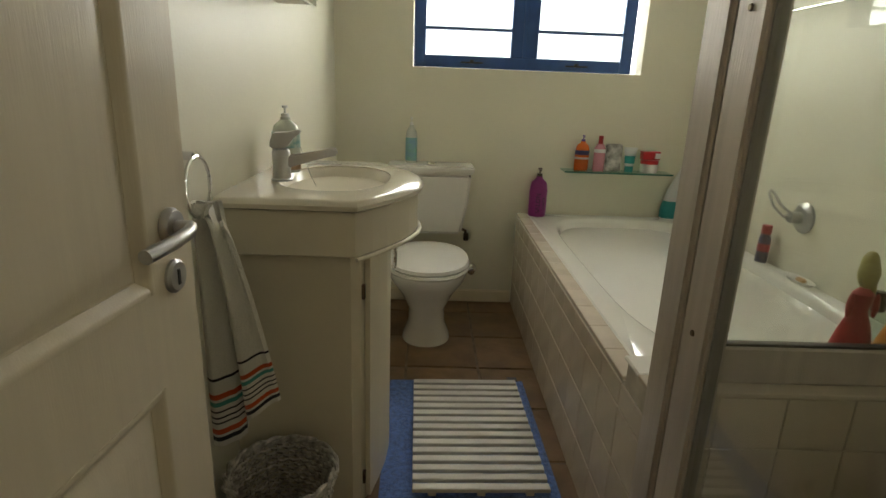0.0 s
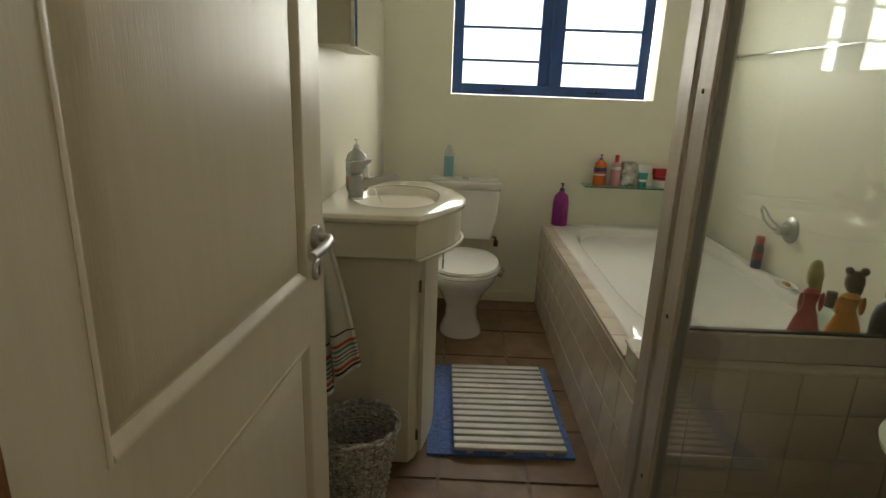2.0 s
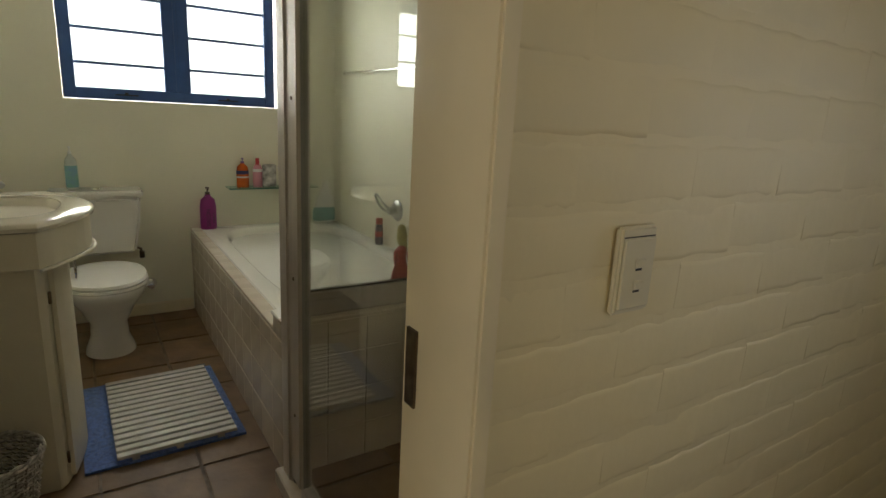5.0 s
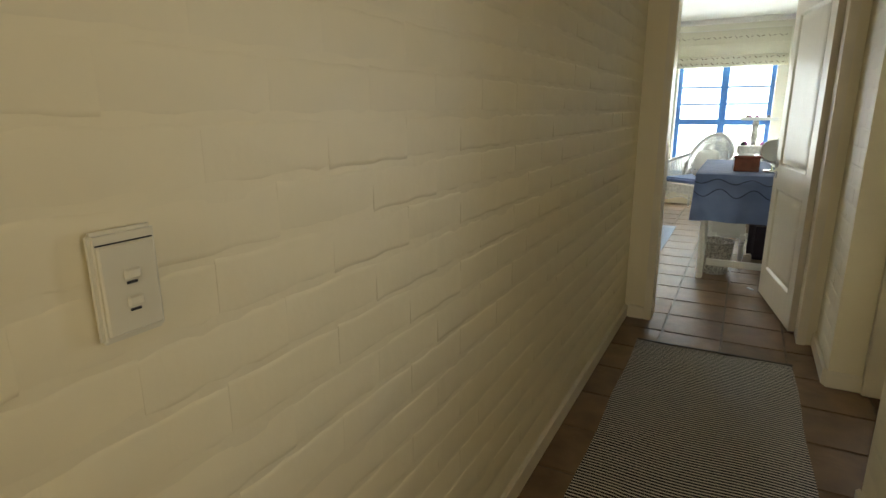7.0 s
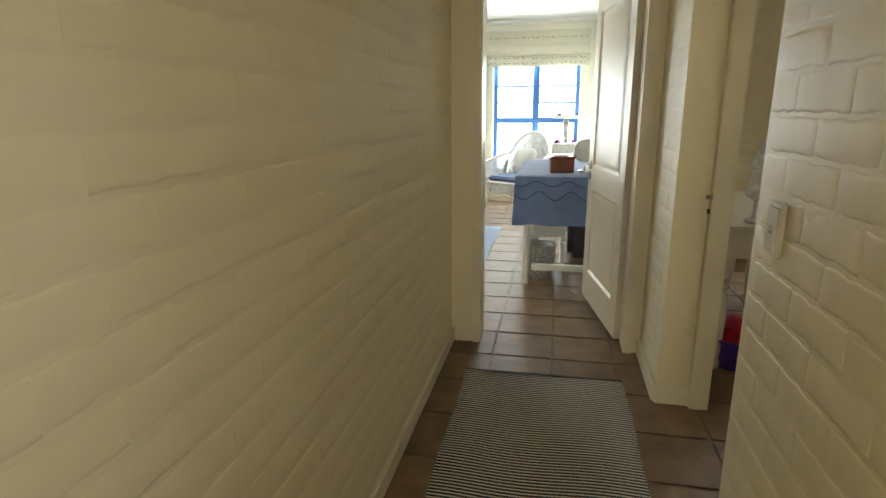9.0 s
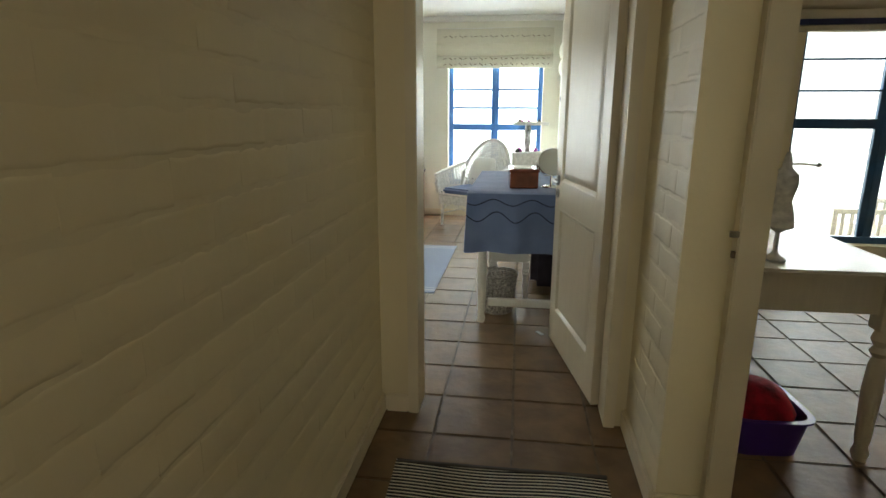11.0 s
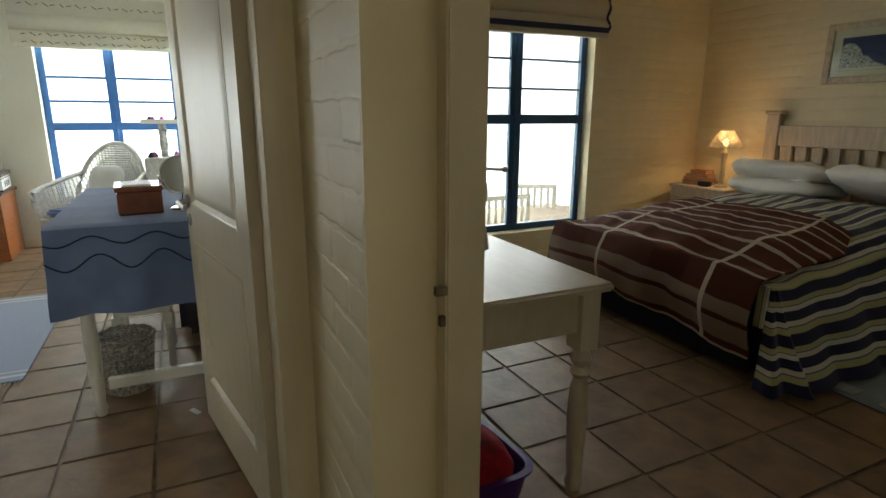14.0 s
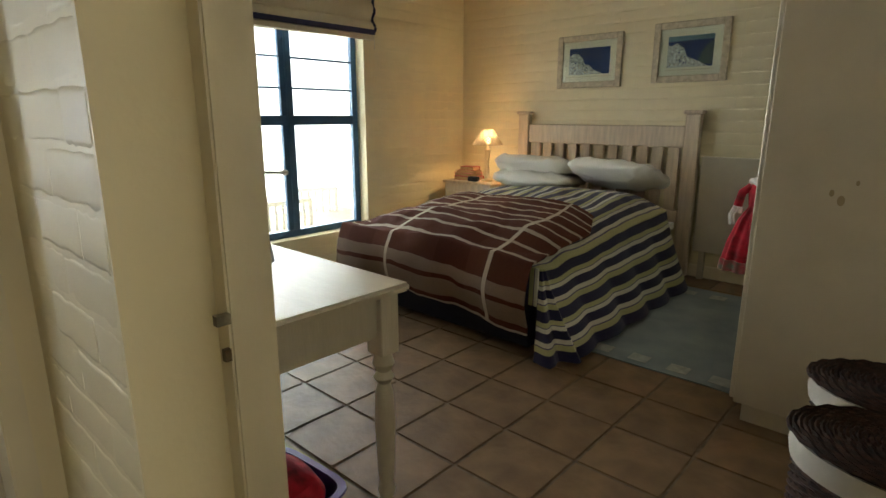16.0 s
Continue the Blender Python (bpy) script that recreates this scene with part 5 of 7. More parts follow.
for q in (-0.12, -0.05, 0.02):
    part("label_print", B((q, -0.3180, 0.035, q + 0.045, -0.3168, 0.085)), M_BLACK, cs, "black printed square")
fb = thing("floral_box", "floral paper box stack with a bow on the suitcase", "box", (9.60, 1.09, 0.7545), 6)
part("lower_box", B((-0.14, -0.20, 0, 0.14, 0.20, 0.105), bev=0.003), M_HEART, fb)
part("upper_box", B((-0.13, -0.19, 0.1052, 0.13, 0.21, 0.205), bev=0.003), M_HEART, fb)
part("bow", join(*[tube([(0, k * 0.02, 0.222), (0.03, k * 0.06, 0.285), (-0.02, k * 0.10, 0.262), (-0.02, k * 0.05, 0.225)], 0.020, 8) for k in (-1, 1)]), M_HEART, fb, "floral ribbon bow", True)
part("lid_band", B((-0.132, -0.194, 0.170, 0.132, 0.214, 0.186)), M_DKWOOD, fb, "dark ribbon band")
hb = thing("handbag", "dark handbag with a loop handle on a white box", "handbag", (9.60, 1.585, 0.596))
hb.scale = (1.15, 0.95, 1.3)
part("box_base", lathe([(0, 0), (0.13, 0), (0.13, 0.13), (0, 0.13)], seg=24), M_LABELW, hb)
part("bag", loft([oval_ring(0, 0, 0.12, 0.16, 0.131, 20, 3), oval_ring(0, 0, 0.11, 0.15, 0.19, 20, 3), oval_ring(0, 0, 0.04, 0.08, 0.22, 20, 3)]), M_BLACK, hb, smooth=True)
part("loop", tube([(0, 0.075 * math.cos(a * math.pi / 10), 0.20 + 0.09 * math.sin(a * math.pi / 10)) for a in range(11)], 0.009, 8), M_BLACK, hb, smooth=True)


def wicker_chair():
    c = thing("wicker_chair", "white wicker armchair with a blue seat cushion", "chair", (9.32, 0.14, 0.0), -32)
    c.scale = (1.12, 1.12, 1.02)
    # faces -x; width along y
    for x in (-0.26, 0.22):
        for y in (-0.26, 0.26):
            part("leg", tube([(x, y, 0.002), (x * 0.98, y * 0.97, 0.20), (x, y, 0.40)], 0.014, 8), M_WICKERW, c, smooth=True)
    rods = [tube([(-0.28, -0.28, 0.36), (-0.28, 0.28, 0.36)], 0.012, 6), tube([(0.24, -0.28, 0.36), (0.24, 0.28, 0.36)], 0.012, 6)]
    for y in (-0.28, 0.28):
        rods.append(tube([(-0.28, y, 0.36), (0.24, y, 0.36)], 0.012, 6))
        rods.append(tube([(-0.26, y, 0.16), (-0.1, y * 0.98, 0.24), (0.2, y, 0.16)], 0.007, 6))
    rods.append(tube([(-0.27, -0.26, 0.14), (-0.27, 0, 0.22), (-0.27, 0.26, 0.14)], 0.007, 6))
    part("seat_frame", join(*rods), M_WICKERW, c, smooth=True)
    ap = [tube([(-0.285, -0.28 + i * 0.56 / 28, 0.25 + 0.02 * math.cos(i)), (-0.285, -0.28 + i * 0.56 / 28, 0.37)], 0.005, 5) for i in range(29)]
    ap += [tube([(-0.285, -0.27 + i * 0.02, 0.26), (-0.285, -0.27 + i * 0.02, 0.365)], 0.006, 5) for i in range(28)]
    part("seat_skirt", join(*ap), M_WICKERW, c)

    def arc(a, r, z0):
        # outline of the back: a runs 0..pi from one arm to the other
        return (0.10 + 0.17 * math.sin(a) + 0.02, 0.30 * r * math.cos(a), z0 + 0.56 * r * math.sin(a) ** 0.8)
    part("back_hoop", tube([arc(math.pi * i / 24, 1.0, 0.40) for i in range(25)], 0.020, 8), M_WICKERW, c, "braided hoop", True)
    part("inner_hoop", tube([arc(math.pi * i / 24, 0.80, 0.40) for i in range(25)], 0.012, 8), M_WICKERW, c, "", True)
    spokes = []
    for i in range(1, 34):
        a = math.pi * i / 34
        p = arc(a, 1.0, 0.40)
        spokes.append(tube([(0.22, 0.20 * math.cos(a), 0.38), ((0.22 + p[0]) / 2 + 0.01, (0.20 * math.cos(a) + p[1]) / 2, (0.38 + p[2]) / 2), p], 0.0085, 5))
    for k in range(26):
        z = 0.42 + k * 0.0205
        hw = 0.285 * math.sqrt(max(0.02, 1 - ((z - 0.40) / 0.56) ** 2))
        xb = 0.12 + 0.17 * min(1, (z - 0.36) / 0.4)
        spokes.append(tube([(xb, -hw, z), (0.262, -hw * 0.5, z), (0.268, 0, z), (0.262, hw * 0.5, z), (xb, hw, z)], 0.0085, 5))
    part("back_weave", join(*spokes), M_WICKERW, c, smooth=True)
    for s in (-1, 1):
        part("armrest", tube([(0.20, 0.28 * s, 0.70), (0.05, 0.33 * s, 0.66), (-0.15, 0.345 * s, 0.61), (-0.28, 0.33 * s, 0.58), (-0.29, 0.31 * s, 0.50), (-0.28, 0.29 * s, 0.38)], 0.020, 8), M_WICKERW, c, smooth=True)
        part("arm_weave", join(*[tube([(-0.26 + i * 0.045, 0.335 * s, 0.59 + 0.01 * i), (-0.26 + i * 0.045, 0.285 * s, 0.37)], 0.005, 5) for i in range(11)], *[tube([(-0.27, (0.29 + 0.045 * k / 17) * s, 0.38 + k * 0.0118), (0.22, (0.29 + 0.045 * k / 17) * s, 0.39 + k * 0.016)], 0.0065, 5) for k in range(18)]), M_WICKERW, c)
    cu = thing("seat_cushion", "blue cotton seat cushion on the wicker chair", "cushion", (9.30, 0.14, 0.384), -32)
    cu.scale = (1.1, 1.1, 1.0)
    part("cushion", B((-0.27, -0.26, 0, 0.23, 0.26, 0.065), bev=0.022, seg=3), M_BLUECLOTH, cu, smooth=True)
    pl = thing("scatter_cushion", "white embroidered scatter cushion leaning on the chair back", "cushion")
    rings = [oval_ring(0, 0, 0.03 + 0.15 * math.sin(math.pi * (0.08 + 0.84 * k / 8)) ** 0.5, 0.02 + 0.15 * math.sin(math.pi * (0.08 + 0.84 * k / 8)) ** 0.5, -0.055 + 0.11 * k / 8, 24, 4) for k in range(9)]
    part("cushion", loft(rings), M_SHEET, pl, smooth=True)
    for k in range(5):
        part("embroidery", rotate(lathe([(0, 0), (0.008, 0), (0.006, 0.003), (0, 0.004)], seg=8), Matrix.Translation((-0.10 + 0.0 * k, -0.09 + 0.045 * k, 0.052))), M_DGREY, pl)
    pl.matrix_basis = pose(9.42, 0.08, 0.615, 0, 0, -32) @ pose(0, 0, 0, 0, -72, 0)


wicker_chair()


def roman_blind(name, label, axis, face, a0, a1, z0, z1, out, m, edge=None):
    """A raised blind: a flat upper drop and stacked folds below."""
    b = thing(name, label, "blind")

    def f(u, v):
        a = a0 + (a1 - a0) * u
        z = z0 + (z1 - z0) * v
        fold = 0.012 + 0.035 * (abs(math.sin(v * 3.2 * math.pi)) ** 0.6 if v < 0.62 else 0.15)
        p = face + out * (fold + 0.002 * math.sin(u * 13))
        return (a, p, z + 0.004 * math.sin(u * 7)) if axis == "x" else (p, a, z + 0.004 * math.sin(u * 7))
    part("fabric", sheet(24, 48, f, 0.004, lambda u, v: (u * abs(a1 - a0), v * (z1 - z0))), m, b, smooth=True)
    lo, hi = sorted((face + out * 0.001, face + out * 0.012))
    part("headrail", B((a0, lo, z1 - 0.03, a1, hi, z1 + 0.01) if axis == "x" else (lo, a0, z1 - 0.03, hi, a1, z1 + 0.01)), M_WHITE, b)
    if edge:
        lo, hi = sorted((face + out * 0.02, face + out * 0.062))
        part("border", B((lo, a0 - 0.002, z0 + edge[0], hi, a1 + 0.002, z0 + edge[1])), M_NAVYP, b, "dark purple border band")
    return b


M_BLINDCLOTH = striped("cream blind cloth", 1, 5.0, [(0.0, (0.70, 0.67, 0.54)), (0.9, (0.70, 0.67, 0.54))], 0.9, 0.2)
M_SPRIG = mat("brown embroidery", (0.20, 0.15, 0.09), 0.9)


def sprigs(blind, axis, face, a0, a1, out, rows):
    """Rows of small embroidered twigs on a blind, alternately tilted."""
    for z, depth in rows:
        bms = []
        n = int((a1 - a0) / 0.062)
        for i in range(n):
            a = a0 + 0.03 + i * 0.062
            dz = 0.014 if i % 2 else -0.014
            ln = 0.020 if i % 3 else 0.012
            p0 = (a - ln, z - dz) if i % 2 else (a - ln * 0.5, z - dz * 0.3)
            p1 = (a + ln, z + dz) if i % 2 else (a + ln * 1.4, z + dz * 0.3)
            q = face + out * depth
            bms.append(tube([(p0[0], q, p0[1]), (p1[0], q, p1[1])] if axis == "x" else [(q, p0[0], p0[1]), (q, p1[0], p1[1])], 0.0038, 5))
        part("embroidery", join(*bms), M_SPRIG, blind, "brown embroidered twigs")["kind"] = "stuff"



rb_ = roman_blind("roman_blind", "cream roman blind with embroidered rows, half raised", "y", RX1 - 0.001, -0.70, 0.70, 1.83, 2.28, -1, M_BLINDCLOTH)
sprigs(rb_, "y", RX1 - 0.001, -0.68, 0.68, -1, ((1.868, 0.052), (1.935, 0.052), (2.19, 0.026)))
roman_blind("roman_blind", "cream roman blind on the side window", "x", RY0 + 0.001, 8.30, 9.50, 1.70, 2.28, 1, M_BLINDCLOTH)
rb_ = roman_blind("roman_blind", "cream roman blind beside the dresser", "y", RX1 - 0.001, 1.68, 2.9, 1.83, 2.28, -1, M_BLINDCLOTH)
sprigs(rb_, "y", RX1 - 0.001, 1.70, 2.88, -1, ((1.868, 0.052), (1.935, 0.052), (2.19, 0.026)))
M_BLINDG = striped("plain cream blind cloth", 1, 5.0, [(0.0, (0.66, 0.60, 0.46)), (0.9, (0.66, 0.6, 0.46))], 0.9, 0.2)
roman_blind("roman_blind", "cream roman blind with a dark border, raised", "y", GX1 - 0.001, -3.87, -2.30, 1.87, 2.36, -1, M_BLINDG, edge=(0.042, 0.082))

gb = bpy.data.objects["roman_blind.003"]
part("side_border", tube([(GX1 - 0.045 - 0.012 * math.sin(i * 0.9), -3.875 - 0.010 * math.sin(i * 0.7), 1.93 + i * 0.018) for i in range(20)], 0.012, 8), M_NAVYP, gb, "dark purple side binding", True)
part("hem_bar", B((GX1 - 0.058, -3.872, 1.868, GX1 - 0.030, -2.298, 1.904), bev=0.004), M_BLINDG, gb)
part("cord", tube([(GX1 - 0.02, -3.90, 2.34), (GX1 - 0.018, -3.903, 2.05), (GX1 - 0.02, -3.90, 1.80)], 0.002, 5), M_LABELW, gb, "thin white cord")
rug = thing("cotton_rug", "pale blue cotton rug with white end stripes", "rug")
M_RUGB = striped("pale blue rug weave", 0, 1.5, [(0.0, (0.27, 0.32, 0.44)), (0.03, (0.55, 0.56, 0.56)), (0.045, (0.27, 0.32, 0.44)), (0.07, (0.55, 0.56, 0.56)), (0.078, (0.27, 0.32, 0.44)), (0.92, (0.55, 0.56, 0.56)), (0.935, (0.27, 0.32, 0.44)), (0.96, (0.55, 0.56, 0.56)), (0.975, (0.27, 0.32, 0.44))], 0.95, 0.5)
part("weave", sheet(30, 20, lambda u, v: (6.62 + 1.50 * u, 0.24 + 0.95 * v, 0.009 + 0.001 * math.sin(9 * u + 5 * v)), 0.006, lambda u, v: (u * 1.499, v)), M_RUGB, rug, smooth=True)
for xx, s in ((6.62, -1), (8.12, 1)):
    part("fringe", join(*[tube([(xx, 0.25 + i * 0.0187, 0.006), (xx + s * 0.02, 0.252 + i * 0.0187, 0.005), (xx + s * 0.045, 0.247 + i * 0.0187, 0.004)], 0.0022, 4) for i in range(50)]), M_LINING, rug, "white fringe")

rack = thing("jewellery_stand", "white two-tier jewellery stand crowded with trinkets", "stand", (9.38, -0.46, 0.0))
part("cabinet", B((-0.16, -0.22, 0.002, 0.16, 0.20, 0.86), bev=0.01), M_WICKERW, rack)
part("column", lathe([(0, 0), (0.035, 0), (0.028, 0.05), (0.04, 0.10), (0.03, 0.18), (0.04, 0.24), (0.03, 0.30), (0, 0.30)], (0, 0.03, 0.861), 14), M_HEART, rack, "beaded column", True)
part("tray", B((-0.17, -0.20, 1.162, 0.14, 0.20, 1.178), (-0.17, -0.20, 1.178, -0.162, 0.20, 1.20), bev=0.003), M_WHITE, rack)
random.seed(4)
for i in range(9):
    x, y = random.uniform(-0.10, 0.10), random.uniform(-0.12, 0.15)
    z = 1.179 if i < 5 else 0.861
    if z < 1 and abs(y - 0.03) < 0.06:
        y += 0.1
    tr_ = thing("trinket", "small dark trinket on the jewellery stand", "trinket", (9.38 + x, -0.46 + y, z), group="trinkets on the stand")
    part("trinket", lathe([(0, 0), (0.022, 0), (0.03, 0.015), (0.018, 0.03), (0.008, 0.045), (0, 0.05)], seg=10), random.choice([M_DKWOOD, M_NAVYP, M_PURPLE, M_BLACK]), tr_, smooth=True)
hat = thing("sun_hat", "dark sun hat hanging on the bedroom wall", "hat", (8.2, RY0 + 0.001, 1.50))
part("hook", tube([(0, 0, 0.02), (0, 0.03, 0.02), (0, 0.035, 0.04)], 0.004, 6), M_BRASS, hat)
part("crown", loft([oval_ring(0, 0.05, 0.06, 0.035, -0.16, 16), oval_ring(0, 0.06, 0.09, 0.045, -0.08, 16), oval_ring(0, 0.05, 0.06, 0.035, -0.01, 16), oval_ring(0, 0.03, 0.015, 0.01, 0.02, 16)]), M_BLACK, hat, smooth=True)
pb2 = thing("plastic_bag", "white plastic bag standing by the chest", "bag", (8.75, 1.33, 0.0))
part("bag", loft([oval_ring(0, 0, 0.14, 0.12, 0.003, 20, 3), oval_ring(0, 0, 0.18, 0.15, 0.10, 20, 2.6), oval_ring(0.01, 0, 0.15, 0.12, 0.26, 20, 2.2), oval_ring(0.02, 0.01, 0.05, 0.04, 0.36, 20, 2)]), M_SHEET, pb2, smooth=True)
paper = thing("paper_scrap", "small white paper scrap on the tiles", "paper", (5.96, -0.50, 0.001), 30)
part("paper", B((-0.03, -0.012, 0, 0.03, 0.012, 0.006), bev=0.002), M_LABELW, paper)
so = thing("stool", "white painted stool tucked under the dressing table", "stool")
part("seat", B((6.45, -0.44, 0.425, 6.85, -0.17, 0.455), bev=0.006), M_WHITE, so)
part("apron", B((6.475, -0.425, 0.30, 6.825, -0.185, 0.4245)), M_WHITE, so)
for x in (6.495, 6.805):
    for y in (-0.415, -0.195):
        turned_leg(x, y, 0.2999, 0.022, 0.05, material=M_WHITE, parent=so)
bk = thing("storage_bag", "dark purple bag stored under the dressing table", "bag", (7.02, -0.60, 0.0))
part("bag", B((-0.16, -0.14, 0.003, 0.16, 0.14, 0.36), bev=0.05, seg=3), mat("dark plum fabric", (0.045, 0.035, 0.05), 0.9, 0.2, 10), bk, smooth=True)

# ---- guest bedroom ----


def console_table():
    t = thing("console_table", "cream painted table with turned legs", "table")
    x0, x1, y0, y1, h = 4.80, 6.05, -1.725, -1.125, 0.752
    part("tabletop", B((x0, y0, h - 0.028, x1, y1, h), bev=0.010, seg=3), M_CREAMFURN, t, smooth=True)
    part("apron", B((x0 + 0.05, y0 + 0.05, h - 0.165, x1 - 0.05, y1 - 0.01, h - 0.0285)), M_CREAMFURN, t)
    for x in (x0 + 0.065, x1 - 0.065):
        for y in (y0 + 0.065, y1 - 0.04):
            turned_leg(x, y, h - 0.0287, 0.036, 0.20, material=M_CREAMFURN, parent=t)


console_table()


def wrinkle(x, y, z=0.0):
    """Soft noise for folds in cloth."""
    return vnoise.noise(Vector((x, y, z)))


def bed():
    x0, x1, yh, yf = 5.14, 6.62, -5.0, -2.98
    b = thing("bed", "double bed with a limewashed slatted headboard", "bed")
    for x in (5.115, 6.64):
        part("post", B((x - 0.055, -5.075, 0.002, x + 0.055, -5.015, 1.262), bev=0.006), M_PINKWOOD, b)
        part("post_cap", B((x - 0.072, -5.085, 1.2625, x + 0.072, -5.0, 1.290), bev=0.008), M_PINKWOOD, b)
    part("top_rail", B((5.171, -5.07, 1.010, 6.584, -5.025, 1.175), bev=0.006), M_PINKWOOD, b)
    part("low_rail", B((5.171, -5.07, 0.42, 6.584, -5.025, 0.52), bev=0.006), M_PINKWOOD, b)
    for i in range(11):
        x = 5.171 + 0.075 + i * (1.413 - 0.15) / 10
        part("slat", B((x - 0.043, -5.062, 0.5205, x + 0.043, -5.033, 1.0095), bev=0.003), M_PINKWOOD, b)
    part("base", B((x0 + 0.02, yh + 0.02, 0.03, x1 - 0.02, yf + 0.03, 0.30), bev=0.01), M_NAVY, b, "navy fabric base")
    part("mattress", B((x0, yh, 0.301, x1, yf, 0.55), bev=0.10, seg=4), M_SHEET, b, smooth=True)
    def lift(y):
        """How much higher the bedding lies towards the head."""
        return 0.09 * min(1.0, max(0.0, (-3.45 - y) / 1.0))

    def crown(x, y, reach=0.42, depth=0.085):
        """How far the soft bedding sinks towards the foot and the sides of the bed."""
        a = max(0.0, 1 - max(0.0, yf + 0.03 - y) / reach)
        b = max(0.0, 1 - max(0.0, min(x - x0, x1 - x) + 0.02) / (reach * 0.7))
        return depth * min(1.0, a * a + 0.75 * b * b)

    # quilt
    q = thing("quilt", "navy, white and green striped quilt over the bed", "quilt")
    W = x1 - x0

    def drape(s, wdt, drop0, drop1):
        """Across the bed: s in metres from one hem; returns x offset and z."""
        if s < drop0:
            k = 1 - s / drop0
            return -0.03 - 0.20 * k ** 1.3, -(drop0 - s) * 0.95, k
        if s > drop0 + wdt:
            k = (s - drop0 - wdt) / drop1
            return wdt + 0.03 + 0.05 * k, -(s - drop0 - wdt), k
        return s - drop0, 0.0, 0.0

    def f(u, v):
        s = u * (W + 0.56 + 0.40)
        x, z, k = drape(s, W, 0.56, 0.40)
        y = -4.62 + (yf - 0.02 + 4.62) * min(1, v / 0.8)
        turn = max(0, v - 0.8) / 0.2
        bulge = 0.03 * math.sin(math.pi * min(1, max(0, (s - 0.56) / W)))
        wav = 0.035 * math.sin(y * 9 + 1.0) * k
        zz = 0.572 + 0.012 * wrinkle(s * 5, y * 6, 9) * (1 - k) + z + bulge + 0.008 * math.sin(x * 11 + y * 6) * (1 - k)
        zz += (lift(y) - crown(x0 + min(max(x, 0), W), y)) * (1 - k)
        zz = max(0.022 + 0.02 * math.sin(y * 7 + 6 * turn) ** 2, zz)
        if k == 0:
            return (x0 + x, y + 0.06 * turn, zz)
        side = -1 if s < 0.56 else 1
        if not turn:
            return (x0 + x + side * abs(wav), y, zz)
        # the corner swings round the foot in soft folds
        a = radians(62) * turn
        r = abs(x if side < 0 else x - W) + abs(wav) + 0.035 * k * math.sin(11 * turn)
        edge = x0 if side < 0 else x1
        return (edge + side * r * math.cos(a), y + r * math.sin(a), zz)
    NV, GR, WH = (0.010, 0.009, 0.050), (0.42, 0.41, 0.21), (0.60, 0.59, 0.48)
    M_Q = striped("striped quilt weave", 0, 0.235, [(0, NV), (0.26, GR), (0.40, (0.12, 0.10, 0.16)), (0.43, WH), (0.54, NV), (0.76, WH), (0.86, (0.12, 0.10, 0.16)), (0.885, GR)], 0.95, 0.3)
    part("quilt", sheet(90, 70, f, 0.012, lambda u, v: (u * 2.44, v * 1.68)), M_Q, q, smooth=True)

    def ff(u, v):
        # foot drop
        x = x0 - 0.03 + (W + 0.06) * u
        d = 0.20 * v
        return (x, yf + 0.045 + 0.008 * v, 0.57 - crown(x, yf + 0.03) - d + 0.02 * math.sin(u * 3.14) * (1 - v))
    part("quilt_foot", sheet(60, 16, ff, 0.010, lambda u, v: (0.42 + u * 1.6, v * 0.35)), M_Q, q, smooth=True)
    # brown checked blanket
    bl = thing("blanket", "brown plush blanket with cream checks over the bed foot", "blanket")
    BR, CR = (0.092, 0.031, 0.018), (0.55, 0.48, 0.38)

    def g(u, v):
        cut_ = max(0.0, 0.30 - u) * max(0.0, 0.25 - v) * 1.6
        x = x0 + 0.02 - 0.05 * v + 0.9 * cut_ + u * (1.605 + 0.05 * v - 0.9 * cut_)
        yy = -3.90 - 0.06 * u + 0.7 * cut_ + v * 1.40
        lim = yf + 0.085
        over = max(0.0, yy - lim)
        side = max(0.0, x - (x1 + 0.045))
        top = 0.614 + 0.03 * math.sin(math.pi * min(1, max(0, (x - x0) / W))) + 0.007 * math.sin(x * 7 + yy * 5) * max(0, 1 - over * 6) + 0.018 * wrinkle(x * 4.5, yy * 6) + 0.006 * wrinkle(x * 15, yy * 11, 4)
        z = top + lift(yy) - crown(x, yy) - over * 0.98 - side * 0.95
        y = min(yy, lim) + over * 0.10 + 0.055 * math.sin(math.pi * min(1, over / 0.36)) + 0.03 * wrinkle(x * 5, 3 + yy * 3) * min(1, over * 5) + 0.022 * math.sin(x * 11) * min(1, over * 3)
        return (min(x, x1 + 0.045) + 0.06 * side, y, z)
    no, tan, on = (0, 0, 0), (0.36, 0.36, 0.36), (0.80, 0.80, 0.80)
    cross = [(0, no)]
    for k in range(8):
        cross += [(0.043 + 0.088 * k, on), (0.061 + 0.088 * k, no)]
    cross += [(0.79, tan), (0.84, no), (0.86, tan), (0.93, no), (0.955, on), (0.97, no)]
    M_BL = striped("brown checked plush", 0, 0.80, [(0, BR), (0.30, CR), (0.335, BR), (0.50, (0.075, 0.020, 0.011)), (0.80, BR)], 1.0, 0.8, axis2=1, period2=1.45, stops2=cross)
    M_BL.node_tree.nodes["Principled BSDF"].inputs["Sheen Weight"].default_value = 0
    M_BL.node_tree.nodes["Principled BSDF"].inputs["Specular IOR Level"].default_value = 0.15
    part("blanket", sheet(80, 80, g, 0.012, lambda u, v: (u * 1.66, v * 1.40)), M_BL, bl, smooth=True)
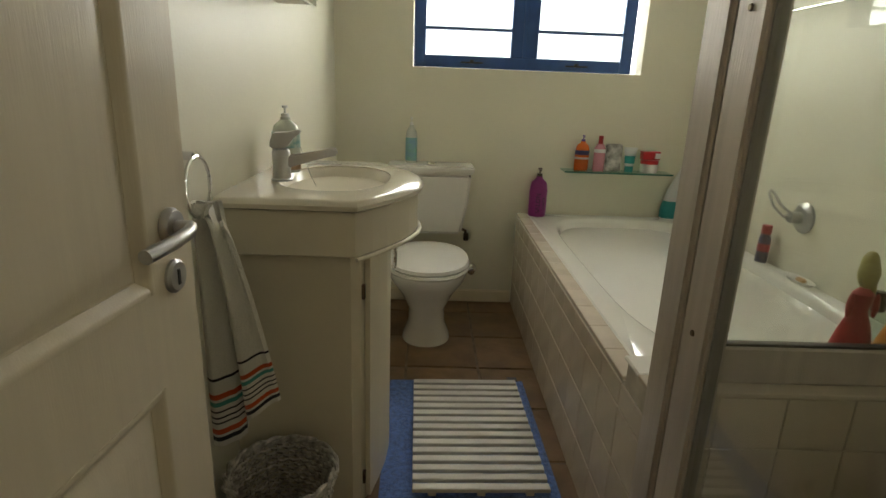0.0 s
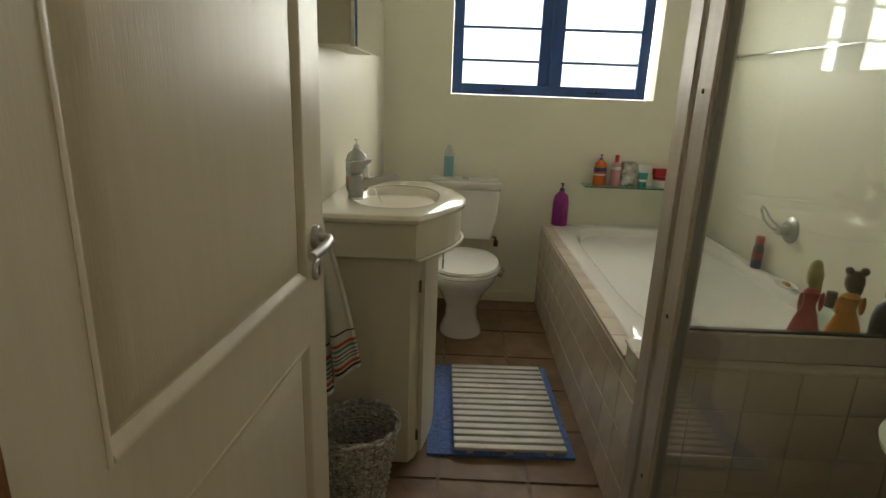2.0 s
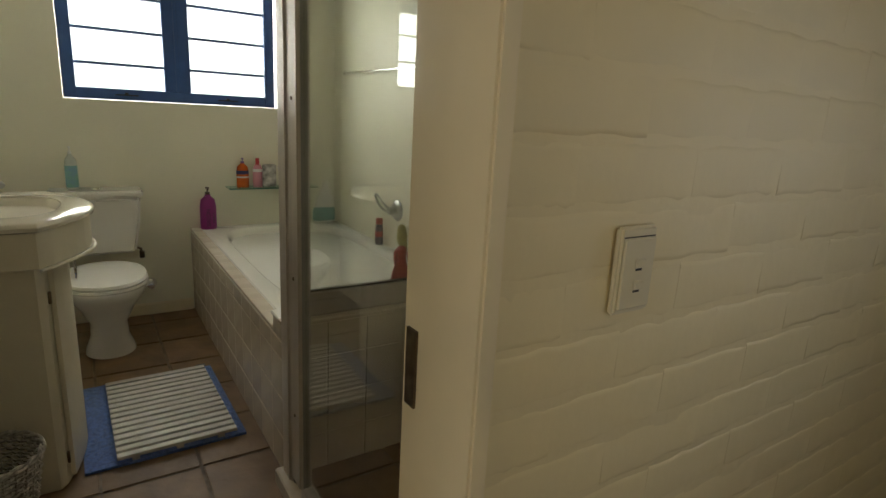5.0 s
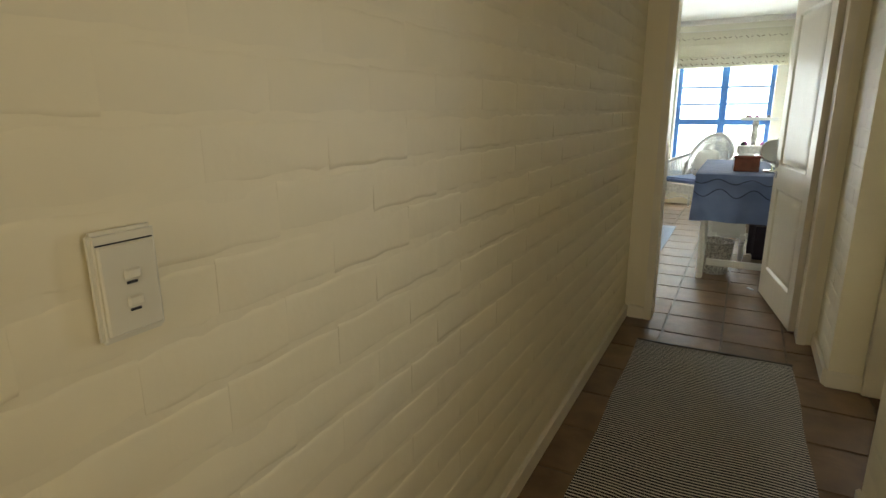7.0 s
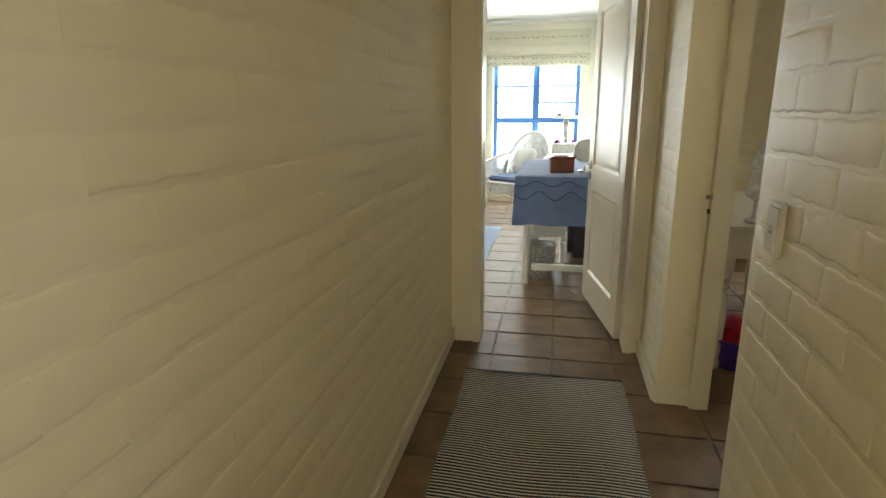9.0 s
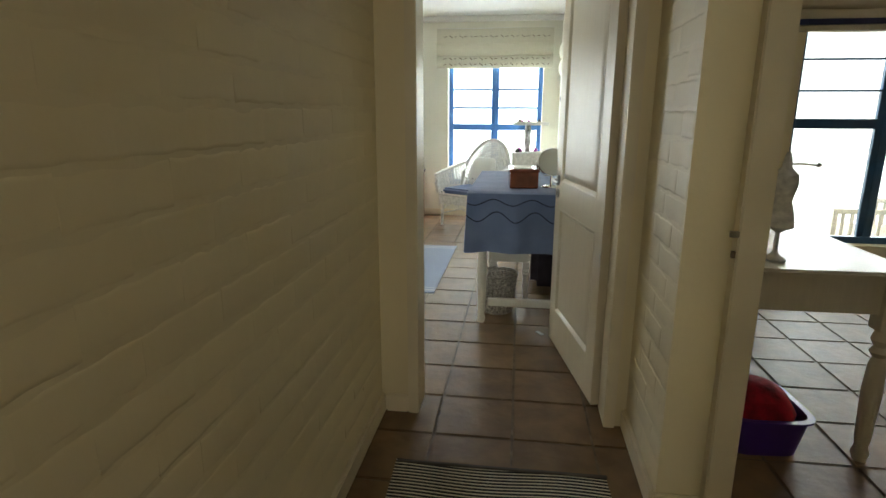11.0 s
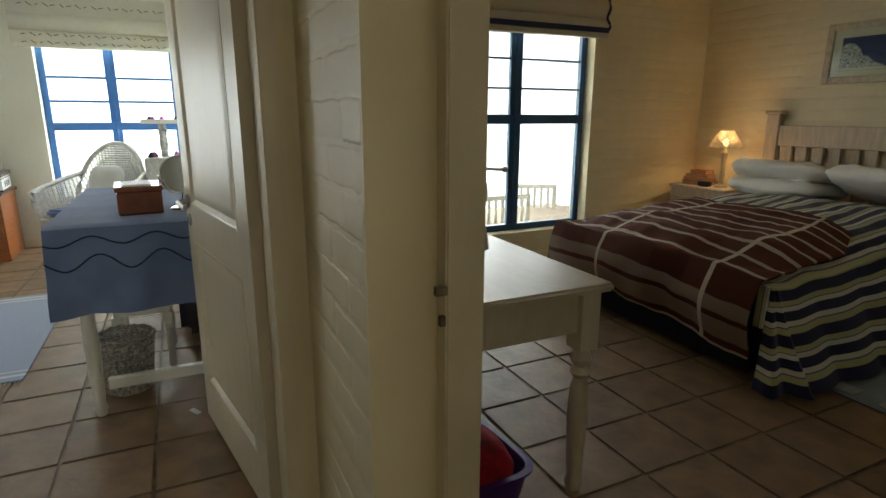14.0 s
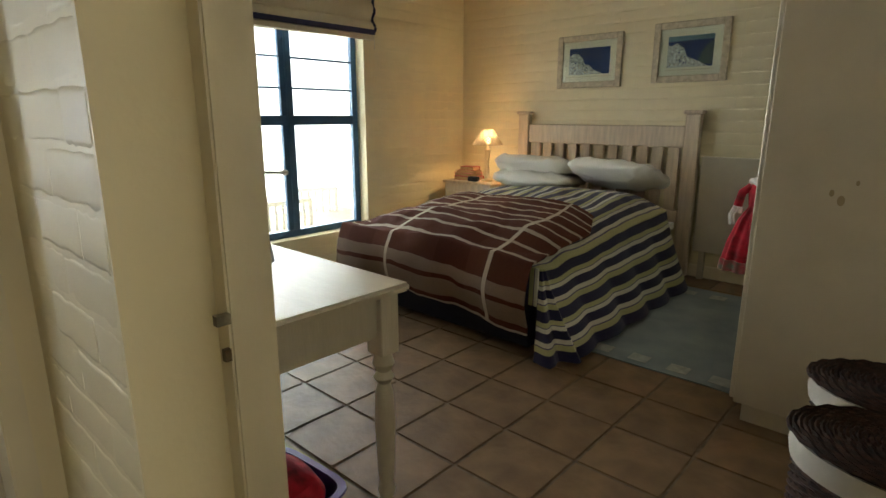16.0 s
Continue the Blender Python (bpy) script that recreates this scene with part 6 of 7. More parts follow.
    for k, (x, rz, lab) in enumerate(((6.27, 4, "plump white pillow against the headboard"), (5.55, -5, "white creased pillow against the headboard"), (6.25, 0, "flat white pillow under another pillow"))):
        p = thing("pillow", lab, "pillow", group="pillows on the bed")

        rings = []
        n = 16
        for i in range(n + 1):
            w_ = math.sin(math.pi * (0.05 + 0.90 * i / n)) ** 0.38
            rings.append([(a * (1 + 0.04 * wrinkle(bq * 5, k, 1)), bq + 0.018 * wrinkle(bq * 8, a * 8, 5 + k), -0.080 + 0.160 * i / n + 0.030 * wrinkle(a * 8 + k, bq * 10, i * 0.2) + 0.010 * wrinkle(a * 22, bq * 14 + k, 3)) for a, bq, c in oval_ring(0, 0, 0.37 * w_, 0.235 * w_, 0, 72, 5.5)])
        part("pillow", loft(rings), M_PILLOW, p, smooth=True)
        p.matrix_basis = pose(x, -4.72 if k < 2 else -4.70, 0.805 if k < 2 else 0.722, 22 if k < 2 else 4, 0, rz)
    return b


bed()


def nightstand():
    n = thing("nightstand", "limewashed bedside table with one drawer", "bedside table")
    x0, x1, y0, y1, h = 6.74, 7.30, -5.06, -4.66, 0.64
    part("top", B((x0 - 0.02, y0, h - 0.025, x1 + 0.02, y1 + 0.02, h), bev=0.006), M_PINKWOOD, n)
    part("body", B((x0, y0, 0.06, x1, y1, h - 0.0255), bev=0.003), M_PINKWOOD, n)
    part("plinth", B((x0 - 0.01, y0, 0.002, x1 + 0.01, y1 + 0.01, 0.0595), bev=0.003), M_PINKWOOD, n)
    dr = part("drawer", B((x0 + 0.04, y1 + 0.0005, 0.40, x1 - 0.04, y1 + 0.014, 0.54), bev=0.004), M_PINKWOOD, n)
    part("knob", rotate(lathe([(0, 0), (0.01, 0), (0.016, 0.012), (0, 0.022)], seg=14), Matrix.Translation(((x0 + x1) / 2, y1 + 0.0145, 0.47)) @ Matrix.Rotation(radians(-90), 4, "X")), M_PINKWOOD, dr, smooth=True)


nightstand()
lp = thing("table_lamp", "lit bedside lamp with a pleated cane shade", "lamp", (6.89, -4.80, 0.641))
part("base", lathe([(0, 0), (0.055, 0), (0.055, 0.015), (0.025, 0.03), (0.018, 0.06), (0.024, 0.10), (0.016, 0.16), (0.022, 0.24), (0.03, 0.30), (0.014, 0.32), (0.014, 0.35), (0, 0.35)], seg=20), M_LAMPBASE, lp, smooth=True)
shade_rings = [oval_ring(0, 0, 0.145 - 0.09 * k / 22, 0.145 - 0.09 * k / 22, 0.345 + 0.14 * k / 22, 96) for k in range(23)]
part("shade", pierced(shade_rings, lambda j, i: j % 2 == 1 and (i + 2 * (j // 2 % 2)) % 4 < 2), M_SHADE, lp, "woven cane shade", True)
part("bulb", lathe([(0, 0), (0.012, 0.0), (0.026, 0.03), (0.024, 0.055), (0, 0.068)], (0, 0, 0.351), 16), M_BULB, lp, "glowing bulb", True)
ld = bpy.data.lights.new("bedside_glow", "POINT")
ld.energy, ld.color, ld.shadow_soft_size = LIGHTS["lamp"], (1.0, 0.60, 0.26), 0.03
lo = new("bedside_glow", ld)
lo.location = (6.89, -4.80, 1.04)
for i, (dx, dy, w_, d_, h_, m, rz) in enumerate(((7.13, -4.82, 0.20, 0.14, 0.035, M_RED, 8), (7.14, -4.82, 0.19, 0.13, 0.03, M_PINK, -6), (7.12, -4.81, 0.17, 0.12, 0.028, M_GOLD, 12), (7.11, -4.81, 0.13, 0.10, 0.035, M_RED, 4))):
    zz = 0.641 + (0, 0.036, 0.067, 0.096)[i]
    bo = thing("book", "small paperback in a stack on the bedside table", "book", (dx, dy, zz), rz, group="books on the bedside table")
    bo.scale = (1.25, 1.15, 1.0)
    part("pages", B((-w_ / 2 + 0.004, -d_ / 2 + 0.004, 0.003, w_ / 2 - 0.004, d_ / 2 - 0.004, h_ - 0.003)), M_GOLD, bo)
    part("cover", B((-w_ / 2, -d_ / 2, 0, w_ / 2, d_ / 2, 0.0029), (-w_ / 2, -d_ / 2, h_ - 0.0029, w_ / 2, d_ / 2, h_), (-w_ / 2, -d_ / 2, 0.003, w_ / 2, -d_ / 2 + 0.003, h_ - 0.003)), m, bo)
ck = thing("alarm_clock", "small black alarm clock on the bedside table", "clock", (6.99, -4.72, 0.641), 10)
part("case", B((-0.05, -0.03, 0, 0.05, 0.03, 0.045), bev=0.006, seg=2), M_BLACK, ck)


def picture(x0, x1, z0, z1, kind, label):
    p = thing("picture", label, "picture", group="pictures over the bed")
    y = GY0 + 0.002
    w_ = 0.05
    part("frame", B((x0, y, z0, x0 + w_, y + 0.025, z1), (x1 - w_, y, z0, x1, y + 0.025, z1), (x0 + w_, y, z0, x1 - w_, y + 0.025, z0 + w_), (x0 + w_, y, z1 - w_, x1 - w_, y + 0.025, z1), bev=0.005), M_PFRAME, p)
    part("mount", B((x0 + w_, y, z0 + w_, x1 - w_, y + 0.008, z1 - w_)), M_MOUNT, p)
    ix0, ix1, iz0, iz1 = x0 + w_ + 0.06, x1 - w_ - 0.06, z0 + w_ + 0.06, z1 - w_ - 0.055
    part("print", B((ix0, y + 0.0082, iz0, ix1, y + 0.010, iz1)), M_SEA, p)
    random.seed(kind)
    w0, h0 = ix1 - ix0, iz1 - iz0

    def shape(name, pts, y0, m):
        """A flat shape of the print, given in shares of its width from the left and of its height."""
        part(name, loft([[(ix1 - a * w0, y + yy, iz0 + b * h0) for a, b in pts] for yy in (y0, y0 + 0.0003)]), m, p)
    if kind == 1:
        shape("painted_cliff", [(0, 0), (0.86, 0), (0.62, 0.16), (0.50, 0.36), (0.40, 0.38), (0.34, 0.62), (0.22, 0.80), (0.10, 0.82), (0, 0.70)], 0.0101, M_PRINTW)
        marks = [(random.uniform(0.04, 0.5), random.uniform(0.05, 0.45)) for k in range(16)]
    else:
        shape("painted_sky", [(0, 0.84), (1, 0.84), (1, 1), (0, 1)], 0.0101, M_PRINTSKY)
        shape("painted_hill", [(0.66, 0.10), (1, 0.06), (1, 0.80), (0.88, 0.72), (0.76, 0.46)], 0.0105, M_PRINTG)
        shape("painted_village", [(0, 0), (0.92, 0), (0.66, 0.20), (0.44, 0.34), (0.36, 0.62), (0.20, 0.78), (0.08, 0.70), (0, 0.74)], 0.0109, M_PRINTW)
        marks = [(random.uniform(0.03, 0.6), random.uniform(0.04, 0.5)) for k in range(20)]
    for a, b in marks:
        if b < 0.72 - a:
            s = random.uniform(0.015, 0.035)
            shape("painted_mark", [(a, b), (a + s, b), (a + s, b + s * 1.6), (a, b + s * 1.6)], 0.0114, random.choice([M_PRINTG, M_SEA, M_PFRAME]))
    shape("inner_line", [(-0.06, -0.09), (1.06, -0.09), (1.06, -0.075), (-0.06, -0.075)], 0.0086, M_PFRAME)
    gl = part("glazing", B((x0 + w_, y + 0.016, z0 + w_, x1 - w_, y + 0.018, z1 - w_)), M_GLASS, p)
    gl.visible_shadow = False


picture(5.745, 6.34, 1.485, 1.915, 1, "cream framed print of a white village over deep blue sea")
picture(4.935, 5.49, 1.50, 1.94, 2, "cream framed print of a white coast with rocks and sea")

dm = thing("cotton_mat", "pale blue patched cotton mat beside the bed", "rug")
part("mat", sheet(30, 40, lambda u, v: (4.20 + 0.80 * u, -4.75 + 1.56 * v, 0.010 + 0.0015 * math.sin(8 * u + 6 * v)), 0.006), M_GUESTMAT, dm, smooth=True)
for i in range(4):
    for j in (0, 1):
        part("patch", B((4.23 + i * 0.20, -3.31 - j * 1.32, 0.0165, 4.33 + i * 0.20, -3.22 - j * 1.32, 0.0185), bev=0.0005), mat("pale patch", (0.40, 0.42, 0.38), 0.95, 0.1, 30), dm, "pale square patch")

M_SCUFF = mat("worn undercoat", (0.36, 0.29, 0.18), 0.6)
wd = thing("wardrobe", "cream painted wardrobe seen from its end", "wardrobe")
part("body", B((2.62, -3.56, 0.085, 4.155, -2.96, 2.30), bev=0.003), M_CREAMFURN, wd)
part("plinth", B((2.66, -3.52, 0.002, 4.125, -2.985, 0.0845)), M_CREAMFURN, wd)
part("door", B((4.1555, -3.55, 0.10, 4.172, -2.962, 2.28), bev=0.003), M_CREAMFURN, wd)
for x, z, r in ((3.93, 0.98, 0.008), (3.90, 0.955, 0.012), (3.86, 1.02, 0.006)):
    part("scuff_mark", rotate(lathe([(0, 0), (r, 0), (r * 0.8, 0.0012), (0, 0.0012)], seg=9, sy=1.6), Matrix.Translation((x, -2.9598, z)) @ Matrix.Rotation(radians(-90), 4, "X")), M_SCUFF, wd, "small brown scuff mark")
chx = thing("small_cabinet", "cream board cabinet against the guest room wall", "cabinet")
part("board", B((4.35, -5.085, 0.22, 5.03, -5.03, 0.95), bev=0.004), M_CREAMFURN, chx)
for fx in (4.38, 4.94):
    part("foot", B((fx, -5.075, 0.002, fx + 0.04, -5.035, 0.2195)), M_CREAMFURN, chx)
dr_ = thing("hanging_dress", "small red costume dress hanging from the wardrobe side", "dress", (4.272, -3.42, 0.03))
part("hanger_hook", tube([(0, -0.06, 0.93), (0, -0.06, 0.97), (-0.06, -0.06, 0.975), (-0.103, -0.06, 0.975)], 0.004, 6), M_WHITE, dr_, "white hanger hook")


def pleats(cx, rx, ry, z, k, n=72):
    """A ring of cloth gathered into soft pleats."""
    return [(cx + (rx + k * math.sin(9 * a)) * math.cos(a), -0.06 + (ry + k * math.sin(9 * a)) * math.sin(a), z + 0.3 * k * math.cos(5 * a)) for a in (2 * math.pi * i / n for i in range(n))]


part("dress", loft([pleats(0.035, 0.088, 0.062, 0.54, 0.009), pleats(0.028, 0.078, 0.056, 0.63, 0.007), pleats(0.012, 0.058, 0.045, 0.74, 0.004), pleats(0, 0.036, 0.034, 0.80, 0.002), pleats(0, 0.046, 0.032, 0.87, 0), pleats(0, 0.028, 0.022, 0.925, 0)]), M_PINKCLOTH, dr_, smooth=True)
part("hem", loft([pleats(0.038, 0.094, 0.066, 0.485, 0.010), pleats(0.036, 0.090, 0.064, 0.539, 0.009)]), mat("red and green printed cloth", (0.34, 0.03, 0.05), 0.9, 0.3, 28, color2=(0.10, 0.16, 0.12)), dr_, "patterned hem band", True)
part("collar", tube([(0.036 * math.cos(a * math.pi / 8), -0.06 + 0.032 * math.sin(a * math.pi / 8), 0.918 + 0.006 * math.sin(a)) for a in range(16)], 0.013, 8, True), M_SHEET, dr_, "white fluffy collar", True)
part("sleeve", tube([(0.035, -0.06, 0.895), (0.070, -0.055, 0.865), (0.082, -0.05, 0.80)], 0.020, 10), M_PINKCLOTH, dr_, smooth=True)
part("cuff", tube([(0.081, -0.05, 0.798), (0.084, -0.05, 0.770)], 0.022, 10), M_SHEET, dr_, "white frilled cuff", True)
part("sash", tube([(0.080, -0.02, 0.80), (0.098, -0.02, 0.76), (0.090, -0.02, 0.715)], 0.013, 8), M_FORM, dr_, "pale gauze sash", True)


def wicker_hamper(at, label, rz=0):
    h = thing("wicker_hamper", label, "hamper", at, rz, group="laundry hampers")
    rx, ry, hh = 0.235, 0.165, 0.51
    bms = []
    n = 44
    for k in range(44):
        z = 0.012 + (hh - 0.05) * k / 43
        pts = []
        for i in range(n):
            a = 2 * math.pi * i / n
            o = 0.004 * (1 if (i + k) % 2 else -1)
            pts.append(((rx + o) * math.cos(a), (ry + o) * math.sin(a), z))
        bms.append(tube(pts, 0.0062, 5, True))
    part("weave", join(*bms), M_WICKERD, h, smooth=True)
    part("lining", loft([oval_ring(0, 0, rx + 0.014, ry + 0.014, hh - 0.09, 40), oval_ring(0, 0, rx + 0.02, ry + 0.018, hh - 0.055, 40), oval_ring(0, 0, rx + 0.016, ry + 0.016, hh - 0.028, 40)]), M_LINING, h, "off-white cloth lining", True)
    lid = []
    for k in range(21):
        s = 1.05 - k * 0.05
        pts = []
        for i in range(n):
            a = 2 * math.pi * i / n
            o = 0.003 * (1 if (i + k) % 2 else -1)
            pts.append(((rx * s + 0.012) * math.cos(a), (ry * s + 0.012) * math.sin(a), hh - 0.012 + 0.012 * (1 - s) + o))
        lid.append(tube(pts, 0.0062, 5, True))
    lid.append(loft([oval_ring(0, 0, rx + 0.01, ry + 0.01, hh - 0.027, 40), oval_ring(0, 0, rx + 0.01, ry + 0.01, hh - 0.014, 40)]))
    part("lid", join(*lid), M_WICKERD, h, "flat woven lid", True)
    return h


wicker_hamper((3.60, -2.50, 0.0), "oval dark brown wicker hamper behind its twin")
wicker_hamper((3.58, -2.13, 0.0), "oval dark brown wicker hamper in front of its twin")

tub = thing("toy_tub", "violet plastic tub filled with a crimson cloth", "tub", (4.985, -1.315, 0.0), 4)
part("tub", loft([oval_ring(0, 0, 0.15, 0.13, 0.002, 32, 5), oval_ring(0, 0, 0.18, 0.155, 0.20, 32, 5), oval_ring(0, 0, 0.195, 0.17, 0.205, 32, 5), oval_ring(0, 0, 0.195, 0.17, 0.215, 32, 5), oval_ring(0, 0, 0.172, 0.148, 0.215, 32, 5), oval_ring(0, 0, 0.15, 0.13, 0.12, 32, 5)]), M_VIOLET, tub, smooth=True)
tub.scale = (0.97, 0.97, 0.76)
cl = thing("crimson_bag", "crimson cloth bag heaped in the violet tub", "bag", (4.975, -1.31, 0.092))
cl.scale = (1.06, 1.08, 0.98)
part("cloth", loft([oval_ring(0, 0, 0.13, 0.11, 0, 24, 3), oval_ring(0, 0.0, 0.14, 0.12, 0.07, 24, 3), oval_ring(-0.01, 0.01, 0.12, 0.10, 0.13, 24, 2.4), oval_ring(-0.02, 0.01, 0.05, 0.05, 0.165, 24, 2)]), M_PINKCLOTH, cl, smooth=True)

ds = lathe([(0, 0), (0.065, 0), (0.07, 0.012), (0.03, 0.03), (0.014, 0.05), (0.014, 0.15), (0.05, 0.17), (0.085, 0.185), (0.075, 0.25), (0.052, 0.32), (0.075, 0.40), (0.07, 0.45), (0.03, 0.485), (0.024, 0.52), (0.02, 0.54), (0.012, 0.56), (0, 0.565)], seg=28, sy=0.7)
ds = join(ds, tube([(0, 0, 0.50), (-0.02, -0.05, 0.505), (-0.03, -0.115, 0.50)], 0.006, 6), lathe([(0, -0.012), (0.012, -0.006), (0.014, 0.004), (0, 0.014)], (-0.031, -0.12, 0.50), 10))
do = link_mesh("dress_form", ds, M_FORM, smooth=True)
do.matrix_basis = pose(4.93, -1.285, 0.753) @ Matrix.Diagonal((0.76, 0.76, 0.70, 1))
tagged(do, "small patterned jewellery dress form standing on the table", "dress form")

# ---- outside the guest window ----


def patio_bench(at, rz):
    b = thing("patio_bench", "weathered slatted patio chair outside the window", "chair", at, rz, group="patio chairs")
    b.scale = (1.2, 1.0, 0.87)
    part("seat", B((-0.27, -0.24, 0.38, 0.27, 0.24, 0.41), bev=0.004), M_PATIOWOOD, b)
    for x in (-0.26, 0.26):
        for y in (-0.22, 0.22):
            part("leg", B((x - 0.022, y - 0.022, 0.002, x + 0.022, y + 0.022, 0.3795 if y < 0 else 0.3795), bev=0.003), M_PATIOWOOD, b)
        part("back_post", B((x - 0.022, 0.2, 0.4105, x + 0.022, 0.24, 0.86), bev=0.003), M_PATIOWOOD, b)
    part("back_rail", B((-0.2375, 0.205, 0.80, 0.2375, 0.235, 0.86), bev=0.003), M_PATIOWOOD, b)
    for i in range(6):
        x = -0.19 + i * 0.076
        part("back_slat", B((x - 0.014, 0.212, 0.4105, x + 0.014, 0.228, 0.7995)), M_PATIOWOOD, b)


patio_bench((9.35, -4.0, -0.429), 90)
patio_bench((10.1, -5.0, -0.429), 60)

# ---- painted bricks of the corridor, then the floor tiles ----
BW, BH = 0.232, 0.0855


def brick_mesh(k, w_, h_, m, soft, end):
    """A painted brick with wavy, clotted edges, facing -y."""
    rnd = random.Random(k)
    hh = h_ / 2
    prof = ((0.012, -hh), (0.004, -hh), (0.0010, -hh + 0.003), (0.0, -hh + 0.010), (0.0, hh - 0.010), (0.0010, hh - 0.003), (0.004, hh), (0.012, hh))
    n = 8
    lean = rnd.uniform(-0.0006, 0.0006) * soft
    wav = [(rnd.uniform(-0.002, 0.002) * soft, rnd.uniform(-0.002, 0.002) * soft, rnd.uniform(-0.0004, 0.0004)) for i in range(n + 1)]
    rings = []
    for i in range(n + 1):
        lo, hi, dy = wav[i]
        fall = end if i in (0, n) else 0.0
        x = -w_ / 2 + (w_ * i / n if 0 < i < n else (w_ if i else 0))
        rings.append([(x, y_ + fall + (dy + lean * z_ / hh if y_ < 0.002 else 0), z_ + (lo if z_ < 0 else hi)) for y_, z_ in prof])
    rings.insert(1, [((-w_ / 2 + 0.005), y_ - (end if y_ < 0.012 else 0), z_) for _, y_, z_ in rings[0]])
    rings.insert(-1, [((w_ / 2 - 0.005), y_ - (end if y_ < 0.012 else 0), z_) for _, y_, z_ in rings[-1]])
    bm = loft(rings)
    me = bpy.data.meshes.new("brick")
    bm.to_mesh(me)
    bm.free()
    me.polygons.foreach_set("use_smooth", [True] * len(me.polygons))
    me.set_sharp_from_angle(angle=radians(50))
    me.materials.append(m)
    return me


bricks = {}


def lay(wall, place, a0, a1, z0, z1, proud=0.004, limit=300, gap=0.007, m=None, soft=1.0, uneven=0.0005, end=0.0022, side=0.5, skip=None):
    """Courses of bricks in a stretcher bond on one face; those past the limit are joined into one mesh."""
    m = m or M_BRICK
    count, row, z = 0, 0, z0
    verts, faces = [], []
    while z < z1 - 0.02:
        a = a0 - (BW / 2 if row % 2 else 0)
        h_ = min(BH, z1 - z)
        while a < a1 - 0.02:
            s, e = max(a, a0), min(a + BW, a1)
            if e - s > 0.04 and not (skip and skip(s, e, z, z + h_)):
                kind = random.Random(count * 7 + row).randint(0, 4)
                k = (round(e - s, 3), round(h_, 3), kind, gap, end, m.name)
                if k not in bricks:
                    bricks[k] = brick_mesh(kind * 37 + int(k[0] * 1000), k[0] - gap * side, h_ - gap, m, soft, end)
                jit = random.Random(count + 31 * row).uniform(-1, 1) * uneven
                mx = place((s + e) / 2, z + h_ / 2, proud + jit)
                if count < limit:
                    ob = new("brick", bricks[k])
                    ob.parent = wall
                    ob.matrix_basis = mx
                else:
                    b0 = len(verts)
                    verts += [mx @ v.co for v in bricks[k].vertices]
                    faces += [tuple(b0 + i for i in p.vertices) for p in bricks[k].polygons]
                count += 1
            a += BW
        z += BH
        row += 1
    if faces:
        me = bpy.data.meshes.new("brick_field")
        me.from_pydata(verts, [], faces)
        me.polygons.foreach_set("use_smooth", [True] * len(me.polygons))
        me.set_sharp_from_angle(angle=radians(50))
        me.materials.append(m)
        ob = new("brick_field", me)
        ob.parent = wall
        ob["kind"] = "stuff"


M_GBRICK = mat("warm cream painted brick", (0.80, 0.72, 0.50), 0.5, 0.03, 5, 0.3, 18)
walls = bpy.data.objects
lay(walls["wall_corridor_north"], lambda a, z, p: pose(a, CY1 - p, z), 1.556, 4.97, 0.09, H, 0.0007, 300, 0.0026, soft=1.2, uneven=0.00006, end=0.00002, side=0.05)
lay(walls["wall_corridor_south"], lambda a, z, p: pose(a, CY0 + p, z, 0, 0, 180), 4.457, 4.955, 0.09, H, 0.0009, 120, 0.0035, soft=1.5, end=0.0008)
lay(walls["wall_corridor_south"], lambda a, z, p: pose(a, CY0 + p, z, 0, 0, 180), 2.42, 3.482, 0.09, H, 0.0009, 170, 0.0035, soft=1.5, end=0.0008)
lay(walls["wall_guest_south"], lambda a, z, p: pose(a, GY0 + p, z, 0, 0, 180), 4.16, GX1 - 0.003, 0.105, H, 0.0005, 0, 0.003, m=M_GBRICK, uneven=0.0001, end=0.0004, side=0.4)
lay(walls["wall_guest_east"], lambda a, z, p: pose(GX1 - p, a, z, 0, 0, -90), GY0 + 0.003, -1.03, 0.105, H, 0.0005, 0, 0.003, m=M_GBRICK, uneven=0.0001, end=0.0004, side=0.4, skip=lambda a, b, c, d: b > W3[0] and a < W3[1] and d > W3[2] and c < W3[3])

T = 0.318
random.seed(9)
tile_meshes = []
for k in range(4):
    random.seed(k)
    bm = B((-T / 2 + 0.005, -T / 2 + 0.005, 0, T / 2 - 0.005, T / 2 - 0.005, 0.0125), bev=0.0035, seg=2)
    for v_ in bm.verts:
        v_.co += Vector((random.uniform(-1, 1) * 0.0012, random.uniform(-1, 1) * 0.0012, 0))
    me = bpy.data.meshes.new("floor_tile")
    bm.to_mesh(me)
    bm.free()
    me.materials.append(M_TILE)
    tile_meshes.append(me)
floor = bpy.data.objects["floor"]
spots = []


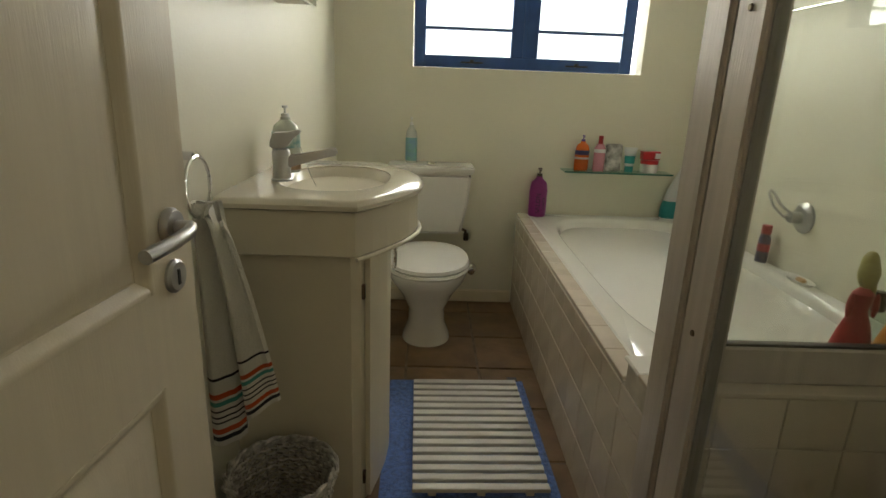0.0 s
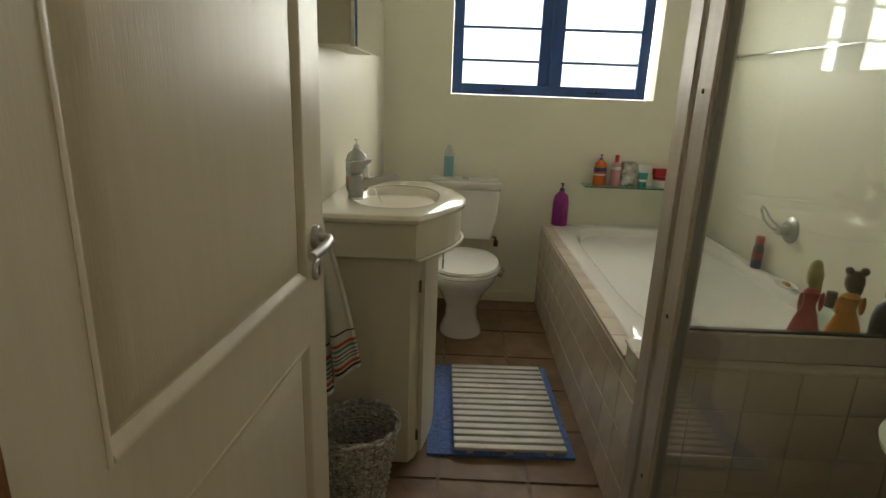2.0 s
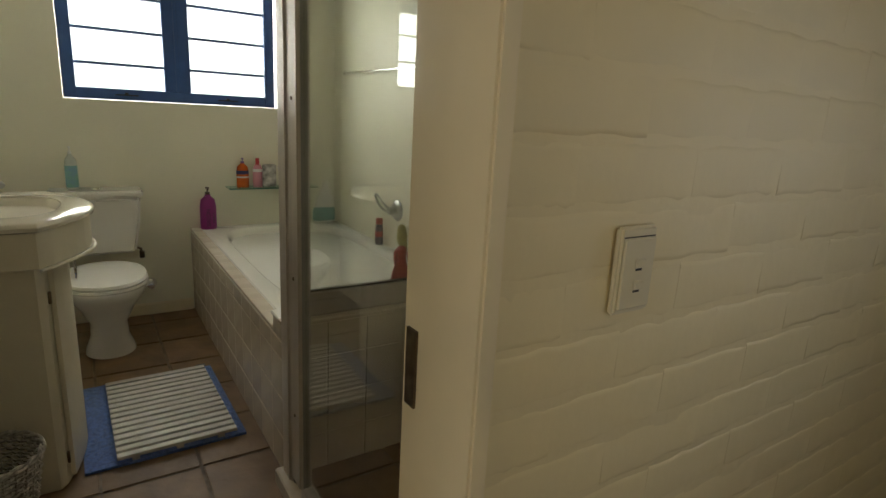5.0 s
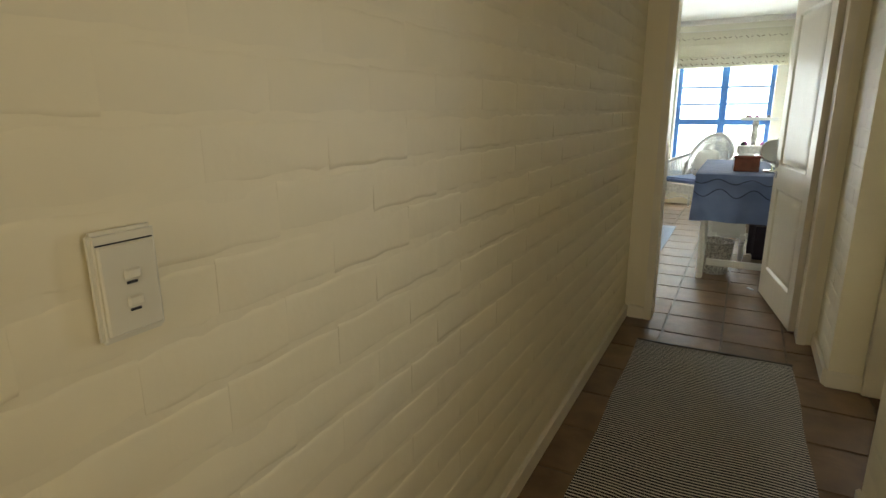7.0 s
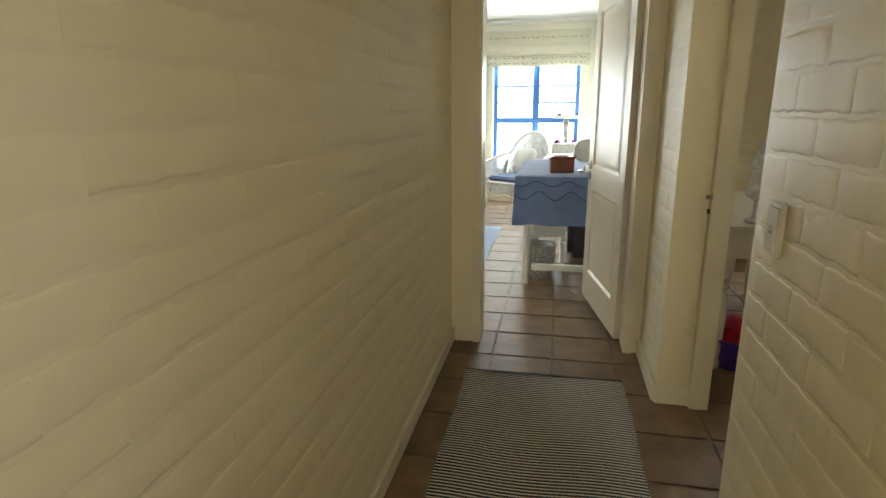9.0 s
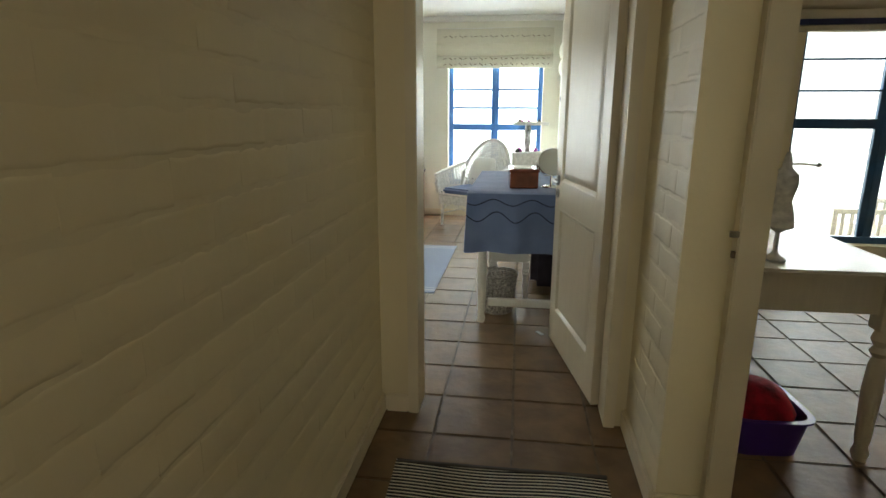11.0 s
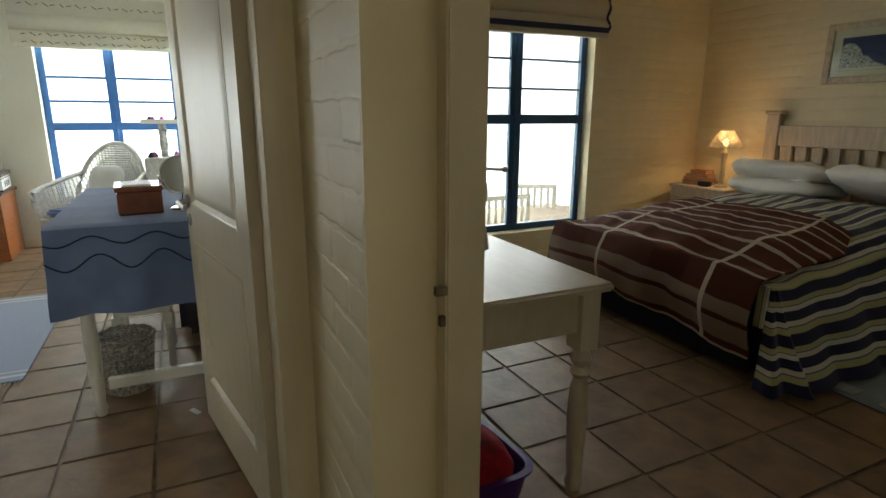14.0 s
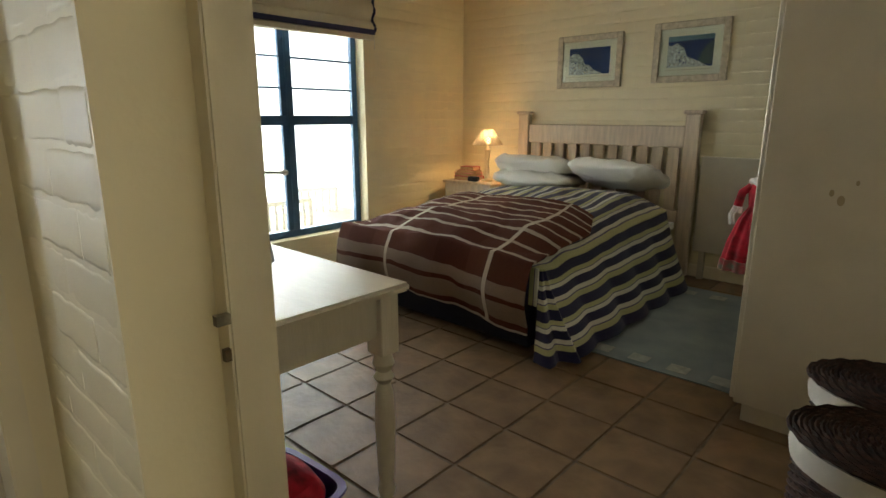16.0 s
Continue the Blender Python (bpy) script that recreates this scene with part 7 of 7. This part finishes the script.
def tiles(x0, x1, y0, y1, px, py):
    i0, j0 = math.floor((x0 - px) / T), math.floor((y0 - py) / T)
    i = i0
    while px + i * T < x1:
        j = j0
        while py + j * T < y1:
            cx, cy = px + (i + 0.5) * T, py + (j + 0.5) * T
            if cx > x0 - T / 2 and cx < x1 + T / 2 and cy > y0 - T / 2 and cy < y1 + T / 2:
                spots.append((cx, cy))
            j += 1
        i += 1


tiles(0.70, 2.60, 0.36, 3.46, 1.446, 2.660)
near_spots = list(spots)
spots = []
tiles(0.2, 9.8, -0.82, 0.30, 5.131, -0.036)
tiles(5.3, 9.8, 0.62, 3.4, 5.131, -0.036)
tiles(3.0, 7.3, -5.0, -1.14, 5.131, -0.036)
seen_ = set()
allsp = near_spots[:]
for s_ in spots:
    key = (round(s_[0], 2), round(s_[1], 2))
    if key not in seen_:
        seen_.add(key)
        allsp.append(s_)
pieces = [s_ for s_ in allsp if (s_[0] < 7.0 and s_[1] > -0.9) or (s_[1] > -3.3 and 4.0 < s_[0] < 6.9)][:300]
rest = [s_ for s_ in allsp if s_ not in pieces]
for n_, (cx, cy) in enumerate(pieces):
    o = new("floor_tile", tile_meshes[n_ % 4])
    o.matrix_basis = pose(cx, cy, -0.0115 + random.uniform(-0.0004, 0.0004), 0, 0, 90 * (n_ % 4))
    o.parent = floor
verts, faces = [], []
for cx, cy in rest:
    h_, b0 = T / 2 - 0.005, len(verts)
    for zz, q in ((-0.0115, h_), (-0.003, h_), (0.001, h_ - 0.0035)):
        verts += [(cx - q, cy - q, zz), (cx + q, cy - q, zz), (cx + q, cy + q, zz), (cx - q, cy + q, zz)]
    for r_ in (0, 4):
        faces += [tuple(b0 + r_ + c for c in (i, (i + 1) % 4, (i + 1) % 4 + 4, i + 4)) for i in range(4)]
    faces.append((b0 + 8, b0 + 9, b0 + 10, b0 + 11))
me = bpy.data.meshes.new("floor_tile_field")
me.from_pydata(verts, [], faces)
me.materials.append(M_TILEJ)
fo = new("floor_tile_field", me)
fo.parent = floor
fo["kind"] = "stuff"
